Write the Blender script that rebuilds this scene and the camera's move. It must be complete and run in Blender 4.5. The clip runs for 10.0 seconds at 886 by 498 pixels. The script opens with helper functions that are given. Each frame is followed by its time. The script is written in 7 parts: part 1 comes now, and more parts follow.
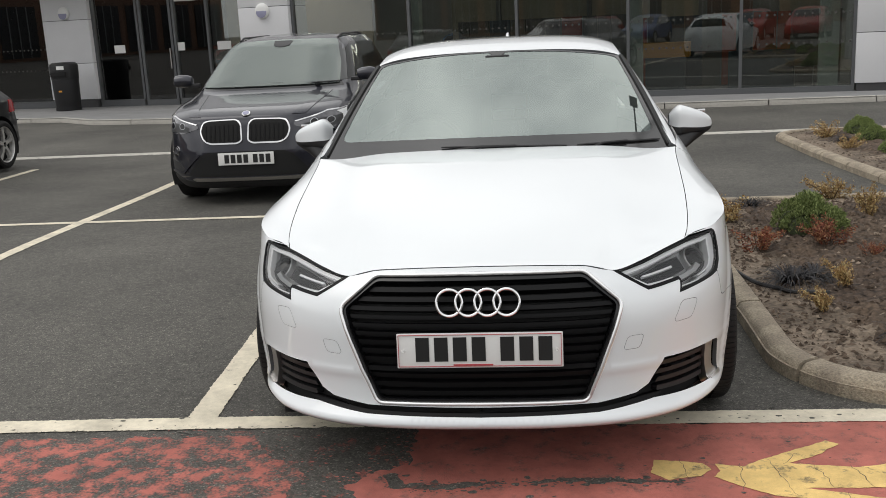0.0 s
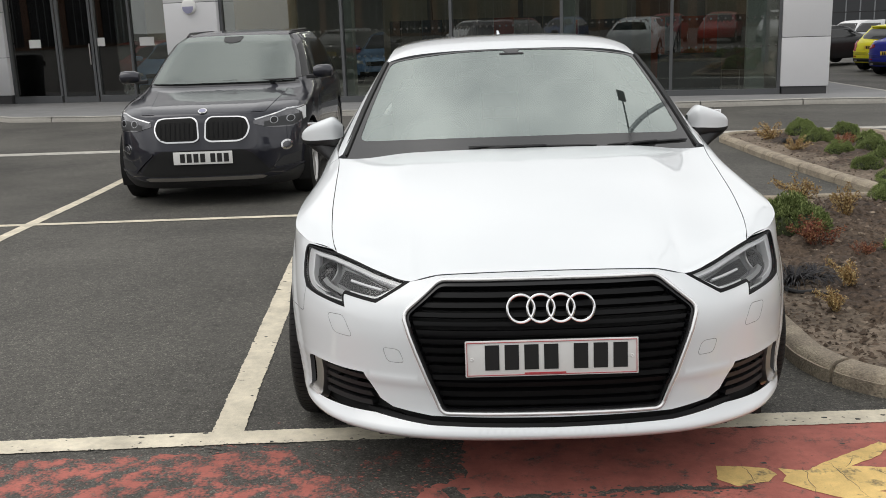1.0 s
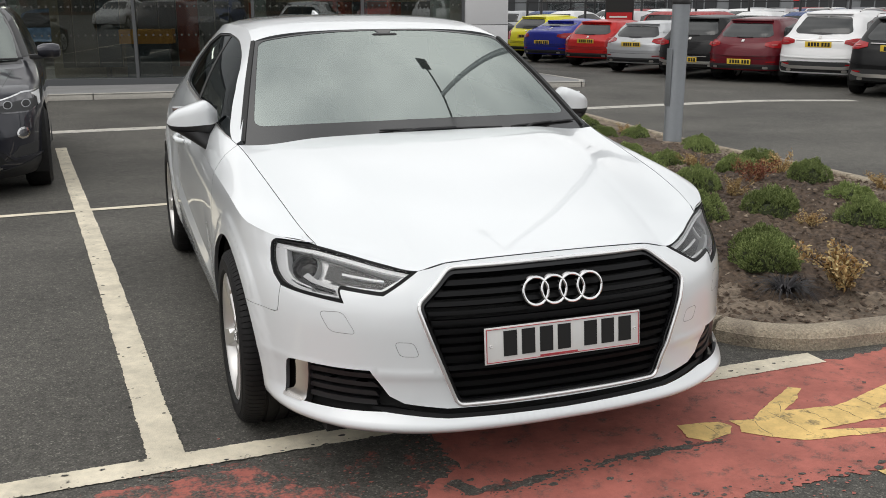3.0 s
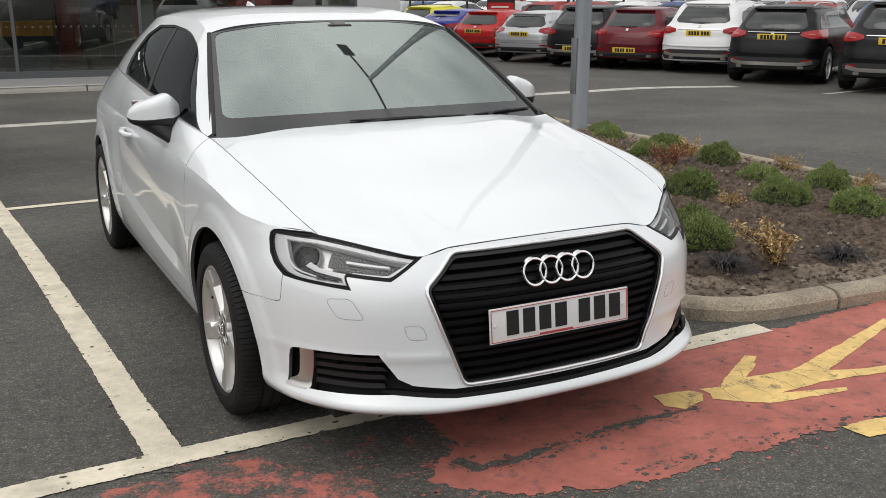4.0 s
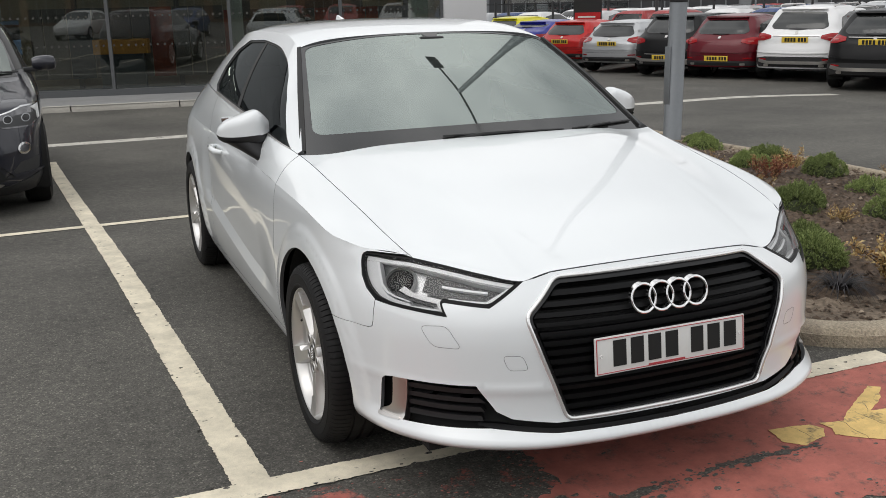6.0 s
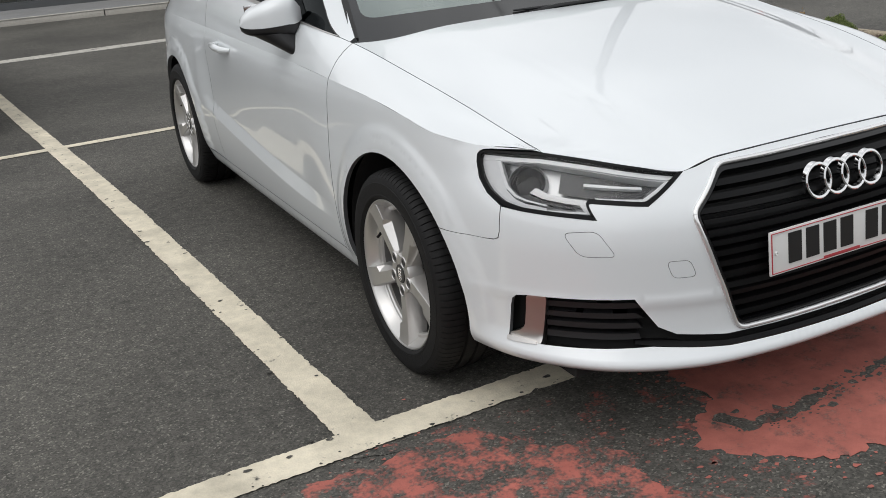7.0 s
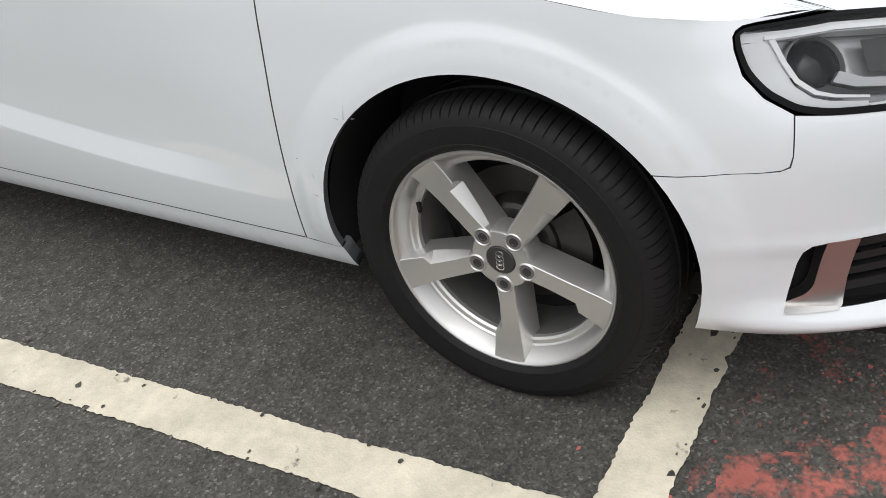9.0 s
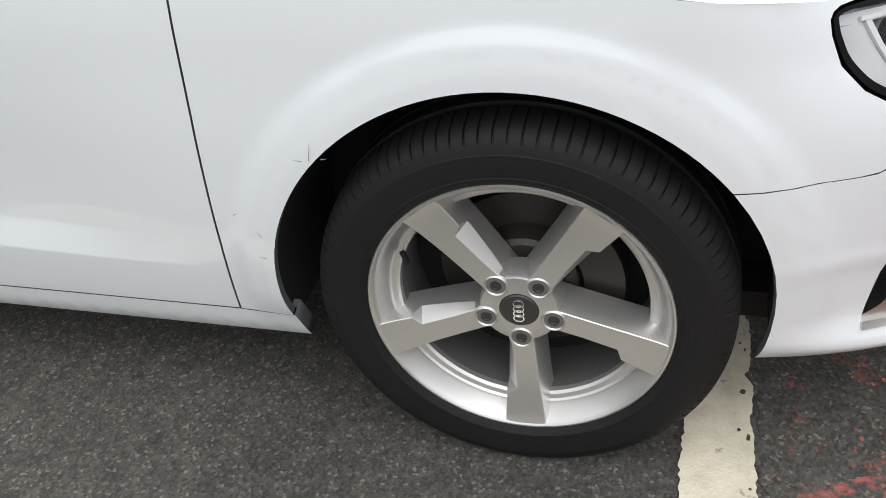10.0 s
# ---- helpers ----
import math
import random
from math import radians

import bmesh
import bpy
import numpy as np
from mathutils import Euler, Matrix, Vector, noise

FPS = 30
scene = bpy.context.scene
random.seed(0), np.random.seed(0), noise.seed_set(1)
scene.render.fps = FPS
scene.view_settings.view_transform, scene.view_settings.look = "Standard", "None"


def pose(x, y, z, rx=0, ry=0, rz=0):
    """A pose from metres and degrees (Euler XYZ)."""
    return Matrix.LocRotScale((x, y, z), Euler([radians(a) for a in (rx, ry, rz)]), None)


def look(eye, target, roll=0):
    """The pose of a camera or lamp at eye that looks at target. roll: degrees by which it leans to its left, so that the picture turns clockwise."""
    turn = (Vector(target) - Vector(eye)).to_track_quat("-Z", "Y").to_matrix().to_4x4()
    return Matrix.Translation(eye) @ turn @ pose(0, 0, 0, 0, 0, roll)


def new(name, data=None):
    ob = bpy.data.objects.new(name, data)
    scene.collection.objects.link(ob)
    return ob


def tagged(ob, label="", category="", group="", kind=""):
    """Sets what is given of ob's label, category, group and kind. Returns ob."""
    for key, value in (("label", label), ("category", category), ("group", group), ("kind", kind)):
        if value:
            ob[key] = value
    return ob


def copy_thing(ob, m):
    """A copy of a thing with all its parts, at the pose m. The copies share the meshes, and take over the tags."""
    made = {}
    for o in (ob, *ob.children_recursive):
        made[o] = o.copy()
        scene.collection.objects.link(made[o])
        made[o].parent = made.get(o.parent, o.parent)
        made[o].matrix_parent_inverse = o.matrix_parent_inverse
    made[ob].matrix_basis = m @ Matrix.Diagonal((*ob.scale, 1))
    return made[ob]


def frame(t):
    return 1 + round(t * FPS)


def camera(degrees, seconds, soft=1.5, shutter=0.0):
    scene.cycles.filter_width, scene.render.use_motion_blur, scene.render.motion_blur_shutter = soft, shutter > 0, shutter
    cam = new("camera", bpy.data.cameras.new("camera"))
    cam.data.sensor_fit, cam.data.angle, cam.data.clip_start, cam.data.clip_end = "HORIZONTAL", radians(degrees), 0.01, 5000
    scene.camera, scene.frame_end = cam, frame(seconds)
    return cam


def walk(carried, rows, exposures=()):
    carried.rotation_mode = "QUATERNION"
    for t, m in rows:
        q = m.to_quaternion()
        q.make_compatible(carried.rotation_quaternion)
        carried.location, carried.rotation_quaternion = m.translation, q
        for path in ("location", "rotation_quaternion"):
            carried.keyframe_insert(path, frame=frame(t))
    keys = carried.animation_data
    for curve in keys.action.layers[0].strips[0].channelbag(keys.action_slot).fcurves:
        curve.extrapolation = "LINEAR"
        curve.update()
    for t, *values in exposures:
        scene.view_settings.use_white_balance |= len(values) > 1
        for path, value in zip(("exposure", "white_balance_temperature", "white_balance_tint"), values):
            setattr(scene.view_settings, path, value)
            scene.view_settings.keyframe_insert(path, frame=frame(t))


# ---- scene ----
cam = camera(49.1, 10.0, soft=0.9)
PATH = [
    (0, (0.228, 0.071, 1.474), (0.009, 2.007, 1.023), -2.9),
    (0.5, (-0.019, 0.066, 1.493), (-0.149, 2.01, 1.042), -2.3),
    (1, (-0.264, 0.177, 1.473), (-0.301, 2.124, 1.015), -2.0),
    (1.5, (-0.52, 0.274, 1.464), (-0.416, 2.216, 0.994), -1.3),
    (2, (-0.838, 0.309, 1.48), (-0.545, 2.227, 0.996), -1.7),
    (2.5, (-1.1, 0.386, 1.466), (-0.613, 2.263, 0.978), -0.3),
    (3, (-1.295, 0.462, 1.471), (-0.635, 2.283, 0.97), -0.2),
    (3.2, (-1.379, 0.484, 1.474), (-0.638, 2.272, 0.97), -0.4),
    (4.3, (-1.696, 0.55, 1.477), (-0.81, 2.266, 0.955), -0.1),
    (4.5, (-1.682, 0.569, 1.471), (-0.824, 2.299, 0.95), -0.3),
    (5, (-1.632, 0.602, 1.482), (-0.813, 2.363, 1.002), -1.3),
    (5.2, (-1.614, 0.611, 1.485), (-0.807, 2.382, 1.027), -1.5),
    (6.3, (-1.651, 0.844, 1.44), (-0.944, 2.636, 0.902), -1.3),
    (6.5, (-1.737, 0.979, 1.408), (-1.001, 2.741, 0.814), -2.2),
    (7, (-1.924, 1.349, 1.369), (-1.101, 3.032, 0.668), -4.5),
    (7.5, (-2.036, 1.786, 1.35), (-1.095, 3.386, 0.606), -4.4),
    (8, (-2.185, 2.238, 1.31), (-1.083, 3.688, 0.484), -5.8),
    (8.5, (-2.182, 2.68, 1.282), (-0.951, 3.919, 0.308), -7.6),
    (9, (-2.133, 3.063, 1.285), (-0.743, 4.009, 0.201), -8.0),
    (9.5, (-2.075, 3.38, 1.268), (-0.57, 4.05, 0.133), -6.9),
    (10, (-1.956, 3.577, 1.227), (-0.406, 4.049, 0.055), -5.8),
]
EXPOSURE = [(0, .10, 6640, 10), (5.2, .10, 6640, 10), (6.3, .02, 6560, 10), (7, -.02, 6480, 10), (7.5, -.02, 6450, 10), (8, .06, 6430, 10), (8.5, .15, 6420, 10), (9, .32, 6410, 10), (9.5, .40, 6400, 10), (10, .44, 6400, 10)]
walk(cam, [(t, look(eye, target, roll)) for t, eye, target, roll in PATH], EXPOSURE)

# ---- light: a bright overcast day ----
SUN_UP, SUN_TURN = radians(58), radians(255)
world = bpy.data.worlds.new("overcast_sky")
scene.world = world
world.use_nodes = True
wn, wl = world.node_tree.nodes, world.node_tree.links
sky = wn.new("ShaderNodeTexSky")
sky.sky_type = "NISHITA"
sky.sun_disc = False
sky.sun_elevation, sky.sun_rotation = SUN_UP, SUN_TURN
sky.dust_density, sky.air_density = 4.0, 1.0
grey = wn.new("ShaderNodeHueSaturation")
grey.inputs["Saturation"].default_value = 0.10
wl.new(sky.outputs["Color"], grey.inputs["Color"])
coord = wn.new("ShaderNodeTexCoord")
cloud = wn.new("ShaderNodeTexNoise")
cloud.inputs["Scale"].default_value, cloud.inputs["Detail"].default_value = 2.2, 5
wl.new(coord.outputs["Generated"], cloud.inputs["Vector"])
ramp = wn.new("ShaderNodeValToRGB")
ramp.color_ramp.elements[0].position, ramp.color_ramp.elements[0].color = 0.36, (4.5, 4.7, 4.95, 1)
ramp.color_ramp.elements[1].position, ramp.color_ramp.elements[1].color = 0.62, (9.5, 9.6, 9.7, 1)
wl.new(cloud.outputs["Fac"], ramp.inputs["Fac"])
cover = wn.new("ShaderNodeMix")
cover.data_type = "RGBA"
cover.inputs["Factor"].default_value = 0.75
wl.new(grey.outputs["Color"], cover.inputs["A"])
wl.new(ramp.outputs["Color"], cover.inputs["B"])
height = wn.new("ShaderNodeSeparateXYZ")
wl.new(coord.outputs["Generated"], height.inputs[0])
gain = wn.new("ShaderNodeMapRange")          # an overcast sky is brighter overhead than at the horizon
gain.inputs["To Min"].default_value, gain.inputs["To Max"].default_value = 0.86, 1.08
wl.new(height.outputs["Z"], gain.inputs["Value"])
sky_out = wn.new("ShaderNodeVectorMath")
sky_out.operation = "SCALE"
wl.new(cover.outputs["Result"], sky_out.inputs[0])
wl.new(gain.outputs[0], sky_out.inputs["Scale"])
wl.new(sky_out.outputs[0], wn["Background"].inputs["Color"])
wn["Background"].inputs["Strength"].default_value = 0.145

sun = new("sun", bpy.data.lights.new("sun", "SUN"))
sun.data.energy, sun.data.angle, sun.data.color = 0.35, radians(40), (1.0, 0.97, 0.93)
sun.matrix_world = look((0, 0, 0), (-math.sin(SUN_TURN) * math.cos(SUN_UP), -math.cos(SUN_TURN) * math.cos(SUN_UP), -math.sin(SUN_UP)))
sun.location = (0, 0, 30)

# ---- materials ----
def material(name, color, rough=0.5, metal=0.0, grain=0.0, scale=20.0, bump=0.0, coat=0.0, vary=0.0, second=None, bump_scale=None, spec=0.5, rough_vary=0.0):
    """A Principled material whose colour wanders at two scales, with fine relief."""
    m = bpy.data.materials.new(name)
    m.use_nodes = True
    n, l = m.node_tree.nodes, m.node_tree.links
    b = n["Principled BSDF"]
    b.inputs["Base Color"].default_value = (*color, 1)
    b.inputs["Roughness"].default_value = rough
    b.inputs["Metallic"].default_value = metal
    b.inputs["Coat Weight"].default_value = coat
    b.inputs["Coat Roughness"].default_value = 0.03
    b.inputs["Specular IOR Level"].default_value = spec
    tc = n.new("ShaderNodeTexCoord")
    co = tc.outputs["Object"]
    if grain or vary or second:
        fine, broad = n.new("ShaderNodeTexNoise"), n.new("ShaderNodeTexNoise")
        fine.inputs["Scale"].default_value, fine.inputs["Detail"].default_value = scale, 4
        broad.inputs["Scale"].default_value, broad.inputs["Detail"].default_value = scale * 0.07, 3
        l.new(co, fine.inputs["Vector"])
        l.new(co, broad.inputs["Vector"])
        add = n.new("ShaderNodeMath")
        add.operation = "MULTIPLY_ADD"
        l.new(fine.outputs["Fac"], add.inputs[0])
        add.inputs[1].default_value = grain
        add.inputs[2].default_value = 1 - grain / 2
        add2 = n.new("ShaderNodeMath")
        add2.operation = "MULTIPLY_ADD"
        l.new(broad.outputs["Fac"], add2.inputs[0])
        add2.inputs[1].default_value = vary
        add2.inputs[2].default_value = -vary / 2
        tot = n.new("ShaderNodeMath")
        l.new(add.outputs[0], tot.inputs[0])
        l.new(add2.outputs[0], tot.inputs[1])
        mul = n.new("ShaderNodeVectorMath")
        mul.operation = "SCALE"
        mul.inputs[0].default_value = color
        if second:
            mix = n.new("ShaderNodeMix")
            mix.data_type = "RGBA"
            mix.inputs["A"].default_value, mix.inputs["B"].default_value = (*color, 1), (*second, 1)
            rm = n.new("ShaderNodeValToRGB")
            rm.color_ramp.elements[0].position, rm.color_ramp.elements[1].position = 0.42, 0.60
            l.new(broad.outputs["Fac"], rm.inputs["Fac"])
            l.new(rm.outputs["Color"], mix.inputs["Factor"])
            l.new(mix.outputs["Result"], mul.inputs[0])
        l.new(tot.outputs[0], mul.inputs["Scale"])
        l.new(mul.outputs[0], b.inputs["Base Color"])
        if rough_vary:
            rv = n.new("ShaderNodeMath")
            rv.operation = "MULTIPLY_ADD"
            l.new(broad.outputs["Fac"], rv.inputs[0])
            rv.inputs[1].default_value, rv.inputs[2].default_value = rough_vary, rough - rough_vary / 2
            l.new(rv.outputs[0], b.inputs["Roughness"])
    if bump:
        bn = n.new("ShaderNodeTexNoise")
        bn.inputs["Scale"].default_value, bn.inputs["Detail"].default_value = bump_scale or scale, 5
        l.new(co, bn.inputs["Vector"])
        bp = n.new("ShaderNodeBump")
        bp.inputs["Strength"].default_value, bp.inputs["Distance"].default_value = bump, 0.01
        l.new(bn.outputs["Fac"], bp.inputs["Height"])
        l.new(bp.outputs["Normal"], b.inputs["Normal"])
    return m


def glass(name, tint, rough=0.0, clear=0.8, base=(0.02, 0.025, 0.028), ior=1.52, shine=(.8, .8, .8)):
    """A tinted pane: a mirror by Fresnel over a see-through tint."""
    m = bpy.data.materials.new(name)
    m.use_nodes = True
    n, l = m.node_tree.nodes, m.node_tree.links
    n.remove(n["Principled BSDF"])
    tr, di, gl = n.new("ShaderNodeBsdfTransparent"), n.new("ShaderNodeBsdfDiffuse"), n.new("ShaderNodeBsdfGlossy")
    tr.inputs["Color"].default_value = (*tint, 1)
    di.inputs["Color"].default_value = (*base, 1)
    gl.inputs["Roughness"].default_value = rough
    gl.inputs["Color"].default_value = (*shine, 1)
    fr = n.new("ShaderNodeFresnel")
    fr.inputs["IOR"].default_value = ior
    a, b = n.new("ShaderNodeMixShader"), n.new("ShaderNodeMixShader")
    a.inputs["Fac"].default_value = 1 - clear
    l.new(tr.outputs[0], a.inputs[1])
    l.new(di.outputs[0], a.inputs[2])
    l.new(fr.outputs[0], b.inputs["Fac"])
    l.new(a.outputs[0], b.inputs[1])
    l.new(gl.outputs[0], b.inputs[2])
    l.new(b.outputs[0], n["Material Output"].inputs["Surface"])
    return m


def asphalt_colour(n, l, co):
    """Dark rolled asphalt with pale and dark chips of stone and broad stains. Returns the colour socket and a height socket."""
    chips = n.new("ShaderNodeTexVoronoi")
    chips.inputs["Scale"].default_value = 185
    l.new(co, chips.inputs["Vector"])
    r1 = n.new("ShaderNodeValToRGB")
    for p, c in ((0.0, (.045, .043, .038, 1)), (0.45, (.073, .069, .060, 1)), (0.90, (.102, .096, .083, 1)), (1.0, (.20, .188, .162, 1))):
        e = r1.color_ramp.elements.new(p) if p not in (0.0, 1.0) else r1.color_ramp.elements[0 if p == 0.0 else -1]
        e.color = c
    sep = n.new("ShaderNodeSeparateColor")
    l.new(chips.outputs["Color"], sep.inputs[0])
    l.new(sep.outputs[0], r1.inputs["Fac"])
    broad = n.new("ShaderNodeTexNoise")
    broad.inputs["Scale"].default_value, broad.inputs["Detail"].default_value, broad.inputs["Roughness"].default_value = 0.55, 7, 0.62
    l.new(co, broad.inputs["Vector"])
    k = n.new("ShaderNodeMapRange")
    k.inputs["From Min"].default_value, k.inputs["From Max"].default_value = 0.3, 0.7
    k.inputs["To Min"].default_value, k.inputs["To Max"].default_value = 0.60, 1.38
    mid = n.new("ShaderNodeTexNoise")
    mid.inputs["Scale"].default_value, mid.inputs["Detail"].default_value, mid.inputs["Roughness"].default_value = 22, 7, 0.80
    l.new(co, mid.inputs["Vector"])
    both_ = n.new("ShaderNodeMath")
    both_.operation = "MULTIPLY_ADD"
    l.new(mid.outputs["Fac"], both_.inputs[0])
    both_.inputs[1].default_value = 1.1
    l.new(broad.outputs["Fac"], both_.inputs[2])
    less = n.new("ShaderNodeMath")
    less.operation = "SUBTRACT"
    less.inputs[1].default_value = 0.55
    l.new(both_.outputs[0], less.inputs[0])
    l.new(less.outputs[0], k.inputs["Value"])
    mul = n.new("ShaderNodeVectorMath")
    mul.operation = "SCALE"
    l.new(r1.outputs["Color"], mul.inputs[0])
    l.new(k.outputs[0], mul.inputs["Scale"])
    return mul.outputs[0], chips.outputs["Distance"]


def ground_material(name, paint=None, cover=0.5, soft=0.05, scale=9.0, chip=40.0):
    """Asphalt, or asphalt under a worn coat of paint: cover is how much of the coat is left."""
    m = bpy.data.materials.new(name)
    m.use_nodes = True
    n, l = m.node_tree.nodes, m.node_tree.links
    b = n["Principled BSDF"]
    tc = n.new("ShaderNodeTexCoord")
    co = tc.outputs["Object"]
    col, height = asphalt_colour(n, l, co)
    b.inputs["Roughness"].default_value = 0.85
    bp = n.new("ShaderNodeBump")
    bp.inputs["Strength"].default_value, bp.inputs["Distance"].default_value = (0.3 if paint is None else 0.22), 0.004
    l.new(height, bp.inputs["Height"])
    l.new(bp.outputs["Normal"], b.inputs["Normal"])
    if paint is None:
        l.new(col, b.inputs["Base Color"])
        return m
    wear, spots, tone = (n.new("ShaderNodeTexNoise") for _ in range(3))
    wear.inputs["Scale"].default_value, wear.inputs["Detail"].default_value, wear.inputs["Roughness"].default_value = scale, 8, 0.65
    spots.inputs["Scale"].default_value, spots.inputs["Detail"].default_value = chip, 5
    tone.inputs["Scale"].default_value, tone.inputs["Detail"].default_value, tone.inputs["Roughness"].default_value = 5.0, 9, .75
    for q in (wear, spots, tone):
        l.new(co, q.inputs["Vector"])
    mixw = n.new("ShaderNodeMath")
    mixw.operation = "MULTIPLY_ADD"
    l.new(spots.outputs["Fac"], mixw.inputs[0])
    mixw.inputs[1].default_value = 0.30
    l.new(wear.outputs["Fac"], mixw.inputs[2])
    edge = n.new("ShaderNodeMapRange")
    mid = 0.65 + (cover - 0.5) * 0.55
    edge.inputs["From Min"].default_value, edge.inputs["From Max"].default_value = mid + soft, mid - soft
    l.new(mixw.outputs[0], edge.inputs["Value"])
    k = n.new("ShaderNodeMapRange")
    k.inputs["From Min"].default_value, k.inputs["From Max"].default_value = 0.3, 0.7
    k.inputs["To Min"].default_value, k.inputs["To Max"].default_value = 0.66, 1.22
    l.new(tone.outputs["Fac"], k.inputs["Value"])
    tint = n.new("ShaderNodeVectorMath")
    tint.operation = "SCALE"
    tint.inputs[0].default_value = paint
    l.new(k.outputs[0], tint.inputs["Scale"])
    mix = n.new("ShaderNodeMix")
    mix.data_type = "RGBA"
    l.new(edge.outputs[0], mix.inputs["Factor"])
    l.new(col, mix.inputs["A"])
    l.new(tint.outputs[0], mix.inputs["B"])
    l.new(mix.outputs["Result"], b.inputs["Base Color"])
    return m


ASPHALT = ground_material("asphalt")
LINE_PAINT = ground_material("worn_cream_line_paint", (.70, .635, .50), cover=0.84, scale=16, chip=75)
FAR_LINE_PAINT = ground_material("worn_grey_line_paint", (.50, .48, .43), cover=0.75, scale=9, chip=50)
RED_PAINT = ground_material("red_road_coating", (.43, .135, .105), cover=0.75, scale=13, chip=160, soft=.11)
RED_WORN = ground_material("worn_red_road_coating", (.45, .135, .105), cover=0.46, scale=11, chip=90, soft=.07)
RED_FAINT = ground_material("last_traces_of_red_coating", (.36, .095, .075), cover=0.25, scale=9, chip=120, soft=.06)
RED_BARE = ground_material("bare_red_road_coating", (.20, .070, .056), cover=0.30, scale=14, chip=60)
YELLOW_PAINT = ground_material("worn_yellow_line_paint", (.76, .53, .20), cover=0.76, scale=14, chip=90, soft=.09)
KERB = material("concrete_kerb", (.41, .348, .260), .9, grain=1.5, scale=95, vary=.8, bump=.9, bump_scale=130, second=(.25, .21, .16))
PAVING = material("grey_paving", (.22, .22, .22), .85, grain=.4, scale=40, vary=.4, bump=.3)
SOIL = material("dark_soil", (.072, .050, .036), .95, grain=3.4, scale=34, vary=.8, bump=1.0, bump_scale=48, second=(.086, .060, .041))
DRY_SOIL = material("dry_soil", (.21, .163, .120), .95, grain=2.2, scale=40, vary=.8, bump=1.0, bump_scale=60, second=(.105, .080, .058))
WHITE_PAINT = material("white_car_paint", (.765, .795, .81), .28, coat=1.0, vary=.02, grain=.01, scale=6)
BLACK_GLOSS = material("gloss_black_plastic", (.006, .006, .007), .12)
BLACK_PLASTIC = material("matt_black_plastic", (.012, .012, .013), .5, grain=.2, scale=300, bump=.05)
DARK = material("black_underbody", (.008, .008, .008), .9, grain=.2, scale=30)
CHROME = material("chrome", (.80, .80, .80), .10, 1.0, grain=.04, scale=20)
SATIN = material("satin_aluminium", (.62, .60, .58), .30, 1.0, grain=.06, scale=40)
ALLOY = material("silver_alloy", (.60, .59, .575), .36, .80, grain=.05, scale=90, vary=.05)
RUBBER = material("tyre_rubber", (.0085, .0083, .0085), .66, grain=.5, scale=60, vary=.6, bump=.10, bump_scale=200, spec=.28)
SEAM = material("grey_panel_edge", (.10, .105, .11), .6, grain=.2, scale=50)
TRIM = material("rubber_trim", (.012, .012, .012), .6, grain=.2, scale=50)
# pale base and high IOR put haze and extra sky sheen into the windscreen
WINDOW = glass("car_glass", (.70, .80, .75), clear=.94, base=(.42, .50, .46), ior=4.1, shine=(.88, .97, .925))
FRIT = material("black_screen_band", (.02, .02, .02), .08, grain=.2, scale=30, spec=1.0)
DARK_WINDOW = glass("dark_car_glass", (.06, .075, .078), clear=.95, ior=1.22, shine=(.7, .75, .76))
LENS = glass("headlamp_lens", (.95, .95, .95), clear=.99, ior=1.35)
# ---- building tools ----
from mathutils.geometry import delaunay_2d_cdt


def link(name, verts, faces, mat, parent=None, label="", smooth_shade=True, sharp=40, normals=None):
    """One mesh object from vertices and faces; under parent it keeps its place."""
    me = bpy.data.meshes.new(name)
    me.from_pydata([tuple(v) for v in verts], [], faces)
    if smooth_shade:
        me.polygons.foreach_set("use_smooth", [True] * len(me.polygons))
        if normals is None and sharp:
            me.set_sharp_from_angle(angle=radians(sharp))
    if normals is not None:
        loops = []
        for p in me.polygons:
            for v in p.vertices:
                loops.append(normals[v])
        me.normals_split_custom_set(loops)
    mats = mat if isinstance(mat, (list, tuple)) else [mat]
    for m in mats:
        me.materials.append(m)
    ob = new(name, me)
    if parent is not None:
        ob.parent = parent
        ob.matrix_parent_inverse = world_of(parent).inverted()
    if label:
        ob["label"] = label
    return ob


def world_of(ob):
    m = ob.matrix_basis.copy()
    if ob.parent is not None:
        m = world_of(ob.parent) @ ob.matrix_parent_inverse @ m
    return m


def part(name, bm, mat, parent, label="", sharp=40):
    """One bmesh as one mesh object under a thing or a part, in world coordinates."""
    bm.verts.index_update()
    vs = [v.co.copy() for v in bm.verts]
    fs = [[v.index for v in f.verts] for f in bm.faces]
    bm.free()
    return link(name, vs, fs, mat, parent, label, sharp=sharp)


def root(name, loc, label, category, group="", kind="", rz=0):
    ob = new(name)
    ob.matrix_basis = pose(*loc, 0, 0, rz)
    ob.empty_display_size = 0.2
    return tagged(ob, label, category, group, kind)


def box(x0, x1, y0, y1, z0, z1, bevel=0.0, m=None, bm=None):
    bm = bm or bmesh.new()
    r = bmesh.ops.create_cube(bm, size=1)
    mat = Matrix.Translation(((x0 + x1) / 2, (y0 + y1) / 2, (z0 + z1) / 2)) @ Matrix.Diagonal((abs(x1 - x0), abs(y1 - y0), abs(z1 - z0), 1))
    bmesh.ops.transform(bm, matrix=mat, verts=r["verts"])
    if bevel:
        es = {e for v in r["verts"] for e in v.link_edges}
        bmesh.ops.bevel(bm, geom=list(es), offset=bevel, segments=2, affect="EDGES", profile=0.6)
    if m is not None:
        bmesh.ops.transform(bm, matrix=m, verts=bm.verts)
    return bm


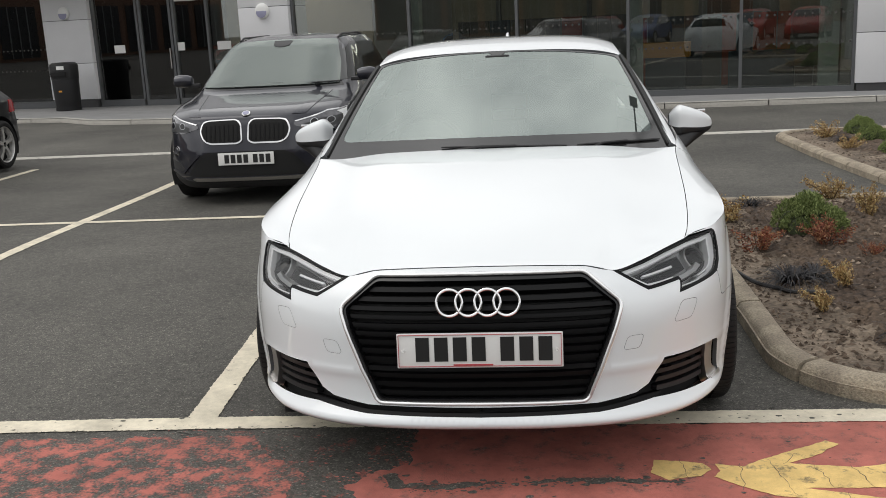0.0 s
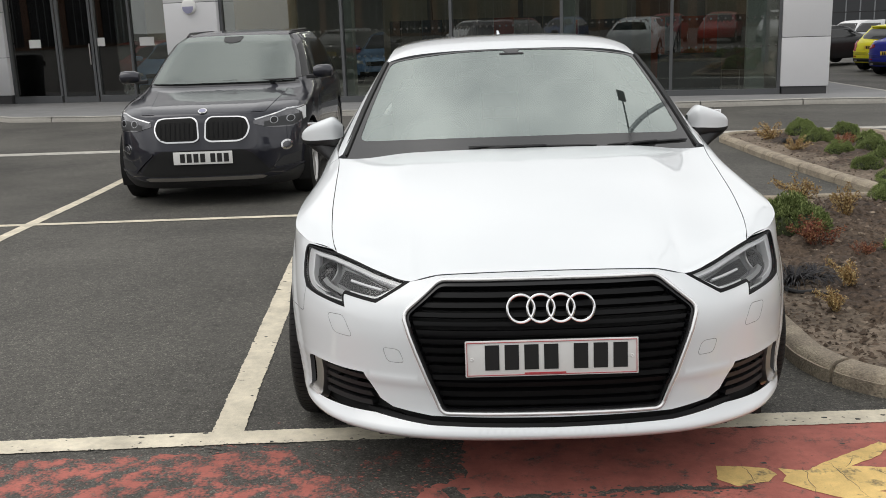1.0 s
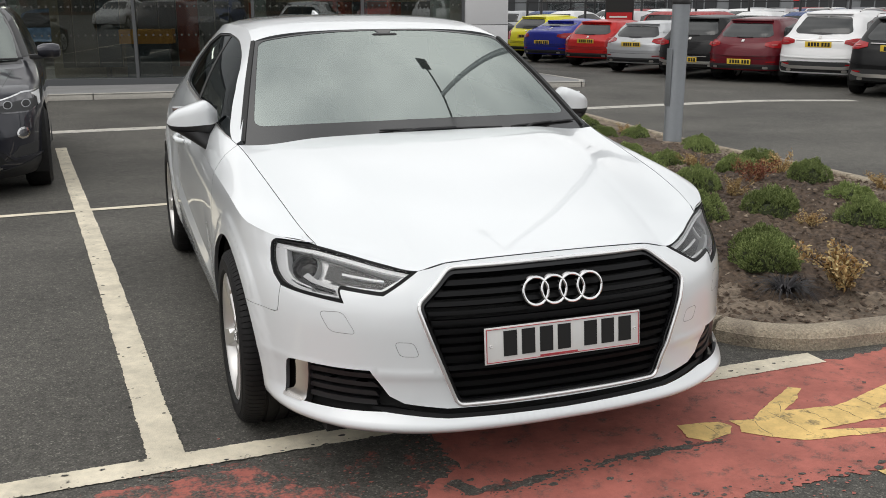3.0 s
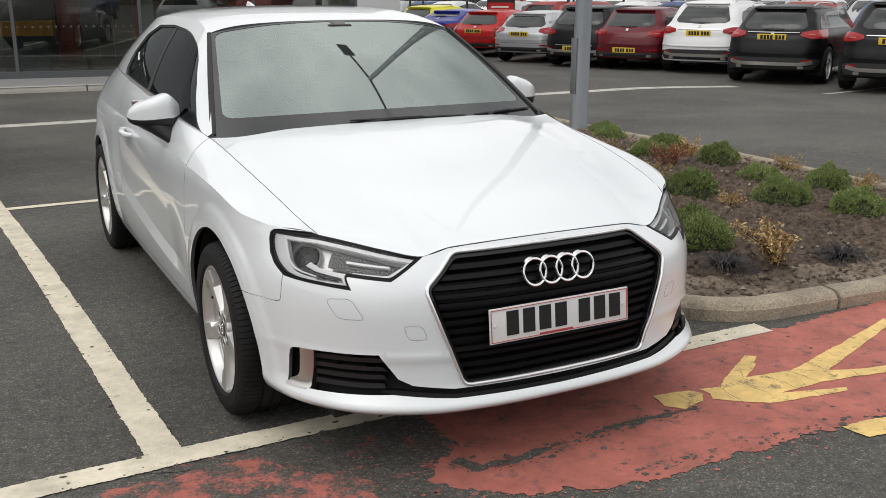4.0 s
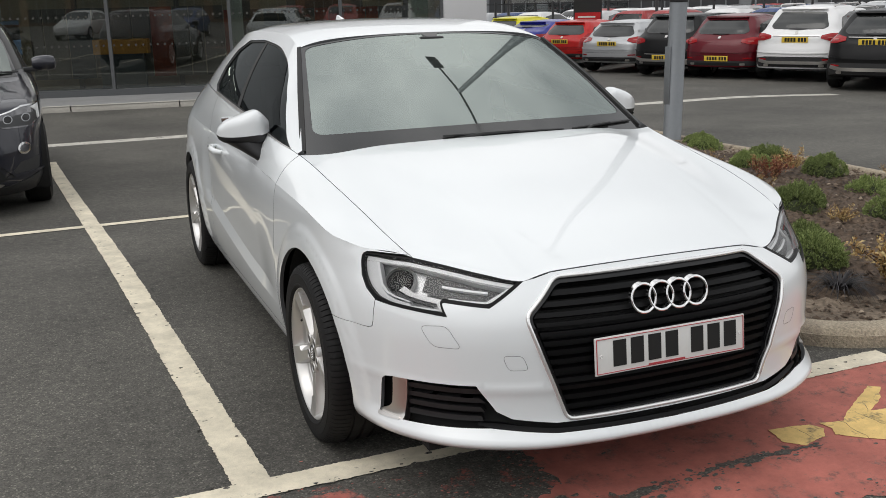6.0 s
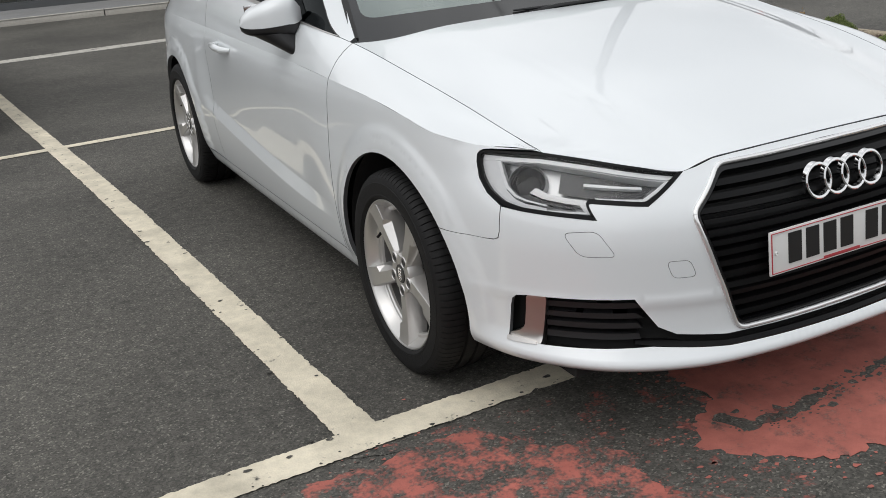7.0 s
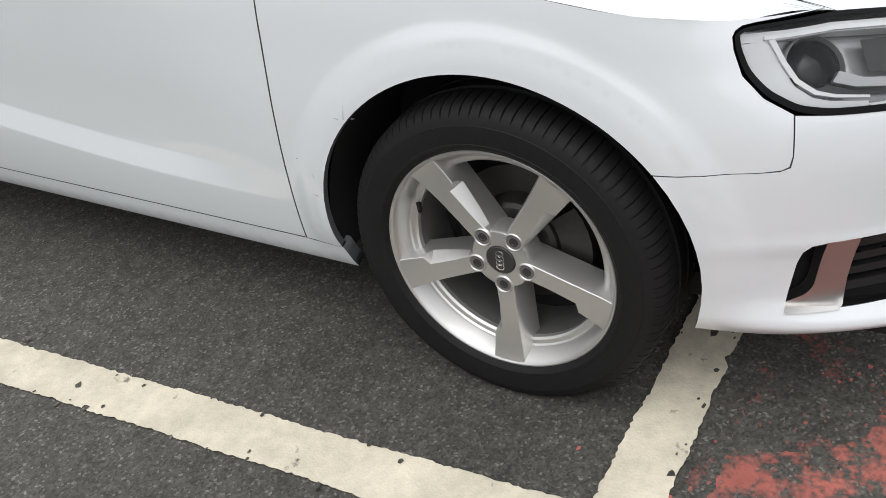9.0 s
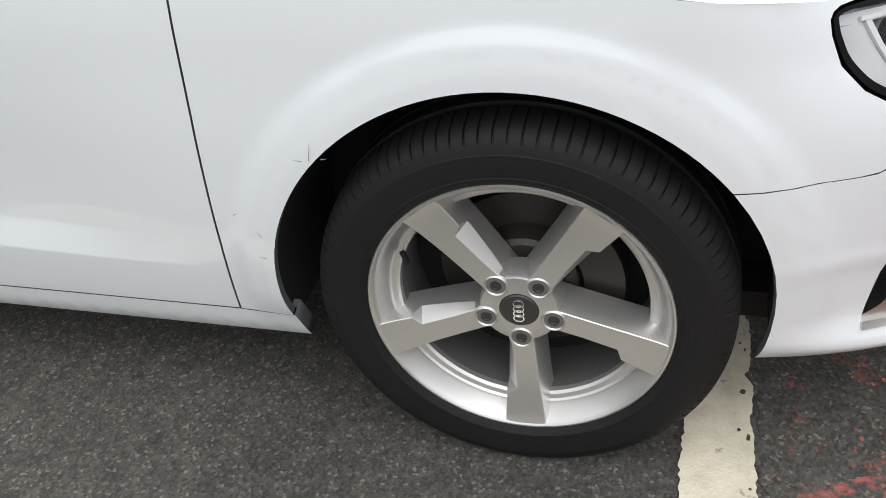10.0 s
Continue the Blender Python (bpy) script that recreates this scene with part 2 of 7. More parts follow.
def tube(path, radius, sides=10, closed=False):
    """Vertices and faces of a round bar along a path; radius may be a list."""
    pts = [Vector(p) for p in path]
    n = len(pts)
    rs = radius if isinstance(radius, (list, tuple)) else [radius] * n
    vs, fs = [], []
    up = Vector((0, 0, 1))
    for i, p in enumerate(pts):
        a, b = pts[(i - 1) % n if closed else max(i - 1, 0)], pts[(i + 1) % n if closed else min(i + 1, n - 1)]
        d = (b - a).normalized()
        u = d.cross(up if abs(d.z) < .9 else Vector((1, 0, 0))).normalized()
        w = u.cross(d)
        for k in range(sides):
            t = 2 * math.pi * k / sides
            vs.append(p + (u * math.cos(t) + w * math.sin(t)) * rs[i])
    for i in range(n if closed else n - 1):
        for k in range(sides):
            j, k2 = (i + 1) % n, (k + 1) % sides
            fs.append((i * sides + k, i * sides + k2, j * sides + k2, j * sides + k))
    if not closed:
        fs.append(tuple(range(sides - 1, -1, -1)))
        fs.append(tuple((n - 1) * sides + k for k in range(sides)))
    return vs, fs


def lathe(profile, steps=64, axis="x", centre=(0, 0, 0)):
    """Turns (along, radius) rows round an axis."""
    vs, fs = [], []
    m = len(profile)
    for i in range(steps):
        t = 2 * math.pi * i / steps
        for a, r in profile:
            c, s = r * math.cos(t), r * math.sin(t)
            v = {"x": (a, c, s), "y": (c, a, s), "z": (c, s, a)}[axis]
            vs.append(Vector(v) + Vector(centre))
    for i in range(steps):
        j = (i + 1) % steps
        for k in range(m - 1):
            fs.append((i * m + k, i * m + k + 1, j * m + k + 1, j * m + k))
    return vs, fs


def inside(poly, x, y):
    hit = False
    j = len(poly) - 1
    for i in range(len(poly)):
        xi, yi = poly[i]
        xj, yj = poly[j]
        if (yi > y) != (yj > y) and x < (xj - xi) * (y - yi) / (yj - yi) + xi:
            hit = not hit
        j = i
    return hit


def rounded(poly, r, n=4):
    """The polygon with its corners rounded off."""
    out = []
    for i in range(len(poly)):
        p, a, b = (np.array(poly[k % len(poly)], float) for k in (i, i - 1, i + 1))
        la, lb = np.linalg.norm(a - p), np.linalg.norm(b - p)
        q = min(r, la * .45, lb * .45)
        s, e = p + (a - p) * q / la, p + (b - p) * q / lb
        for k in range(n + 1):
            t = k / n
            out.append(tuple((1 - t) ** 2 * s + 2 * t * (1 - t) * p + t * t * e))
    return out


def inset(poly, d):
    """The polygon moved inwards by d (outwards if d is negative)."""
    n = len(poly)
    area = sum(poly[i - 1][0] * poly[i][1] - poly[i][0] * poly[i - 1][1] for i in range(n))
    sign = 1 if area > 0 else -1
    out = []
    for i in range(n):
        p, a, b = (np.array(poly[k % n], float) for k in (i, i - 1, i + 1))
        u, v = p - a, b - p
        u, v = u / (np.linalg.norm(u) + 1e-9), v / (np.linalg.norm(v) + 1e-9)
        n1, n2 = np.array((-u[1], u[0])), np.array((-v[1], v[0]))
        m = n1 + n2
        m = m / max(np.linalg.norm(m), .3)
        k = 1 / max(.45, float(m @ n1))
        out.append(tuple(p + sign * m * d * k))
    return out


def dense(loop, sx, sy):
    out = []
    for i in range(len(loop)):
        a, b = loop[i], loop[(i + 1) % len(loop)]
        k = max(1, int(math.ceil(max(abs(b[0] - a[0]) / sx, abs(b[1] - a[1]) / sy))))
        out += [(a[0] + (b[0] - a[0]) * t / k, a[1] + (b[1] - a[1]) * t / k) for t in range(k)]
    return out


def sheet(outline, surface, step, holes=(), depth=.012, lift=0.0, creases=()):
    """A panel cut from a surface: vertices, faces and normals of the outline's inside, with its edges turned inwards by depth."""
    sx, sy = step
    loops = [dense(o, sx, sy) for o in (outline, *holes)]
    pts, edges = [], []
    for lo in loops:
        k = len(pts)
        pts += [Vector(p) for p in lo]
        edges += [(k + i, k + (i + 1) % len(lo)) for i in range(len(lo))]
    for line in creases:
        k = len(pts)
        pts += [Vector(p) for p in line]
        edges += [(k + i, k + i + 1) for i in range(len(line) - 1)]
    x0, x1 = min(p[0] for p in loops[0]), max(p[0] for p in loops[0])
    y0, y1 = min(p[1] for p in loops[0]), max(p[1] for p in loops[0])
    border = np.array([(p.x / sx, p.y / sy) for p in pts])
    ny = int((y1 - y0) / sy) + 1
    nx = int((x1 - x0) / sx) + 1
    for i in range(nx + 1):
        for j in range(ny + 1):
            x, y = x0 + (i + (.5 if j % 2 else 0)) * sx, y0 + j * sy
            if inside(loops[0], x, y) and not any(inside(h, x, y) for h in loops[1:]):
                if np.min(np.sum((border - (x / sx, y / sy)) ** 2, axis=1)) > .2:
                    pts.append(Vector((x, y)))
    r = delaunay_2d_cdt(pts, edges, [], 0, 1e-7)
    vs2, tris = r[0], r[2]
    keep = []
    for t in tris:
        cx, cy = sum(vs2[i].x for i in t) / 3, sum(vs2[i].y for i in t) / 3
        if inside(loops[0], cx, cy) and not any(inside(h, cx, cy) for h in loops[1:]):
            keep.append(t)
    used = sorted({i for t in keep for i in t})
    at = {v: k for k, v in enumerate(used)}
    nor = [normal_of(surface, vs2[i].x, vs2[i].y) for i in used]
    vs = [surface(vs2[i].x, vs2[i].y) for i in used]
    for k, p in enumerate(vs):
        if abs(p.x) < 1e-6:
            nor[k] = Vector((0, nor[k].y, nor[k].z)).normalized()
        vs[k] = p + nor[k] * lift
    fs = [tuple(at[i] for i in t) for t in keep]
    count = {}
    for t in fs:
        a, b, c = (vs[i] for i in t)
        g = (b - a).cross(c - a)
        if g.dot(nor[t[0]] + nor[t[1]] + nor[t[2]]) < 0:
            t = t[::-1]
        for e in ((t[0], t[1]), (t[1], t[2]), (t[2], t[0])):
            count[e] = 1
    fs = [t if (vs[t[1]] - vs[t[0]]).cross(vs[t[2]] - vs[t[0]]).dot(nor[t[0]] + nor[t[1]] + nor[t[2]]) >= 0 else t[::-1] for t in fs]
    ns = [tuple(v) for v in nor]
    if depth:
        low, low2 = {}, {}
        for (a, b) in [e for e in count if (e[1], e[0]) not in count]:
            if abs(vs[a].x) < 1e-5 and abs(vs[b].x) < 1e-5:
                continue
            for i in (a, b):
                if i not in low:
                    low[i] = len(vs)
                    vs.append(vs[i].copy())
                    ns.append((0, 0, 0))
                    low2[i] = len(vs)
                    vs.append(vs[i] - nor[i] * depth)
                    ns.append((0, 0, 0))
            fs.append((low[b], low[a], low2[a], low2[b]))
    return vs, fs, ns


def mirror(vs, fs, ns):
    return [Vector((-v.x, v.y, v.z)) for v in vs], [t[::-1] for t in fs], [(-n[0], n[1], n[2]) for n in ns]


def both(a, b):
    k = len(a[0])
    return a[0] + b[0], a[1] + [tuple(i + k for i in t) for t in b[1]], a[2] + b[2]


def panel(name, outline, surface, mat, parent, step=(.03, .03), holes=(), depth=.012, lift=0.0, sides="both", label="", creases=()):
    """A panel as one part: mirrored and joined ("both"), on the x < 0 or x > 0 side alone ("right", "left"), or one for each side ("each")."""
    data = sheet(outline, surface, step, holes, depth, lift, creases)
    out = []
    if sides == "both":
        out = [both(data, mirror(*data))]
    elif sides == "each":
        out = [mirror(*data), data]
    elif sides == "right":
        out = [mirror(*data)]
    else:
        out = [data]
    obs = [link(name, v, f, mat, parent, label, normals=n) for v, f, n in out]
    if mat is WHITE_PAINT and depth:            # the turned-in edges are grey: the shut lines' shade is in the colour
        for ob in obs:
            ob.data.materials.append(SEAM)
            ob.data.polygons.foreach_set("material_index", [1 if len(p.vertices) == 4 else 0 for p in ob.data.polygons])
    return obs[0] if len(obs) == 1 else obs


# ---- the white hatchback: its surfaces ----
def spline(pts):
    """A smooth curve through (k, v, ...) rows; beyond its ends it stays."""
    pts = [tuple(float(c) for c in p) for p in pts]
    ks = [p[0] for p in pts]
    n, dim = len(pts), len(pts[0]) - 1
    rows = []
    for c in range(1, dim + 1):
        vs = [p[c] for p in pts]
        sec = [(vs[i + 1] - vs[i]) / (ks[i + 1] - ks[i]) for i in range(n - 1)]
        tan = [sec[0]] + [0.0] * (n - 2) + [sec[-1]]
        for i in range(1, n - 1):
            a, b = ks[i] - ks[i - 1], ks[i + 1] - ks[i]
            if sec[i - 1] * sec[i] > 0:
                cap = 3 * min(abs(sec[i - 1]), abs(sec[i]))
                tan[i] = max(-cap, min(cap, (sec[i - 1] * b + sec[i] * a) / (a + b)))
        rows.append((vs, tan))

    def at(k):
        if k <= ks[0]:
            r = [vs[0] for vs, _ in rows]
        elif k >= ks[-1]:
            r = [vs[-1] for vs, _ in rows]
        else:
            i = bisect_right(ks, k) - 1
            h = ks[i + 1] - ks[i]
            u = (k - ks[i]) / h
            w = 1 - u
            c0, c1, c2, c3 = (1 + 2 * u) * w * w, h * u * w * w, u * u * (3 - 2 * u), h * u * u * (u - 1)
            r = [vs[i] * c0 + tan[i] * c1 + vs[i + 1] * c2 + tan[i + 1] * c3 for vs, tan in rows]
        return r[0] if dim == 1 else r
    return at


def bisect_right(ks, k):
    lo, hi = 0, len(ks)
    while lo < hi:
        mid = (lo + hi) // 2
        if k < ks[mid]:
            hi = mid
        else:
            lo = mid + 1
    return lo


def smooth(a, b, x):
    u = min(1.0, max(0.0, (x - a) / (b - a)))
    return u * u * (3 - 2 * u)


FRONT_AXLE, REAR_AXLE, HUB_Z = 3.80, 6.40, 0.306
PLAN = [(0, 2.950), (0.12, 2.9515), (0.25, 2.960), (0.45, 3.000), (0.61, 3.086), (0.715, 3.190), (0.80, 3.315), (0.848, 3.450), (0.872, 3.60),
        (0.884, 3.80), (0.888, 4.30), (0.888, 5.10), (0.886, 5.90), (0.880, 6.40), (0.850, 6.75), (0.765, 7.00), (0.58, 7.12), (0.0, 7.17)]
lengths = [0.0]
for p, q in zip(PLAN, PLAN[1:]):
    lengths.append(lengths[-1] + math.hypot(q[0] - p[0], q[1] - p[1]))
plan = spline([(k, *p) for k, p in zip(lengths, PLAN)])
S_END = lengths[-1]
off_front = spline([(.17, .03), (.205, .0), (.222, -.026), (.234, -.036), (.246, -.033), (.264, -.016), (.285, 0), (.33, .004), (.37, .002), (.395, -.0035), (.42, .0), (.50, .0), (.55, .004),
                    (.60, .018), (.65, .05), (.69, .088), (.72, .115), (.76, .16)])
off_side = spline([(.17, .06), (.19, .046), (.24, .03), (.30, .018), (.40, .005), (.55, 0), (.68, .006), (.76, .012), (.80, .018), (.84, .03), (.90, .06)])
crease_z = spline([(3.2, .745), (3.33, .7495), (3.42, .755), (3.7, .796), (4.28, .826), (5.0, .842), (6.0, .855), (7.0, .86)])
dent_z = spline([(4.25, .338), (4.7, .352), (5.3, .41), (5.9, .48)])


def s_at(v, axis, lo=0.0, hi=None):
    """Where along the plan x (axis 0, the nose) or y (axis 1, the flank) has the value v."""
    lo, hi = lo, hi if hi is not None else S_END * (1.0 if axis else 0.35)
    for _ in range(40):
        mid = (lo + hi) / 2
        lo, hi = (mid, hi) if plan(mid)[axis] < v else (lo, mid)
    return (lo + hi) / 2


S_ARCH = s_at(3.45, 1)
S_CORNER = s_at(0.62, 0)
S_SIDE = s_at(3.62, 1)


def flank(s, z):
    """A point of the lower body: s along the plan from the nose round the right side, z its height."""
    s = min(max(s, 0.0), S_END)
    p = plan(s)
    d1, d0 = plan(min(s + .004, S_END)), plan(max(s - .004, 0))
    dx, dy = d1[0] - d0[0], d1[1] - d0[1]
    if s < 1e-6:
        dx, dy = 1.0, 0.0                        # the middle line runs straight across
    size = math.hypot(dx, dy)
    w = smooth(S_CORNER, S_SIDE, s)
    off = off_front(z) * (1 - w) + off_side(z) * w
    y = p[1]
    if s > S_ARCH - .2:
        for axle in (FRONT_AXLE, REAR_AXLE):   # flared wheel arches
            r = math.hypot(y - axle, z - HUB_Z)
            if r < .5 and z > .2:
                off -= (.008 * smooth(.456, .412, r) + .003 * smooth(.412, .388, r)) * smooth(.2, .3, z)
        if 4.2 < y < 6.0:                      # the lower ridge of the door
            h = z - dent_z(y)
            fade = smooth(4.24, 4.62, y) * smooth(5.98, 5.75, y)
            off += fade * .017 * min(1.0, max(0.0, h / .055)) * (1 - smooth(.09, .42, h))
    return Vector((p[0] - dy / size * off, p[1] + dx / size * off, z))


def normal_of(surface, a, b, e=.003):
    u = surface(a + e, b) - surface(a - e, b)
    v = surface(a, b + e) - surface(a, b - e)
    return u.cross(v).normalized()


# the curves above the flank: crease, bonnet edge and belt, pillar and roof rail
belt = spline([(3.2, .668, .722), (3.305, .6785, .7395), (3.34, .6885, .7515), (3.4, .700, .768), (3.6, .722, .815), (3.9, .742, .868), (4.2, .762, .916), (4.32, .778, .935), (4.42, .792, .945), (4.7, .800, .965),
               (5.2, .800, 1.0), (5.8, .790, 1.03), (6.3, .755, 1.045), (6.8, .67, 1.03), (7.0, .62, 1.0)])
rail = spline([(4.24, .758, .925), (4.32, .738, .968), (4.5, .690, 1.075), (4.7, .641, 1.192), (4.88, .594, 1.283), (5.02, .578, 1.318), (5.3, .570, 1.342), (5.7, .570, 1.344),
               (6.2, .562, 1.308), (6.6, .53, 1.23), (6.85, .50, 1.15)])


def shoulder(y, u):
    """The strip from the crease to the bonnet's edge or the belt."""
    s = s_at(y, 1) if y < 6.9 else s_at(6.9, 1)
    a = flank(s, crease_z(y))
    x, z = belt(y)
    b = Vector((x, y, z))
    bulge = .011 * math.sin(math.pi * u) * smooth(3.32, 3.6, y)
    p = a.lerp(b, u)
    return Vector((p.x + bulge * .6, p.y, p.z + bulge * .8))


def glasshouse(y, u):
    """The side above the belt, from the belt (0) to the rail (1)."""
    x0, z0 = belt(y)
    x1, z1 = rail(y)
    return Vector((x0 + (x1 - x0) * u + .016 * math.sin(math.pi * u) * smooth(4.3, 4.8, y), y, z0 + (z1 - z0) * u))


LAMP_TOP = [(.46, .689), (.60, .706), (.75, .724), (.857, .7375)]
nose_edge = [flank(k, z + .0005) + Vector((0, -.0005, .0005)) for k, z in LAMP_TOP]
grille_edge = [flank(k, z) + Vector((0, .002, .0015)) for k, z in ((0, .7165), (.10, .7160), (.20, .7145), (.30, .7110), (.36, .7075), (.415, .6975))]
bonnet_front = spline([(p.x, p.y, p.z) for p in grille_edge + nose_edge])
NOSE_X = nose_edge[-1].x


def bonnet(u, v):
    """u from side to side (-1 to 1), v from the nose to the windscreen."""
    a = abs(u)
    xf, xr = NOSE_X * a, .764 * a
    yf, zf = bonnet_front(xf)
    yr, zr = 4.145 + .105 * a ** 2.2, .957 - .032 * a ** 2.4
    y = yf + (yr - yf) * v
    x = xf + (xr - xf) * v
    if a > .9:                                  # follow the shut line along the wing
        x += (belt(y)[0] - (NOSE_X + (.764 - NOSE_X) * v)) * smooth(.9, 1, a) * smooth(-.02, .05, v)
    v = max(v, 0.0)
    rise = v + .60 * v * (1 - v) + .25 * v * (1 - v) ** 3
    z = zf + (zr - zf) * rise
    if a > .55:
        z += (belt(y)[1] - (zf + (zr - zf) * rise)) * smooth(.55, 1, a) ** 1.5 * smooth(0, .12, v)
    line = .60 + .12 * v                        # the raised line from the grille's corner to the pillar
    z += .005 * math.exp(-((a - line) / .10) ** 2) * math.sin(math.pi * min(1, v * 1.05))
    return Vector((math.copysign(x, u) if u else 0, y, z))


def windscreen(u, v):
    a = abs(u)
    yb, zb, xb = 4.145 + .149 * a ** 2.2, .952 - .015 * a ** 2.2, .735 * a
    yt, zt, xt = 4.850 + .025 * a ** 2, 1.333 - .048 * a ** 2.44, .584 * a
    z = zb + (zt - zb) * v + .013 * math.sin(math.pi * v)
    return Vector((math.copysign(xb + (xt - xb) * v, u) if u else 0, yb + (yt - yb) * v, z))


roof_line = spline([(4.85, 1.3335), (4.95, 1.356), (5.1, 1.379), (5.5, 1.392), (5.9, 1.383), (6.4, 1.338), (6.75, 1.275)])


def roof(u, v):
    a = abs(u)
    y = 4.850 + .025 * a ** 2 + (1.900 - .03 * a) * v
    x1, z1 = rail(y)
    zc = roof_line(y)
    return Vector((math.copysign(x1 * a, u) if u else 0, y, zc + (z1 - zc) * (a ** 2.4 * .55 + a ** 8 * .45)))


# ---- ground ----
ground_z = spline([(-60, 0), (5, 0), (6.5, -.008), (8, -.05), (9.5, -.1), (12, -.155), (17, -.2), (23, -.28), (40, -.45), (200, -1.5)])


def ground_at(x, y):
    """The ground falls a little towards the parked row."""
    return ground_z(y) - .09 * smooth(8.5, 12.0, x)


def grid_ground():
    xs = [-400, -150, -60, -30, -20, -14, -10, -6, -3, 0, 3, 6, 8.5, 9, 9.5, 10, 10.5, 11, 11.5, 12, 14, 20, 30, 60, 150, 400]
    ys = [-400, -100, -40, -15, -5, 0, 2, 3, 4, 5, 5.5, 6, 6.5, 7, 7.5, 8, 8.5, 9, 9.5, 10, 10.5, 11, 12, 13, 14, 15, 17, 19, 21, 23, 26, 30, 35, 40, 60, 100, 200, 500]
    vs = [(x, y, ground_at(x, y)) for y in ys for x in xs]
    n = len(xs)
    fs = [(j * n + i, j * n + i + 1, (j + 1) * n + i + 1, (j + 1) * n + i) for j in range(len(ys) - 1) for i in range(n - 1)]
    return link("ground", vs, fs, ASPHALT)


tagged(grid_ground(), "dark grey asphalt of a car park, dry and slightly stained", "asphalt", kind="structure")


def marking(name, a, b, width, mat, label, lift=.004, ragged=.0035, seed=1):
    """A painted stripe from a to b with worn, ragged edges, lying on the ground."""
    rnd = random.Random(seed)
    a, b = Vector((*a, 0)), Vector((*b, 0))
    d = (b - a)
    n = max(2, int(d.length / .009))
    side = Vector((-d.y, d.x, 0)).normalized() * width / 2
    vs, fs = [], []
    for i in range(n + 1):
        p = a + d * i / n
        for k in (-1, 1):
            wear = noise.noise(Vector((p.x * 6, p.y * 6, seed * 3 + k))) * 1.1 + noise.noise(Vector((p.x * 31, p.y * 31, seed + k * 5))) * .9 + rnd.uniform(-.7, .7)
            q = p + side * k * (1 + wear * ragged / width * 2)
            vs.append((q.x, q.y, ground_at(q.x, q.y) + lift))
    for i in range(n):
        fs.append((2 * i, 2 * i + 1, 2 * i + 3, 2 * i + 2))
    return tagged(link(name, vs, fs, mat, smooth_shade=False), label, "road marking", kind="structure")


CREAM = "worn cream parking line painted on asphalt"
marking("bay_line", (-6.0, 3.312), (-1.15, 3.488), .115, LINE_PAINT, CREAM, lift=.0045, seed=2)
marking("bay_line", (-1.19, 3.487), (1.485, 3.530), .115, LINE_PAINT, CREAM, lift=.0051, seed=9)
marking("bay_line", (-1.155, 3.51), (-1.64, 12.2), .118, LINE_PAINT, CREAM, seed=3)
marking("bay_line", (-3.52, 3.45), (-4.08, 12.2), .105, LINE_PAINT, CREAM, seed=4)
marking("bay_line", (-6.1, 3.45), (-6.62, 12.4), .105, LINE_PAINT, CREAM, seed=5)
marking("bay_line", (-9.0, 7.84), (1.25, 8.06), .10, LINE_PAINT, CREAM, lift=.0045, seed=6)
marking("lane_line", (-16, 13.85), (11.0, 13.75), .30, FAR_LINE_PAINT, "long worn grey-white channel line across the car park lane", seed=7)
marking("lane_line", (11.3, 12.0), (13.2, 12.35), .11, FAR_LINE_PAINT, "short worn white parking line by a parked row", seed=8)


def patch(name, outline, mat, label, lift, ragged=.03, step=.05, seed=1):
    """A coat of paint on the ground with a flaked, ragged outline."""
    rnd = random.Random(seed)
    pts = dense(outline, step, step)
    pts = [(x + rnd.gauss(0, ragged) * .12 + (noise.noise(Vector((x * 9, y * 9, seed))) + .6 * noise.noise(Vector((x * 31, y * 31, seed)))) * ragged,
            y + rnd.gauss(0, ragged) * .12 + (noise.noise(Vector((x * 9, y * 9, seed + 7))) + .6 * noise.noise(Vector((x * 31, y * 31, seed + 7)))) * ragged) for x, y in pts]
    r = delaunay_2d_cdt([Vector(p) for p in pts], [(i, (i + 1) % len(pts)) for i in range(len(pts))], [], 1, 1e-6)
    vs = [(v.x, v.y, ground_z(v.y) + lift) for v in r[0]]
    fs = [t if (Vector(vs[t[1]]) - Vector(vs[t[0]])).cross(Vector(vs[t[2]]) - Vector(vs[t[0]])).z > 0 else tuple(t)[::-1] for t in map(tuple, r[2])]
    return tagged(link(name, vs, fs, mat, smooth_shade=False), label, "road marking", kind="structure")


def flakes(name, runs, count, mat, label, lift, reach=.10, seed=1, big=.018, near=1.8):
    """Small loose-edged scraps of paint that are left beside a worn edge."""
    rnd = random.Random(seed)
    vs, fs, done = [], [], []
    for _ in range(count):
        a, b = rnd.choice(runs)
        t = rnd.random()
        d = Vector((b[0] - a[0], b[1] - a[1])).normalized()
        off = rnd.gauss(0, reach * .5)
        x, y = a[0] + (b[0] - a[0]) * t - d.y * off, a[1] + (b[1] - a[1]) * t + d.x * off
        size = .003 + big * rnd.random() ** 3
        if any((x - q[0]) ** 2 + (y - q[1]) ** 2 < (near * (size + q[2])) ** 2 for q in done):
            continue
        done.append((x, y, size))
        n = len(vs)
        turn = rnd.uniform(0, 6.28)
        for i in range(6):
            q = turn + i * 1.047
            r_ = size * rnd.uniform(.45, 1.15)
            vs.append((x + math.cos(q) * r_ * 1.5, y + math.sin(q) * r_, ground_z(y) + lift))
        fs.append(tuple(range(n, n + 6)))
    return tagged(link(name, vs, fs, mat, smooth_shade=False), label, "road marking", kind="structure")


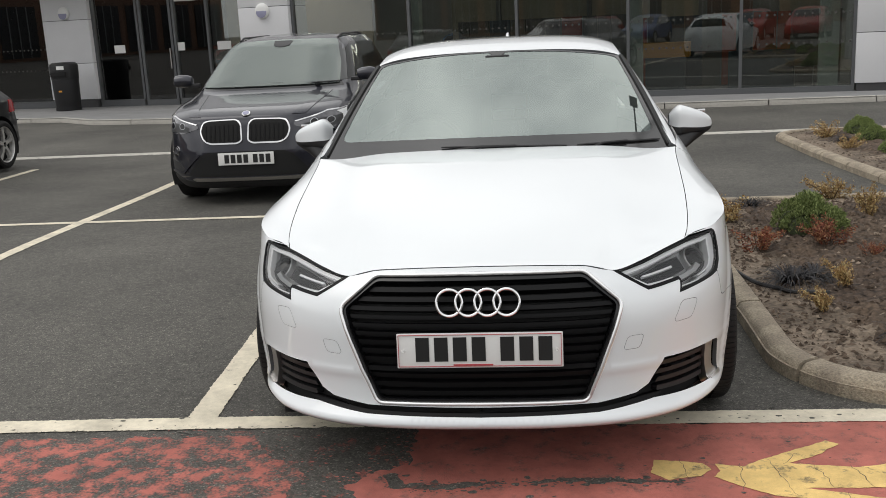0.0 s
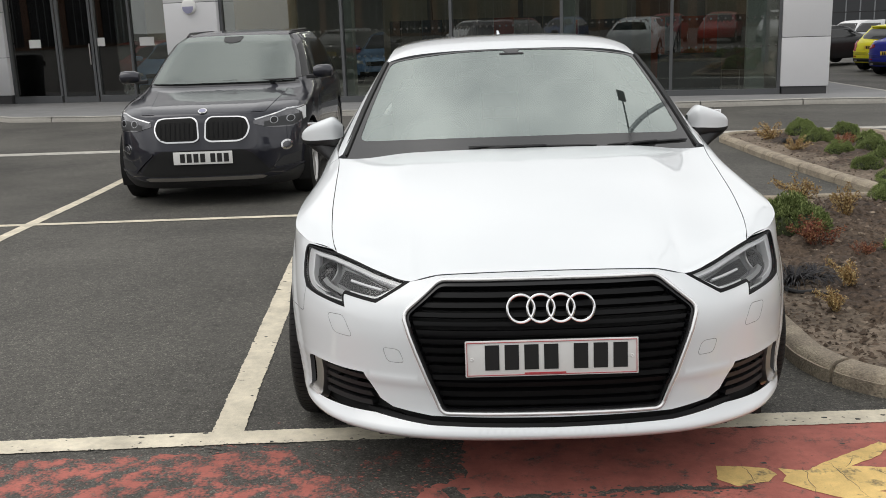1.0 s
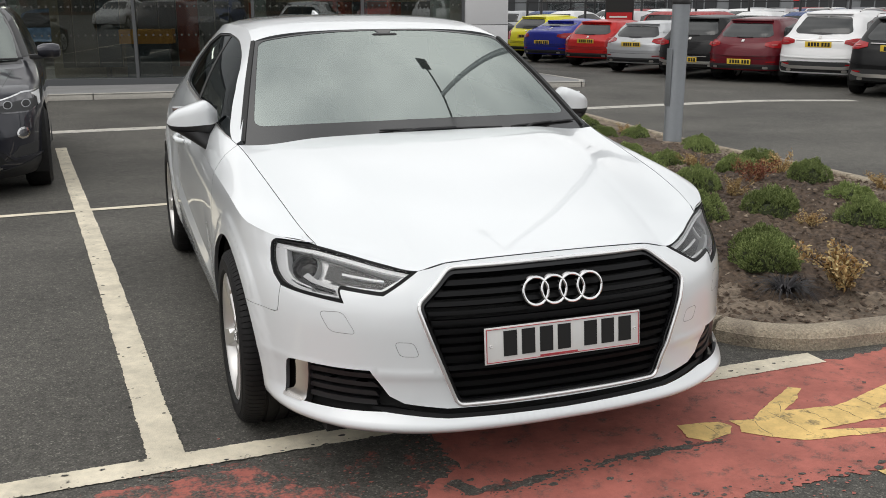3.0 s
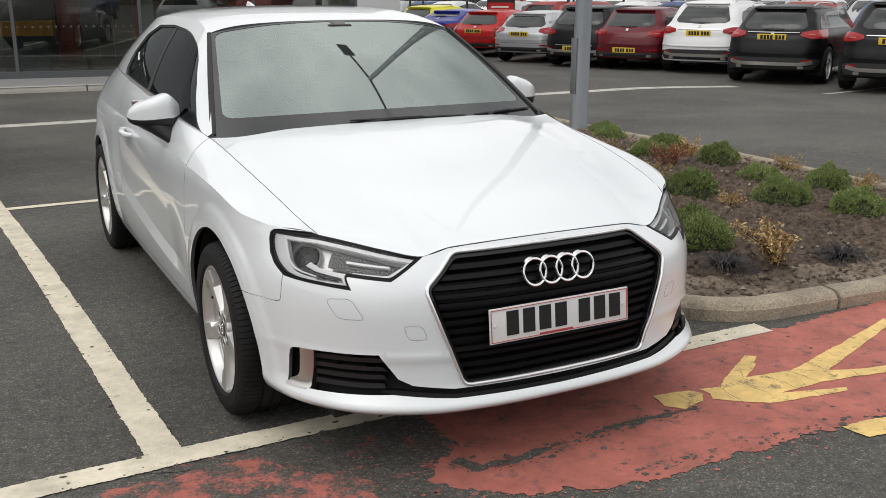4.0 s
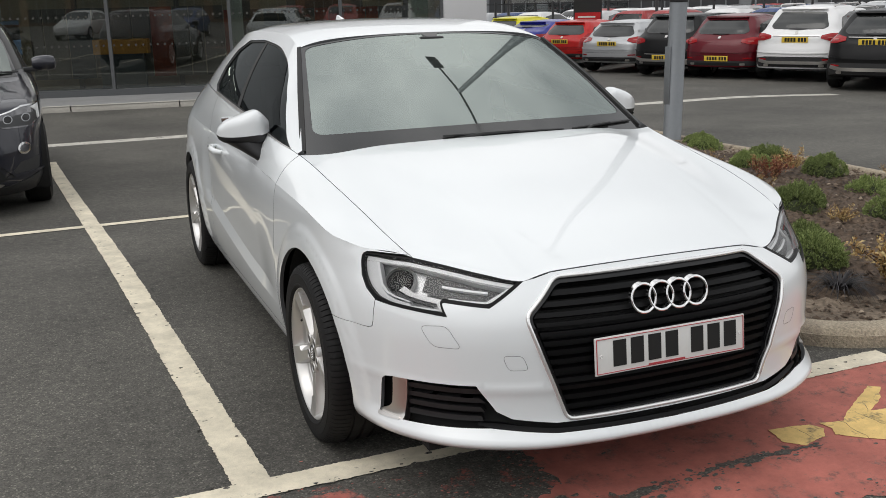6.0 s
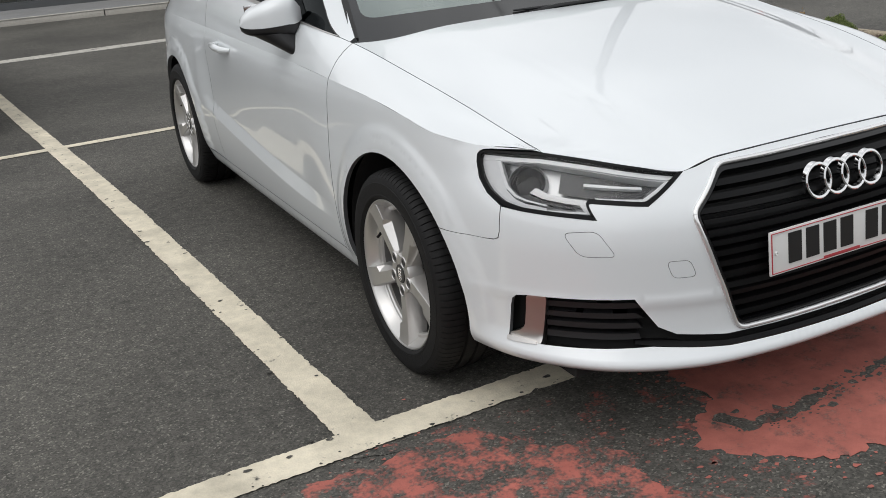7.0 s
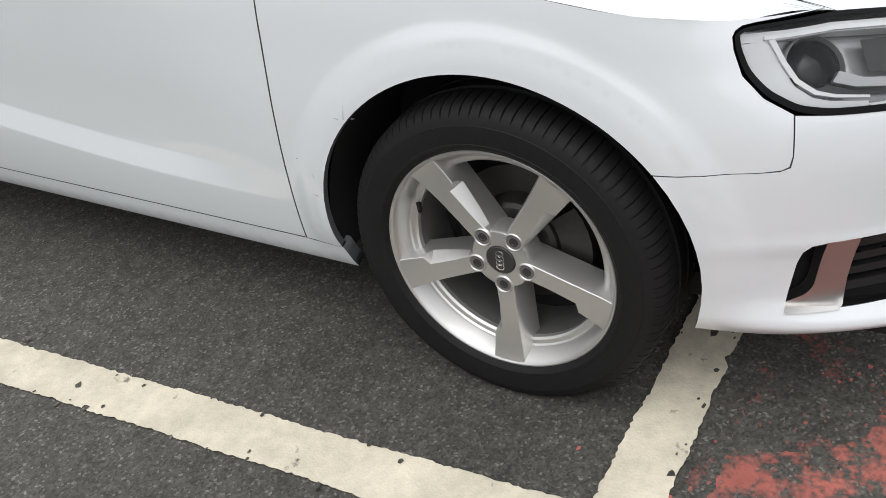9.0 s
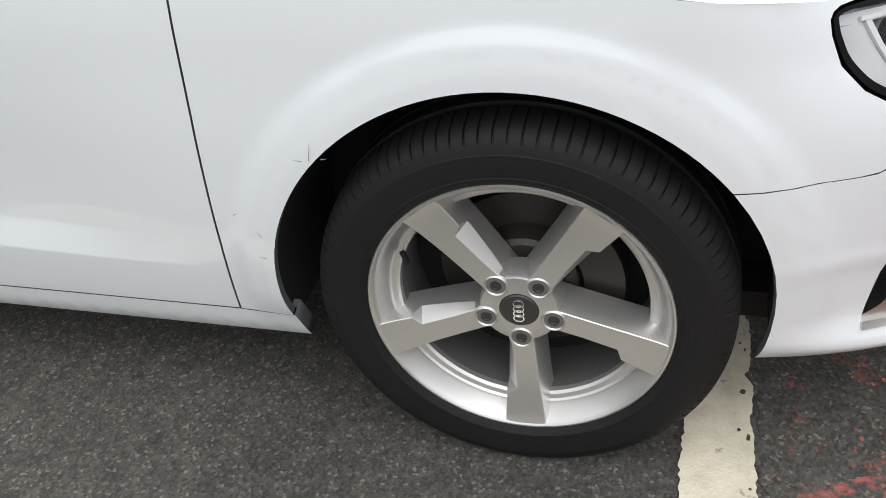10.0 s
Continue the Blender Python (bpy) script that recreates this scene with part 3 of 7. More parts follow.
patch("red_strip", [(-.30, 3.44), (-.27, 3.14), (-.42, 3.05), (-.46, 2.94), (-.36, 2.87), (-.30, 2.78), (-.16, 2.73), (-.02, 2.68), (.32, 2.645), (.55, 2.66), (.87, 2.655), (1.4, 2.62), (2.4, 2.58), (4.2, 2.5), (4.2, 3.6), (1.95, 3.53), (1.62, 3.50)], RED_PAINT, "red coated walkway strip worn at its edges", .0025, seed=11, ragged=.032, step=.012)
patch("red_strip", [(-3.2, 3.27), (-1.4, 3.36), (-.88, 3.37), (-.80, 3.2), (-.62, 3.06), (-.66, 2.86), (-.45, 2.70), (-1.6, 2.45), (-3.4, 2.35)], RED_WORN, "mostly worn away red coated walkway strip", .0025, seed=12, ragged=.024, step=.014)
# the arrow on the red strip: a tip, a shaft and barbs that spread from it
ARROW = "worn yellow arrow painted on the red strip"
patch("arrow_tip", [(.56, 3.16), (.54, 3.06), (.59, 3.01), (.695, 3.035), (.735, 3.085), (.715, 3.135)], YELLOW_PAINT, "worn yellow tip of a painted arrow", .0045, ragged=.007, step=.012, seed=17)
patch("arrow_marking", inset([(.745, 3.135), (.755, 3.08), (.725, 3.035), (.81, 2.955), (.90, 2.895), (1.08, 2.865), (1.25, 2.845), (1.28, 2.885), (1.16, 2.925), (1.01, 2.955), (1.22, 2.955), (1.45, 2.915), (1.9, 2.86), (2.4, 2.82), (2.4, 2.90), (1.9, 2.94), (1.5, 2.985), (1.36, 3.03), (1.67, 3.15),
                        (2.1, 3.31), (2.06, 3.37), (1.73, 3.265), (1.38, 3.16), (1.2, 3.11), (1.02, 3.135), (1.13, 3.20), (1.21, 3.28), (1.16, 3.32), (.98, 3.21), (.84, 3.12)], .010), YELLOW_PAINT, ARROW, .0045, ragged=.007, step=.012, seed=13)


def crack(a, b, width, seed):
    """A thin jagged crack across the paint."""
    rnd = random.Random(seed)
    a, b = Vector((*a, 0)), Vector((*b, 0))
    d = b - a
    side = Vector((-d.y, d.x, 0)).normalized()
    n = max(4, int(d.length / .02))
    vs = []
    for i in range(n + 1):
        p = a + d * i / n + side * rnd.uniform(-.007, .007)
        w = width * rnd.uniform(.3, 1.0) * math.sin(math.pi * (i + .4) / (n + .8)) ** .5
        vs += [(*(p - side * w).xy, .0049), (*(p + side * w).xy, .0049)]
    link_ = link("paint_crack", vs, [(2 * i, 2 * i + 1, 2 * i + 3, 2 * i + 2) for i in range(n)], RED_BARE, smooth_shade=False)
    return tagged(link_, "thin crack across worn yellow paint", "crack", kind="structure")


for i, (a, b) in enumerate((((.64, 3.16), (.66, 3.02)), ((.84, 3.13), (.82, 2.94)), ((.93, 3.17), (.97, 2.90)), ((1.03, 3.20), (.98, 3.12)), ((1.07, 3.12), (1.10, 2.96)), ((1.19, 3.12), (1.22, 2.95)), ((1.13, 2.93), (1.12, 2.86)),
                            ((1.33, 3.14), (1.34, 3.04)), ((1.48, 3.19), (1.52, 3.09)), ((1.66, 3.25), (1.70, 3.16)), ((1.42, 2.99), (1.40, 2.92)), ((1.62, 2.97), (1.60, 2.89)), ((1.85, 2.95), (1.83, 2.86)))):
    crack(a, b, .0017, 70 + i)
patch("yellow_marking", [(.97, 2.645), (.99, 2.545), (1.6, 2.44), (2.4, 2.38), (2.4, 2.50), (1.6, 2.56), (1.13, 2.64)], YELLOW_PAINT, "worn yellow stripe along the red strip", .0045, ragged=.008, step=.014, seed=14)
patch("red_strip", [(-1.25, 3.43), (-.9, 3.43), (-.28, 3.45), (-.26, 3.1), (-.40, 2.95), (-.26, 2.72), (-.45, 2.62), (-.70, 2.75), (-.75, 3.1), (-1.0, 3.34)], RED_FAINT, "faint traces of red coating on dark asphalt", .0021, ragged=.03, step=.02, seed=15)
flakes("red_flakes", [((-.30, 3.4), (-.30, 3.12)), ((-.30, 3.12), (-.48, 2.95)), ((-.46, 2.95), (-.28, 2.76)), ((-.28, 2.76), (.3, 2.64)), ((.3, 2.64), (1.3, 2.63))], 520, RED_PAINT, "flakes of red coating left on asphalt", .0028, .11, 21, .007)
flakes("red_flakes", [((-1.3, 3.36), (-.85, 3.36)), ((-.86, 3.3), (-.60, 3.05)), ((-.62, 3.05), (-.62, 2.85)), ((-.62, 2.85), (-.45, 2.68)), ((-1.5, 2.46), (-.5, 2.66))], 620, RED_WORN, "scattered flakes of worn red coating", .0028, .14, 22, .007)
flakes("bare_chips", [((-.2, 3.2), (2.2, 3.3)), ((-.2, 2.9), (2.2, 2.85)), ((-.1, 3.05), (2.2, 3.05)), ((.0, 2.75), (1.6, 2.75))], 60, RED_BARE, "small bare chips in the red strip", .0036, .18, 23, .009)
flakes("line_chips", [((-1.22, 3.7), (-1.62, 12.0)), ((-1.11, 3.7), (-1.50, 12.0)), ((-5.0, 3.30), (1.4, 3.53)), ((-5.0, 3.40), (1.4, 3.64))], 420, ASPHALT, "small chips along the edges of a parking line", .0056, .030, 24, .007)
STREAK = [((-.34, 3.05), (-.29, 2.96)), ((-.29, 2.96), (-.10, 2.955)), ((-.10, 2.955), (.13, 2.99)), ((.13, 2.99), (.36, 3.01)), ((.36, 3.01), (.64, 3.00))]
flakes("worn_streak", STREAK, 900, RED_BARE, "broken streak of bare asphalt in the red strip", .0040, .030, 25, .017, 1.1)
flakes("worn_streak", [((.10, 2.71), (.45, 2.70)), ((.45, 2.70), (.90, 2.68)), ((.90, 2.68), (1.5, 2.66))], 150, RED_BARE, "ragged bare spots along the red strip", .0040, .035, 26, .014, 1.2)
patch("worn_patch", [(-.36, 3.04), (-.30, 2.955), (-.17, 2.94), (-.02, 2.96), (.08, 2.985), (.04, 3.00), (-.08, 2.99), (-.20, 2.975), (-.27, 2.99), (-.31, 3.055)], RED_BARE, "ragged bare patch in the red strip", .0032, ragged=.020, step=.012, seed=31)
patch("worn_patch", [(.12, 2.985), (.24, 2.995), (.36, 2.99), (.50, 3.00), (.66, 2.99), (.60, 3.012), (.46, 3.022), (.33, 3.03), (.22, 3.02)], RED_BARE, "ragged bare patch in the red strip", .0032, ragged=.020, step=.012, seed=32)
# ---- the white hatchback: its parts ----
car = root("parked_car", (0, 5.1, 0), "glossy white three-door hatchback parked in a marked bay", "car")
ARCH_R, ARCH_Y = .368, 3.807


def arch_pts(cy, r, a0, a1, n=26):
    """Points of a wheel arch in (y, z), from the angle a0 to a1 in degrees, 0 towards the nose."""
    return [(cy - r * math.cos(radians(a0 + (a1 - a0) * i / n)), .303 + r * math.sin(radians(a0 + (a1 - a0) * i / n))) for i in range(n + 1)]


def sz(y, z):
    return (s_at(y, 1), z)


LAMP = [(1.033, .733), (1.0305, .715), (1.016, .680), (.985, .648), (.938, .622), (.885, .611), (.82, .606), (.69, .598), (.706, .618), (.716, .634), (.64, .630), (.565, .6255), (.459, .689)] + LAMP_TOP[1:] + [(.95, .742), (1.0, .7435), (1.020, .742), (1.029, .738)]
LAMP_LINE = rounded(LAMP, .016, 3)
GRILLE = [(0, .702), (.355, .700), (.465, .605), (.342, .290), (0, .290)]
INTAKE = [(0, .283), (.37, .286), (.50, .303), (.545, .325), (.575, .365), (.602, .404), (.872, .397), (.900, .393), (.913, .382), (.920, .360), (.931, .285), (.932, .266), (.82, .268), (.56, .277), (.37, .262), (0, .258)]
GRILLE_EDGE = rounded(GRILLE, .024, 5)[6:24]
GRILLE_INNER = rounded([(0, .693), (.3515, .691), (.4545, .605), (.3355, .2985), (0, .2985)], .022, 5)[6:24]
WASHER = rounded([(.775, .567), (.690, .574), (.642, .512), (.731, .511)], .02)
TOW = rounded([(.527, .496), (.470, .495), (.453, .452), (.511, .452)], .015)
# the openings touch the middle line, so the bumper is cut as one outline round them
upper = ([(0, .7155), (0, .702)] + GRILLE_EDGE + [(0, .290), (0, .283)] + INTAKE[1:] + [(0, .219), (.8, .213), (s_at(3.449, 1), .210)]
         + [sz(*p) for p in arch_pts(ARCH_Y, ARCH_R, -10, 37.6, 8)] + [(.99, .5310), (.960, .5322), (.944, .538), (.9405, .556), (.9405, .617)] + LAMP[5:13] + [(.42, .6945), (.36, .7065), (.30, .710), (.2, .7135), (.1, .715)])
bumper = panel("front_bumper", upper, flank, WHITE_PAINT, car, (.022, .014), holes=[inset(WASHER, -.0007), inset(TOW, -.0007)], depth=.014, label="white front bumper with body-coloured lip")
panel("washer_cover", inset(WASHER, .0005), flank, WHITE_PAINT, bumper, (.03, .03), depth=.01, sides="each")
panel("tow_cover", inset(TOW, .0005), flank, WHITE_PAINT, bumper, (.03, .03), depth=.01, sides="each")

panel("bonnet", [(-.9975, .0), (.9975, .0), (.9975, .992), (-.9975, .992)], bonnet, WHITE_PAINT, car, (.022, .022), depth=.003, sides="left")

wing_line = ([(.957, .5350), (.985, .5325), (1.02, .5315)] + [sz(*p) for p in arch_pts(ARCH_Y, ARCH_R, 38, 190, 44)]
             + [sz(4.168, .2460), sz(4.263, .2460), sz(4.262, .265), sz(4.254, .396), sz(4.246, .613), sz(4.243, .78), sz(4.243, crease_z(4.243))]
             + [sz(y, crease_z(y)) for y in (4.1, 3.9, 3.7, 3.55, 3.42, 3.33)] + [(.875, .745), (.95, .747), (1.0, .7475), (1.022, .746), (1.032, .741), (1.0365, .733), (1.034, .715), (1.020, .678), (.988, .645), (.943, .619), (.9425, .556), (.9465, .5400)])
rings = [[sz(*p) for p in arch_pts(ARCH_Y - .004, r, a0, 188 - a1, 60)] for r, a0, a1 in ((.382, 42, 6), (.394, 42, 8), (.408, 42, 10), (.424, 42, 12), (.435, 43, 13), (.446, 44, 14), (.457, 45, 15), (.468, 46, 16))]
wings = panel("front_wing", wing_line, flank, WHITE_PAINT, car, (.02, .014), depth=.014, sides="each", creases=rings)
for w, side in zip(wings, ("right", "left")):
    panel("wing_top", [(3.375, .0), (3.343, .25), (3.322, .5), (3.311, .75), (3.306, .992), (4.243, .992), (4.243, .0)], shoulder, WHITE_PAINT, w, (.016, .12), depth=.003, sides=side)

door_line = [sz(4.2665, .2475), sz(5.74, .2475), sz(5.76, .50), sz(5.79, crease_z(5.79))] + [sz(y, crease_z(y)) for y in (5.4, 5.0, 4.6)] + [sz(4.2465, crease_z(4.2465)), sz(4.2465, .78), sz(4.2495, .613), sz(4.2575, .396)]
doors = panel("door", door_line, flank, WHITE_PAINT, car, (.03, .014), depth=.02, sides="each", creases=[[sz(y, dent_z(y) + h) for y in [4.30 + .03 * i for i in range(47)]] for h in (-.003, .003, .027, .053, .060)])
for d, side in zip(doors, ("right", "left")):
    panel("door_shoulder", [(4.2465, 0), (4.2465, .985), (5.80, .985), (5.79, 0)], shoulder, WHITE_PAINT, d, (.04, .15), depth=.008, sides=side)
    k = -1 if side == "right" else 1
    vs, fs = tube([(k * .868, 5.37, .792), (k * .900, 5.40, .797), (k * .904, 5.46, .800), (k * .900, 5.53, .803), (k * .868, 5.56, .802)], [.010, .014, .015, .014, .010], 10)
    link("door_handle", vs, fs, WHITE_PAINT, d)
panel("sill", [sz(4.158, .186), sz(6.035, .186), sz(6.035, .2445), sz(4.168, .2445)], flank, WHITE_PAINT, car, (.05, .02), depth=.03, sides="each")
REAR = .357
quarter_line = ([sz(5.743, .25), sz(6.035, .25), sz(6.035, .205)] + [sz(*p) for p in arch_pts(REAR_AXLE + .007, REAR, -8, 188, 40)] + [sz(6.77, .205)]
                + [(S_END - 1.0, .21), (S_END, .21), (S_END, .86), (S_END - .6, .86), sz(6.9, .86)] + [sz(y, crease_z(y)) for y in (6.5, 6.1, 5.793)] + [sz(5.763, .50)])
quarters = panel("rear_quarter", quarter_line, flank, WHITE_PAINT, car, (.035, .02), depth=.02, sides="each")
for q, side in zip(quarters, ("right", "left")):
    panel("quarter_shoulder", [(5.793, 0), (5.803, .985), (6.99, .985), (6.90, 0)], shoulder, WHITE_PAINT, q, (.05, .15), depth=.008, sides=side)
# pillars, side windows, windscreen, roof
DLO = [(4.322, .02), (4.385, .21), (4.49, .465), (4.635, .695), (4.765, .805), (5.1, .855), (5.49, .885), (5.80, .85), (5.95, .70), (6.01, .40), (6.00, .10), (5.92, .01), (5.2, .012)]
frames = panel("side_pillar", [(4.262, .0), (4.9, 0), (6.86, 0), (6.84, 1), (5.2, 1), (4.262, 1)], glasshouse, WHITE_PAINT, car, (.03, .06), holes=[DLO], depth=.02, sides="each")
for fr, side in zip(frames, ("right", "left")):
    panel("side_window", DLO, glasshouse, DARK_WINDOW, fr, (.05, .1), depth=.004, lift=-.010, sides=side, label="dark tinted side window")
    panel("window_seal", DLO, glasshouse, TRIM, fr, (.03, .06), holes=[inset(DLO, .022)], depth=.01, lift=-.006, sides=side)
    panel("window_post", [(5.43, .86), (5.47, .865), (5.33, .02), (5.27, .02)], glasshouse, TRIM, fr, (.05, .1), depth=.01, lift=-.008, sides=side)
glass_ob = panel("windscreen", [(-1, -.05), (1, -.05), (1, 1), (-1, 1)], windscreen, WINDOW, car, (.06, .06), depth=.005, sides="left", label="windscreen reflecting a grey sky")
glass_ob.visible_shadow = False
panel("screen_edge", [(-1, -.06), (1, -.06), (1, 1), (-1, 1)], windscreen, FRIT, glass_ob, (.05, .05), holes=[rounded([(-.955, .100), (.955, .100), (.965, .985), (-.965, .985)], .07, 6)], depth=0, lift=.0016, sides="left", label="black edge band of the windscreen")
panel("sensor_patch", rounded([(-.07, .992), (.07, .992), (.055, .965), (.03, .945), (-.03, .945), (-.055, .965)], .02, 4), windscreen, FRIT, glass_ob, (.05, .03), depth=0, lift=.0019, sides="left", label="dark sensor patch behind the glass")
for side in ("right", "left"):
    panel("screen_trim", [(.993, -.03), (1.020, -.03), (1.024, .5), (1.020, 1.0), (.993, 1.0)], windscreen, TRIM, car, (.02, .05), depth=.02, lift=.009, sides=side, label="black strip beside the windscreen")


def pillar_gap(v, u):
    a = windscreen(1, v)
    x, z = rail(a.y - .012)
    b = Vector((x, a.y - .012, z))
    return a.lerp(b, u) + Vector((0, 0, -.003))


panel("pillar_trim", [(0, 0), (1, 0), (1, 1), (0, 1)], pillar_gap, TRIM, car, (.05, .5), depth=0, sides="each")
panel("roof", [(-1, 0.004), (1, 0.004), (1, 1), (-1, 1)], roof, WHITE_PAINT, car, (.06, .03), depth=.02, sides="left")


def tail(u, v):
    a = abs(u)
    top = roof(u, 1.0)
    low = Vector((math.copysign(.75 * a, u) if u else 0, 7.13 - .15 * a ** 3, .86))
    p = top.lerp(low, v)
    return Vector((p.x, p.y + .05 * math.sin(math.pi * v), p.z))


panel("tailgate", [(-1, .0), (1, .0), (1, 1), (-1, 1)], tail, WHITE_PAINT, car, (.06, .06), holes=[rounded([(-.85, .12), (.85, .12), (.85, .72), (-.85, .72)], .05)], depth=.02, sides="left")
panel("rear_window", rounded([(-.85, .12), (.85, .12), (.85, .72), (-.85, .72)], .05), tail, DARK_WINDOW, car, (.1, .1), depth=.004, lift=-.004, sides="left")
# dark shell added behind the shut lines as their shade, floor and wheel wells
def shell(s, z):
    p = flank(s, z)
    return p - normal_of(flank, s, z) * .055


panel("inner_shell", [(0, .22), sz(3.40, .22), sz(3.40, .60), sz(3.7, .70), sz(4.0, .70), sz(4.2, .58), sz(4.2, .22), sz(6.0, .22), sz(6.02, .6), sz(6.4, .70), sz(6.8, .6), sz(6.82, .22), (S_END, .22), (S_END, .80), sz(6.0, .80), sz(4.3, .78), sz(3.5, .72), (.9, .70), (.45, .66), (0, .66)], shell, DARK, car, (.06, .05), depth=0)
# the boxes also block light under the body and in the engine bay
bm = box(-.70, .70, 3.15, 7.0, .19, .24)
box(-.62, .62, 3.25, 4.15, .24, .66, bm=bm)
box(-.80, .80, 4.22, 5.98, .22, .30, bm=bm)
part("floor_pan", bm, DARK, car)
for cy in (FRONT_AXLE, REAR_AXLE):
    for k in (-1, 1):
        vs, fs = [], []
        for i in range(25):
            t = radians(-12 + 204 * i / 24)
            for x in (.60, .862):
                wy, wz = cy + .006 - .377 * math.cos(t), .303 + .377 * math.sin(t)
                edge = flank(s_at(wy, 1), max(wz, .225)).x - .010
                vs.append((k * min(x, edge), wy, wz))
        fs = [(2 * i, 2 * i + 1, 2 * i + 3, 2 * i + 2) for i in range(24)]
        n = len(vs)
        vs.append((k * .60, cy, .303))
        fs += [(n, 2 * i, 2 * i + 2) for i in range(24)]
        link("wheel_well", vs, fs, DARK, car)

# grille: chrome frame, dark backing, slats, rings, plate
FRAME_CHROME = material("bright_chrome_trim", (.90, .90, .90), .14, .72, grain=.04, scale=20)
frame_line = [(0, .703)] + GRILLE_EDGE + [(0, .290), (0, .2985)] + GRILLE_INNER[::-1] + [(0, .693)]
grille = panel("grille_frame", frame_line, flank, BLACK_GLOSS, car, (.03, .012), depth=.03, lift=.001, label="black hexagonal grille in a chrome surround")
half = [(0.0, .6978)] + [((a[0] + b[0]) / 2, (a[1] + b[1]) / 2) for a, b in zip(GRILLE_EDGE, GRILLE_INNER)] + [(0.0, .2942)]
half = [(a[0] + (b[0] - a[0]) * i / 6, a[1] + (b[1] - a[1]) * i / 6) for a, b in zip(half, half[1:]) for i in range(6)] + [half[-1]]
half = [flank(s_, z_) + normal_of(flank, s_, z_) * .0015 if s_ > .004 else flank(0, z_) + Vector((0, -.0015, 0)) for s_, z_ in half]
vs, fs = tube(half + [Vector((-v.x, v.y, v.z)) for v in half[-2:0:-1]], .0062, 14, closed=True)
link("chrome_surround", vs, fs, FRAME_CHROME, grille, "bright chrome bar round the grille", sharp=0)
panel("grille_backing", [(max(s_, 0.0), z_) for s_, z_ in inset(GRILLE, -.004)], flank, DARK, grille, (.04, .04), depth=0, lift=-.045)
panel("grille_border", [(0, .694)] + GRILLE_INNER + [(0, .2975), (0, .310)] + inset([(0, .693)] + GRILLE_INNER + [(0, .2985)], .0095)[-2:0:-1] + [(0, .682)], flank, BLACK_GLOSS, grille, (.03, .02), depth=.03, lift=-.004)


SLAT = material("dull_black_slat", (.004, .004, .0045), .45, grain=.2, scale=100, spec=.18)


def grille_half_width(z):
    return .335 + (.441 - .335) * (z - .302) / .302 if z < .604 else .441 - (z - .604) / .084 * .10


for i in range(13):
    z = .318 + i * .0283
    a, b = grille_half_width(z) - .006, grille_half_width(z + .013) - .006
    panel("slat", [(0, z), (a, z), (b, z + .0135), (0, z + .0135)], flank, SLAT, grille, (.05, .007), depth=.03, lift=-.016)


def ring(cx, cz, r, w, depth, y_face, m=None):
    """A flat, rounded ring that faces -y."""
    prof = [(-depth, r - w), (0, r - w * .9), (.002, r - w * .3), (.002, r + w * .3), (0, r + w * .9), (-depth, r + w)]
    vs, fs = lathe(prof, 40, "y")
    vs = [Vector((v.x + cx, y_face - v.y, v.z + cz)) for v in vs]
    return vs, [f[::-1] for f in fs]


for cx in (-.090, -.030, .030, .090):
    tilt = .25
    y = flank(abs(cx), .625).y - .010
    vs, fs = ring(cx, .624, .0405, .0043, .012, 0)
    vs = [Vector((v.x, y + v.y + (v.z - .624) * tilt, v.z)) for v in vs]
    link("badge_ring", vs, fs, CHROME, grille, "chrome ring")

WHITE_PLASTIC = material("reflective_white_plate", (.74, .74, .72), .35, grain=.05, scale=80)
YELLOW_PLASTIC = material("reflective_yellow_plate", (.80, .56, .06), .35, grain=.05, scale=80)
RED_INK = material("red_print", (.45, .05, .06), .5, grain=.1, scale=80)
INK = material("black_print", (.012, .012, .012), .45, grain=.1, scale=80)


def bar(name, x, z, w, h, y, mat, parent, m):
    return part(name, box(x - w / 2, x + w / 2, y - .0025, y, z - h / 2, z + h / 2, m=m), mat, parent)


def number_plate(m, parent, face=WHITE_PLASTIC, border=True):
    """A plate 0.523 m wide that faces -y at the pose m, with plain bars for its characters."""
    plate = part("number_plate", box(-.2615, .2615, 0, .006, -.056, .056, .003, m), face, parent, "white number plate with plain dark bars" if face is WHITE_PLASTIC else "yellow number plate with plain dark bars")
    x = -.205
    for i in range(7):
        w = .050
        bar("character_bar", x + w / 2, .004 if border else 0, w - .007, .077, 0, INK, plate, m)
        x += w + .0095 + (.030 if i == 3 else 0)
    if border:
        for z, h, w in ((.0505, .0016, .512), (-.0505, .0016, .512)):
            bar("border_line", 0, z, w, h, 0, RED_INK, plate, m)
        for x in (-.256, .256):
            bar("border_line", x, 0, .0016, .102, 0, RED_INK, plate, m)
        bar("maker_bar", -.02, -.0462, .125, .0045, -.0006, RED_INK, plate, m)
        for x in (-.242, .242):
            vs, fs = lathe([(0, .0), (.003, .004), (.0, .006)], 14, "y")
            link("screw_cap", [m @ Vector((v.x + x, -.001 - v.y, v.z)) for v in vs], [f[::-1] for f in fs], WHITE_PLASTIC, plate)
    return plate


number_plate(pose(0, 2.954, .4735, -5.5), car)

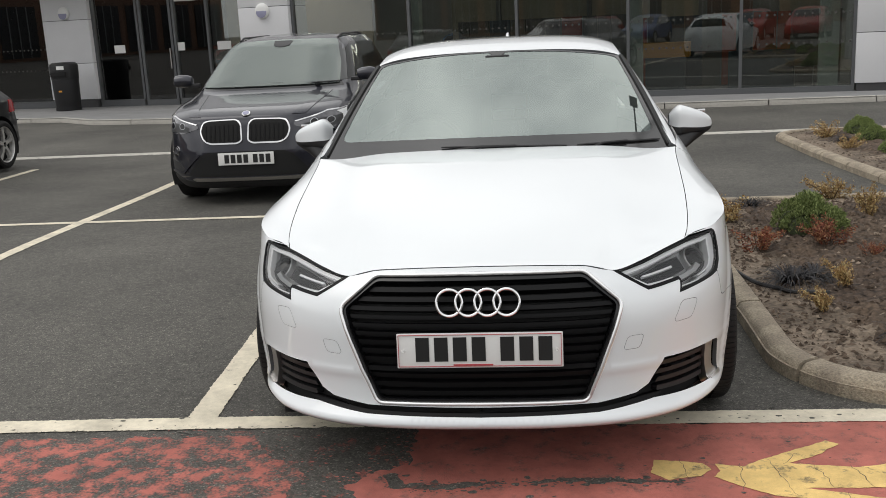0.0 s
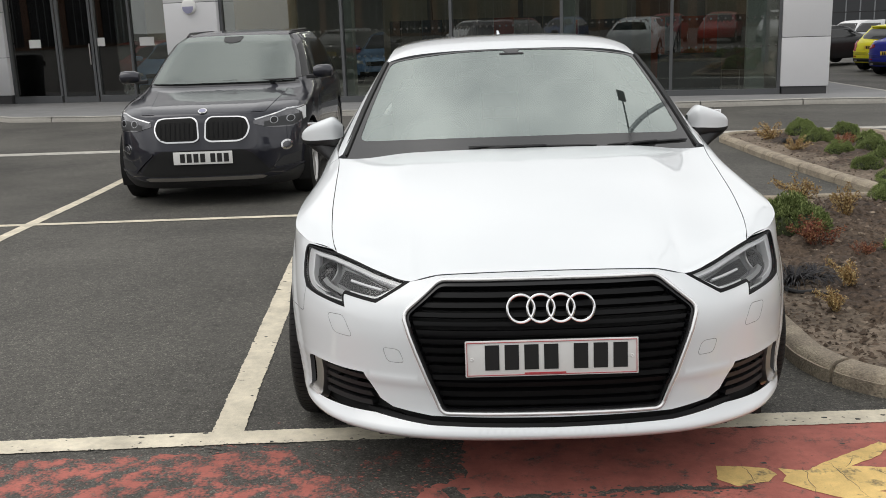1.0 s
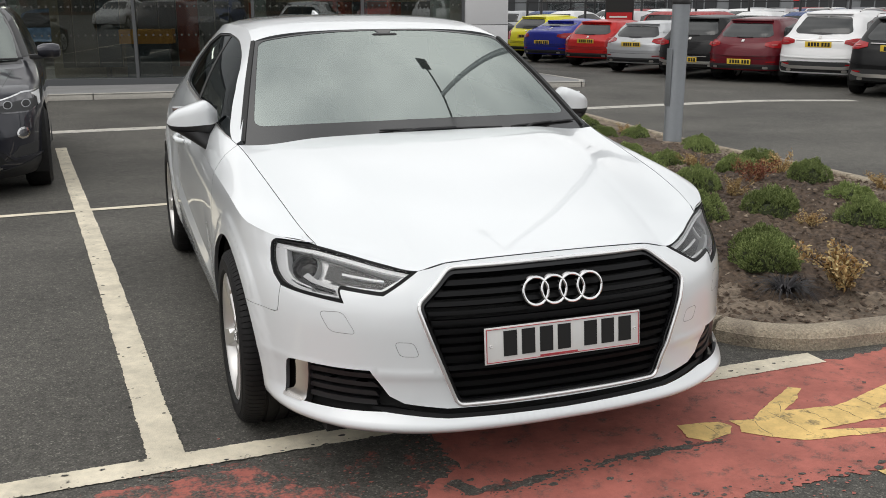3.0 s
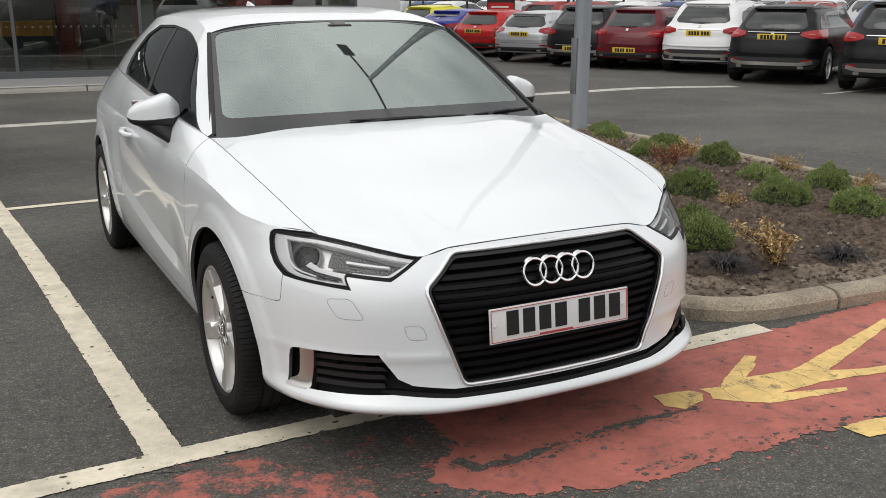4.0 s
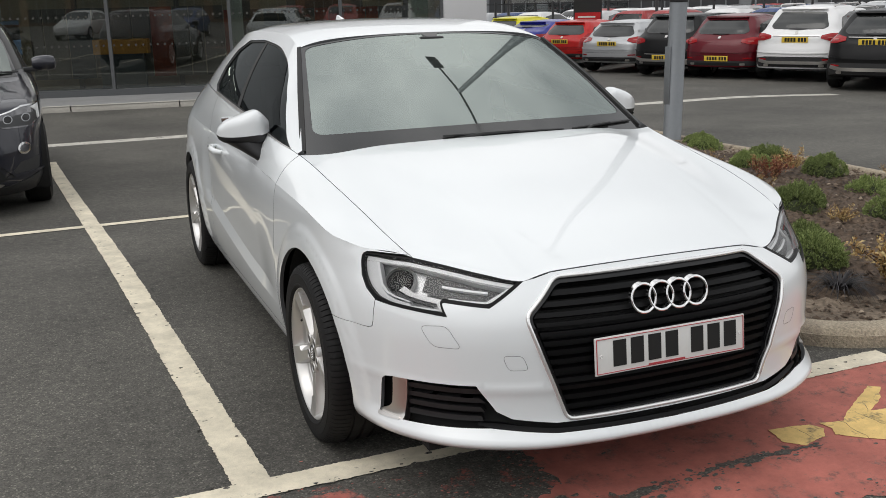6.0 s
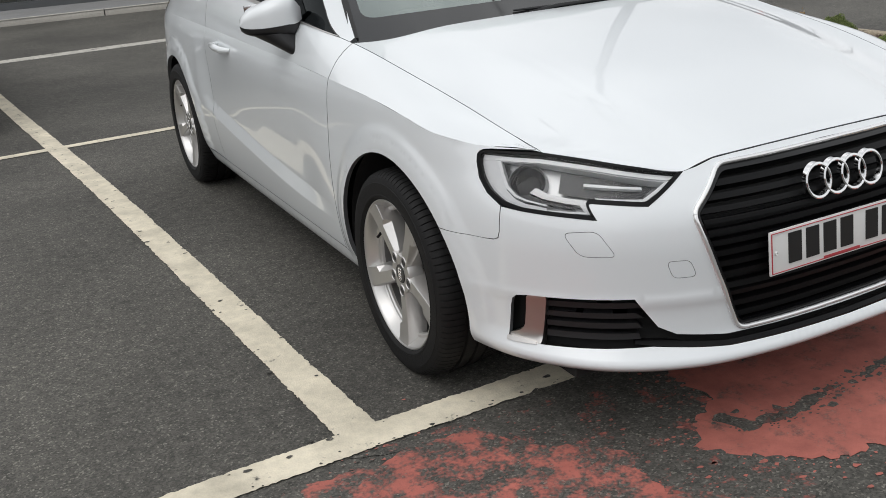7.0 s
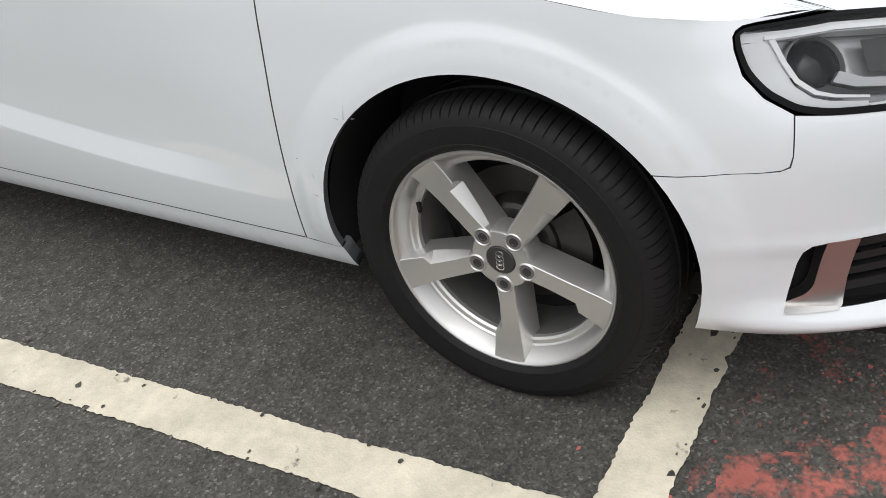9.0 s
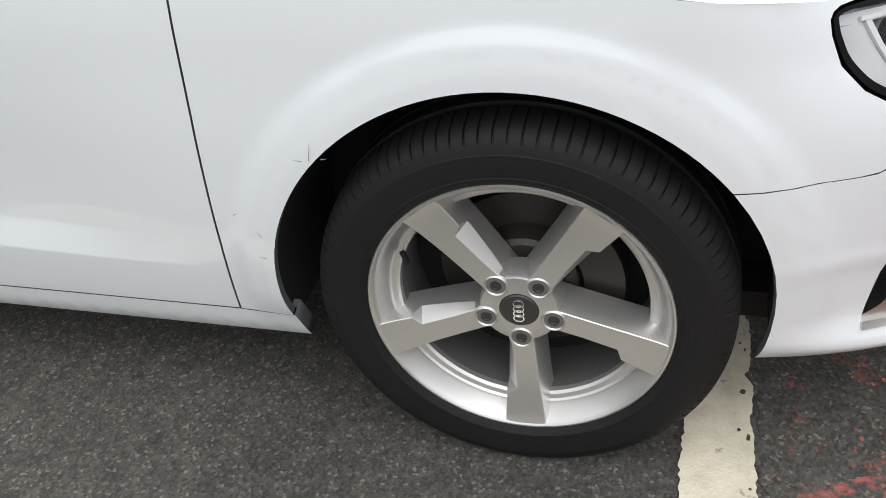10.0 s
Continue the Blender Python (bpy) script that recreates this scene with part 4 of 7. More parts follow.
# lower intakes: backing, fins and bright brackets
panel("intake_backing", [(max(s_, 0.0), z_) for s_, z_ in inset(INTAKE, -.004)], flank, DARK, bumper, (.04, .03), depth=0, lift=-.05)
for i in range(4):
    z = .292 + i * .026
    for side in ("right", "left"):
        panel("intake_fin", [(.585 - i * .004, z), (.828, z - .006), (.828, z + .008), (.590 + i * .004, z + .013)], flank, BLACK_PLASTIC, bumper, (.04, .01), depth=.03, lift=-.016, sides=side)
panel("intake_bar", [(0, .262), (.37, .266), (.56, .280), (.60, .283), (.60, .289), (.54, .288), (.37, .275), (0, .271)], flank, SLAT, bumper, (.05, .01), depth=.03, lift=-.012)
for side in ("right", "left"):
    br = panel("intake_bracket", rounded([(.820, .400), (.874, .397), (.886, .305), (.900, .290), (.934, .279), (.933, .263), (.838, .266)], .012, 4), flank, SATIN, bumper, (.02, .02), depth=.03, lift=-.005, sides=side, label="satin silver intake bracket")
    panel("bracket_foot", rounded([(.846, .265), (.934, .262), (.933, .275), (.850, .271)], .004), flank, SATIN, br, (.03, .03), depth=.02, lift=.004, sides=side)

# headlamps
LAMP_GREY = material("silver_lamp_housing", (.52, .525, .53), .26, .5, grain=.06, scale=30)
LAMP_SILVER = material("silver_lamp_reflector", (.46, .465, .47), .28, .45, grain=.05, scale=60)
RIM_BLACK = material("dull_black_lamp_rim", (.004, .004, .0045), .4, grain=.2, scale=60, spec=.15)
LAMP_SHADE = material("smoked_lamp_bezel", (.035, .036, .038), .35, .2, grain=.2, scale=60)
LAMP_BALL = material("dark_projector_glass", (.010, .010, .011), .12, grain=.1, scale=30, spec=.35)
LAMP_WHITE = material("clear_light_guide", (.90, .91, .92), .25, grain=.05, scale=90)
LAMP_PALE = material("frosted_lamp_bezel", (.78, .79, .80), .35, .1, grain=.08, scale=90)
for side in ("right", "left"):
    k = -1 if side == "right" else 1
    lamp = panel("headlamp", LAMP_LINE, flank, RIM_BLACK, car, (.02, .014), holes=[[(s_, z_ + .0025) for s_, z_ in inset(LAMP_LINE, .0072)]], depth=.06, lift=.001, sides=side, label="clear headlamp with a black edge and light strip")
    panel("lamp_housing", inset(LAMP_LINE, .004), flank, LAMP_GREY, lamp, (.03, .02), depth=0, lift=-.050, sides=side)
    cover = panel("lamp_cover", inset(LAMP_LINE, .006), flank, LENS, lamp, (.03, .02), depth=0, lift=-.001, sides=side, label="clear plastic cover")
    cover.visible_shadow = False
    # pale bezel along the top and the outer side, with a bright line on it
    top = [(.475, .684), (.60, .6985), (.75, .716), (.86, .7285), (1.02, .734), (1.022, .7215), (.86, .7165), (.75, .7035), (.60, .6865), (.51, .6755)]
    panel("lamp_bezel", top, flank, LAMP_PALE, lamp, (.03, .02), depth=.03, lift=-.012, sides=side)
    outer = [(1.021, .7205), (1.018, .700), (1.003, .672), (.972, .645), (.930, .628), (.885, .6195), (.82, .6145), (.82, .6225), (.878, .6300), (.908, .638), (.936, .657), (.957, .686), (.978, .7205)]
    panel("lamp_bezel", outer, flank, LAMP_PALE, lamp, (.03, .02), depth=.03, lift=-.012, sides=side)
    panel("light_guide", [(.505, .6765), (.60, .6880), (.75, .7050), (.86, .7178), (.985, .7225), (.985, .7275), (.86, .7235), (.75, .7108), (.60, .6935), (.492, .6800)], flank, LAMP_WHITE, lamp, (.03, .02), depth=.02, lift=-.006, sides=side)
    panel("light_guide", [(.978, .7215), (.959, .690), (.938, .6615), (.908, .6425), (.876, .6345), (.82, .6265), (.82, .6300), (.874, .6385), (.903, .6470), (.931, .6655), (.951, .692), (.968, .7215)], flank, LAMP_WHITE, lamp, (.02, .02), depth=.02, lift=-.006, sides=side)
    # the inner end: a bright edge round the dark chamber, then the arm that runs down to the notch
    panel("light_guide", [(.494, .6765), (.572, .6375), (.640, .6400), (.700, .6425), (.700, .6475), (.640, .6450), (.576, .6435), (.512, .6755)], flank, LAMP_WHITE, lamp, (.02, .02), depth=.02, lift=-.008, sides=side)
    arm = [(.858, .668), (.820, .6545), (.770, .6475), (.722, .6440), (.702, .6130), (.720, .6130), (.738, .6330), (.775, .6360), (.835, .6440), (.872, .6555)]
    panel("reflector_arm", arm, flank, LAMP_SILVER, lamp, (.03, .02), depth=.03, lift=-.014, sides=side)
    panel("light_guide", [(.700, .6120), (.82, .6145), (.82, .6185), (.712, .6165)], flank, LAMP_WHITE, lamp, (.02, .02), depth=.02, lift=-.008, sides=side)
    panel("lamp_chamber", [(.752, .6265), (.875, .6365), (.915, .6500), (.930, .6620), (.890, .6580), (.835, .6400), (.775, .6330)], flank, LAMP_SHADE, lamp, (.03, .02), depth=.02, lift=-.022, sides=side)
    panel("lamp_chamber", [(.540, .6720), (.585, .6500), (.715, .6520), (.800, .6620), (.800, .7000), (.700, .6930), (.600, .6800)], flank, LAMP_SHADE, lamp, (.03, .02), depth=0, lift=-.028, sides=side)
    panel("light_bar", [(.575, .6660), (.735, .6735), (.735, .6790), (.575, .6705)], flank, LAMP_WHITE, lamp, (.03, .02), depth=.02, lift=-.016, sides=side)
    c = flank(.888, .682)
    nrm = normal_of(flank, .80, .66)
    q = nrm.to_track_quat("Z", "Y").to_matrix().to_4x4()
    for name, prof, mat in (("projector_ring", [(-.03, .052), (.010, .0495), (.013, .0465), (-.004, .0440)], LAMP_SILVER), ("projector_lens", [(-.006, .0455), (.010, .040), (.020, .024), (.024, .0)], LAMP_BALL)):
        vs, fs = lathe(prof, 32, "z")
        vs = [Matrix.Translation(c - nrm * .040) @ q @ v for v in vs]
        vs = [Vector((v.x * k, v.y, v.z)) for v in vs]
        link(name, vs, fs if k > 0 else [f[::-1] for f in fs], mat, lamp)

# door mirrors
for side in ("right", "left"):
    k = -1 if side == "right" else 1
    vs, fs = [], []
    n, m = 28, 20
    def housing(u, t):
        """u from the root (0) to the tip (1), t round it; front towards -y."""
        x = .790 + .204 * u
        top = 1.050 + .010 * smooth(0, .28, u) - .056 * max(0.0, (u - .26) / .74) ** 1.15
        low = .916 + .010 * u
        front = 4.615 - .018 * math.sin(math.pi * min(1, u * 1.2)) + .055 * u ** 3
        rear = 4.715 + .035 * u
        end = math.sqrt(max(0.0, 1 - u ** 9)) * smooth(-.10, .24, u) ** .45
        c, s_ = math.cos(t), math.sin(t)
        c, s_ = math.copysign(abs(c) ** .62, c), math.copysign(abs(s_) ** .52, s_)
        return Vector((k * x, (front + rear) / 2 - (rear - front) / 2 * c * end, (top + low) / 2 + (top - low) / 2 * s_ * end))
    for i in range(n + 1):
        for j in range(m * 2):
            vs.append(housing(i / n, math.pi * j / m))
    for i in range(n):
        for j in range(m * 2):
            fs.append((i * 2 * m + j, i * 2 * m + (j + 1) % (2 * m), (i + 1) * 2 * m + (j + 1) % (2 * m), (i + 1) * 2 * m + j))
    fs = fs if k < 0 else [f[::-1] for f in fs]
    upper = [f for i_, f in enumerate(fs) if math.sin(math.pi * (i_ % (2 * m) + .5) / m) > -.16]
    lower = [f for i_, f in enumerate(fs) if math.sin(math.pi * (i_ % (2 * m) + .5) / m) <= -.16]
    door = doors[0] if k < 0 else doors[1]
    mir = link("door_mirror", vs, upper, WHITE_PAINT, door, "white door mirror with a black base", sharp=60)
    link("mirror_base", [Vector((v.x, v.y, v.z - .001)) for v in vs], lower, BLACK_PLASTIC, mir, sharp=60)
    bm = bmesh.new()
    loops = []
    for cx, cy, cz, hx, hy in ((.795, 4.60, .830, .024, .040), (.824, 4.622, .865, .038, .050), (.856, 4.650, .900, .056, .056), (.886, 4.670, .935, .082, .060)):
        loops.append([bm.verts.new((k * (cx + hx * math.cos(a)), cy + hy * math.sin(a), cz)) for a in [2 * math.pi * i / 16 for i in range(16)]])
    for a, b in zip(loops, loops[1:]):
        for i in range(16):
            bm.faces.new((a[i], a[(i + 1) % 16], b[(i + 1) % 16], b[i]) if k > 0 else (b[i], b[(i + 1) % 16], a[(i + 1) % 16], a[i]))
    bm.faces.new(loops[0] if k < 0 else loops[0][::-1])
    part("mirror_stalk", bm, BLACK_PLASTIC, mir)
    bm = box(k * .848, k * .965, 4.728, 4.733, .955, 1.03, .002)
    part("mirror_glass", bm, CHROME, mir)
    # bright strip below the window, black triangle before it
    panel("belt_strip", [(4.325, -.012), (5.95, -.012), (5.95, .022), (4.335, .022)], glasshouse, SATIN, car, (.08, .05), depth=.006, lift=.003, sides=side)

# cowl, wipers, mirror inside, aerial
bm = bmesh.new()
cols = []
for i in range(33):
    u = -1 + 2 * i / 32
    a, b = bonnet(u, .985) + Vector((0, 0, -.018)), windscreen(u, .01) + Vector((0, 0, -.004))
    cols.append((bm.verts.new(a), bm.verts.new(a.lerp(b, .6) + Vector((0, 0, -.012))), bm.verts.new(b)))
for p, q in zip(cols, cols[1:]):
    bm.faces.new((p[0], q[0], q[1], p[1]))
    bm.faces.new((p[1], q[1], q[2], p[2]))
part("cowl", bm, BLACK_PLASTIC, car)
for u0, u1 in ((-.30, .42), (.48, .965)):
    path = [windscreen(u0 + (u1 - u0) * t, .000 + .020 * (1 - t) if u0 < 0 else .000 + .022 * t) + Vector((0, -.006, .005)) for t in [i / 10 for i in range(11)]]
    vs, fs = tube(path, [.003] + [.005] * 9 + [.003], 6)
    wiper = link("wiper", vs, fs, BLACK_PLASTIC, car)
    arm = [path[6] + Vector((0, -.004, .004)), path[3] + Vector((0, -.010, .002)), bonnet(min(.9, u0 + .08), .985) + Vector((0, .02, -.006))]
    vs, fs = tube(arm, [.005, .006, .009], 6)
    link("wiper_arm", vs, fs, BLACK_PLASTIC, wiper)
vs, fs = lathe([(-.012, .0), (-.012, .035), (0, .045), (.012, .040), (.012, .0)], 20, "y")
link("rear_view_mirror", [Vector((v.x * 2.1, v.y + 4.84, v.z + 1.245)) for v in vs], fs, BLACK_PLASTIC, car)
part("sensor_block", box(-.06, .06, 4.80, 4.86, 1.27, 1.318, .012), BLACK_PLASTIC, car)
bm = bmesh.new()
prof = [(6.12, 0), (6.20, .035), (6.27, .055), (6.275, .0)]
a = [bm.verts.new((-.006 if z else -.02, y, roof_line(y) - .006 + z)) for y, z in prof]
b = [bm.verts.new((.006 if z else .02, y, roof_line(y) - .006 + z)) for y, z in prof]
for i in range(4):
    j = (i + 1) % 4
    bm.faces.new((a[i], a[j], b[j], b[i]))
bm.faces.new(a[::-1])
bm.faces.new(b)
part("aerial_fin", bm, WHITE_PAINT, car)

# cabin
SEAT = material("dark_grey_seat_cloth", (.055, .055, .058), .9, grain=.4, scale=200, vary=.2)
DASH = material("grey_dashboard", (.085, .088, .09), .6, grain=.2, scale=200, bump=.05)
HEADLINER = material("pale_headliner", (.55, .54, .50), .9, grain=.1, scale=100)
bm = bmesh.new()
loops = []
for x in [-.66 + 1.32 * i / 16 for i in range(17)]:
    c = 1 - .25 * (abs(x) / .66) ** 2
    hump = .035 * math.exp(-((x + .36) / .17) ** 2)
    loops.append([bm.verts.new((x, y, z)) for y, z in ((4.22 + .08 * (1 - c) * 2, .88), (4.42, .915 + hump * .3), (4.62, .925 + hump), (4.70, .90 + hump), (4.72, .80), (4.68, .55))])
for p, q in zip(loops, loops[1:]):
    for i in range(5):
        bm.faces.new((p[i], q[i], q[i + 1], p[i + 1]))
part("dashboard", bm, DASH, car)
vs, fs = tube([(-.36 + .185 * math.cos(t), 4.80 + .05 * math.sin(t), .86 + .175 * math.sin(t)) for t in [2 * math.pi * i / 28 for i in range(28)]], .016, 8, closed=True)
wheel = link("steering_wheel", vs, fs, BLACK_PLASTIC, car)
part("wheel_hub", box(-.44, -.28, 4.77, 4.81, .82, .90, .02), BLACK_PLASTIC, wheel)
for y, back in ((5.15, 25), (6.05, 22)):
    for x in (-.37, .37):
        seat = part("seat", box(-.26, .26, -.26, .26, -.08, .06, .05, pose(x, y, .50)), SEAT, car)
        part("backrest", box(-.25, .25, -.06, .06, -.32, .30, .05, pose(x, y + .36, .83, -back * .6)), SEAT, seat)
        part("headrest", box(-.13, .13, -.05, .05, -.09, .09, .04, pose(x, y + .50, 1.21, -10)), SEAT, seat)


def lining(u, v):
    return roof(u * .97, v) + Vector((0, 0, -.035))


panel("headliner", [(-1, .01), (1, .01), (1, .95), (-1, .95)], lining, HEADLINER, car, (.1, .1), depth=0, sides="left")

# wheels
IRON = material("brake_iron", (.055, .05, .046), .5, .6, grain=.3, scale=80, vary=.3)


def tyre_mesh():
    """A road tyre turned round x: sidewall with two raised rings, rounded shoulder cut by cross grooves, ribs between channels."""
    prof = [(-.095, .222), (-.108, .236), (-.116, .262), (-.114, .285), (-.106, .300), (-.098, .3085), (-.080, .3125), (-.052, .315), (-.050, .308), (-.042, .308), (-.040, .3155), (-.012, .316), (-.010, .309), (-.002, .309), (0, .316),
            (.028, .3155), (.030, .308), (.038, .308), (.040, .315), (.066, .3130), (.080, .3110), (.092, .3070), (.1005, .3005), (.1060, .2930), (.1090, .2850), (.1105, .2800), (.1120, .2790), (.1122, .2700), (.1118, .2560), (.1108, .2450), (.1116, .2440), (.1112, .2390), (.1090, .2360), (.1035, .2300), (.094, .2240)]
    rows = [(i + o) * 2 * math.pi / 96 for i in range(96) for o in (0, .05, .14, .19, .60)]
    m, n = len(prof), len(rows)
    vs, fs = [], []
    for i, t in enumerate(rows):
        for k, (a, r) in enumerate(prof):
            cut = i % 5 in (1, 2) and (5 <= k < 8 or 18 <= k < 23)
            r -= (.0042 if k < 22 else .0026) if cut else 0
            vs.append(Vector((a * (.975 if cut and k > 20 else 1), r * math.cos(t), r * math.sin(t))))
    fs = [(i * m + k, i * m + k + 1, (i + 1) % n * m + k + 1, (i + 1) % n * m + k) for i in range(n) for k in range(m - 1)]
    return vs, fs


def spoke(angle):
    """A broad flat-faced spoke with one upright flank and a long bevelled pocket cut into the other, stepped where it ends."""
    vs, fs = [], []
    rows = [(.036, .022, .022, 0, .0850), (.058, .0225, .0235, 0, .0858), (.066, .0230, .0245, .004, .0862), (.100, .0248, .0285, .0095, .0880), (.140, .0275, .0330, .0135, .0905), (.1560, .0290, .0345, .0150, .0917), (.1660, .0298, .0360, .0, .0926), (.190, .0325, .0385, 0, .0950), (.2060, .0345, .0400, 0, .0972), (.2150, .0356, .0410, 0, .0992), (.2215, .0362, .0416, 0, .1012)]
    for r, a, b, pocket, f in rows:
        a, b = a * .82, b * .82
        e = b - pocket
        deep = .010 + pocket
        for t, h in ((-a - .009, f - .060), (-a - .0045, f - .014), (-a - .0006, f - .0012), (-a + .0006, f), (e - .0006, f), (e + .0006, f - .0012), (b + .0015, f - deep if pocket else f - .008), (b + .005, f - .062)):
            t = -t
            vs.append(Vector((h, r * math.cos(angle) - t * math.sin(angle), r * math.sin(angle) + t * math.cos(angle))))
    m = 8
    for i in range(len(rows) - 1):
        for k in range(m - 1):
            fs.append((i * m + k + 1, i * m + k, (i + 1) * m + k, (i + 1) * m + k + 1))
    return vs, fs


def car_wheel(m, parent, spokes=5, alloy=None, detail=True):
    """A road wheel at the pose m; its outer face looks along +x of the pose."""
    alloy = alloy or ALLOY
    def put(name, vs, fs, mat, par, label="", sharp=35):
        out = [m @ v for v in vs]
        out = [Vector((v.x, v.y, max(v.z, .001))) for v in out]     # the tyre is pressed flat on the ground
        return link(name, out, fs, mat, par, label, sharp=sharp)
    # lip, a sloping band, a ledge and the inner barrel
    w = put("wheel", *lathe([(.052, .1880), (.0600, .1895), (.0640, .1935), (.0655, .2010), (.0690, .2040), (.0720, .2050), (.0900, .2150), (.0985, .2195), (.1010, .2220), (.1030, .2250), (.1030, .2275), (.1010, .2292), (.0960, .2296), (.090, .2270)], 128, "x"), alloy, parent, sharp=22)
    put("tyre", *tyre_mesh(), RUBBER, w, "black tyre with a worn dull sidewall", 30)
    put("rim_barrel", *lathe([(-.09, .215), (-.08, .196), (-.02, .1865), (.052, .1880)], 64, "x"), BARREL, w)
    for i in range(spokes):
        put("spoke", *spoke(math.radians(-88 + 360 * i / spokes)), alloy, w, sharp=14)
    put("hub", *lathe([(.040, .064), (.0800, .0610), (.0850, .0580), (.0858, .050), (.0858, .0300), (.081, .0290)], 48, "x"), alloy, w)
    cap = put("centre_cap", *lathe([(.081, .0292), (.0862, .0288), (.0880, .0265), (.0886, .0)], 40, "x"), CAP_GREY, w, "dark grey centre cap with small bright rings")
    if detail:
        for i in range(4):
            cz = -.0135 + .009 * i
            vs, fs = lathe([(.0882, .0050), (.0898, .0054), (.0898, .0068), (.0882, .0072)], 20, "x", (0, 0, cz))
            vs = [Vector((v.x, v.y * 1.25, v.z)) for v in vs]
            put("cap_ring", vs, fs, CHROME, cap)
        for i in range(5):
            a = math.radians(-88 + 72 * i)
            c = (0, .0535 * math.cos(a), .0535 * math.sin(a))
            put("bolt_hole", *lathe([(.0850, .0195), (.0878, .0180), (.0886, .0168), (.0876, .0152), (.0864, .0146)], 24, "x", c), alloy, w)
            # flat darker disc: the bolt pocket's shade is put into its colour
            put("bolt_recess", *lathe([(.0866, .0148), (.0862, .0)], 20, "x", c), BARREL, w)
            put("wheel_bolt", *lathe([(.0862, .0092), (.0876, .0086), (.0878, .0056), (.0868, .0048), (.0868, 0)], 12, "x", c), CAP_GREY, w)
        put("brake_disc", *lathe([(-.025, .142), (-.014, .142), (-.014, .088), (.016, .080), (.022, .072), (.024, .0)], 64, "x"), IRON, w)
        loops = []
        for r in (.088, .150):
            loops.append([Vector((x, r * math.cos(t), r * math.sin(t))) for t in [radians(-38 + 76 * i / 8) for i in range(9)] for x in (-.04, .016)])
        vs = loops[0] + loops[1]
        fs = [(2 * i + 1, 18 + 2 * i + 1, 18 + 2 * i + 3, 2 * i + 3) for i in range(8)] + [(18 + 2 * i, 18 + 2 * i + 2, 18 + 2 * i + 3, 18 + 2 * i + 1) for i in range(8)] + [(2 * i, 2 * i + 1, 2 * i + 3, 2 * i + 2) for i in range(8)]
        fs += [(0, 18, 19, 1), (16, 17, 35, 34)]
        put("brake_caliper", vs, fs, IRON, w)
        put("hub_back", *lathe([(-.045, .19), (-.045, .0)], 32, "x"), DARK, w)
        a = radians(158)
        vs, fs = tube([(.058, .196 * math.cos(a), .196 * math.sin(a)), (.080, .178 * math.cos(a), .178 * math.sin(a))], [.0050, .0042], 8)
        put("valve", vs, fs, RUBBER, w)
    return w


BARREL = material("dark_grey_alloy", (.20, .195, .19), .5, .5, grain=.2, scale=60, vary=.3)
CAP_GREY = material("satin_dark_grey", (.045, .045, .044), .38, .3, grain=.15, scale=90)
for cy in (FRONT_AXLE, REAR_AXLE):
    for k in (-1, 1):
        car_wheel(pose(k * (.785 if cy == FRONT_AXLE else .778), cy, .3045, 0, 0, 180 if k < 0 else 0), car)


# scuffs behind the front wheel and on the arch
SCUFF = material("grey_scuff", (.30, .29, .27), .7, grain=.2, scale=200)
for y, z, a, w in ((4.075, .575, 100, .030), (4.095, .560, 5, .012), (4.055, .565, 170, .010), (4.180, .425, 60, .010), (4.185, .380, 10, .012), (4.215, .455, 150, .010)):
    dy, dz = math.cos(radians(a)) * w / 2, math.sin(radians(a)) * w / 2
    ey, ez = -dz / w * .0016, dy / w * .0016
    panel("scuff", [sz(y - dy - ey, z - dz - ez), sz(y + dy - ey * .3, z + dz - ez * .3), sz(y + dy + ey * .3, z + dz + ez * .3), sz(y - dy + ey, z - dz + ez)], flank, SCUFF, wings[0], (.01, .01), depth=0, lift=.0005, sides="right")

# ---- planting beds ----
def arc(cx, cy, r, a0, a1, n=8):
    return [(cx + r * math.cos(radians(a0 + (a1 - a0) * i / n)), cy + r * math.sin(radians(a0 + (a1 - a0) * i / n))) for i in range(n + 1)]


BED = ([(1.15, 7.80), (1.13, 6.0)] + arc(1.70, 4.15, .57, 180, 262, 10) + [(2.3, 3.545), (3.2, 3.50)] + arc(4.0, 3.95, .45, -90, 0, 6) + [(4.46, 5.0), (4.50, 6.1), (4.62, 7.4), (4.72, 8.6), (4.95, 10.4)]
       + arc(4.75, 12.7, .5, 0, 90, 6) + [(4.2, 13.22)] + arc(3.7, 12.62, .6, 95, 178, 8) + [(3.10, 11.0), (3.13, 9.0), (3.16, 7.86), (2.4, 7.82)])


def walk_along(loop, step):
    """Points and directions at even steps along a closed loop."""
    pts = [Vector((*p, 0)) for p in loop]
    n = len(pts)
    out, carry = [], 0.0
    for i in range(n):
        a, b = pts[i], pts[(i + 1) % n]
        d = b - a
        t = carry
        while t < d.length:
            out.append(a + d * (t / d.length))
            t += step
        carry = t - d.length
    return out


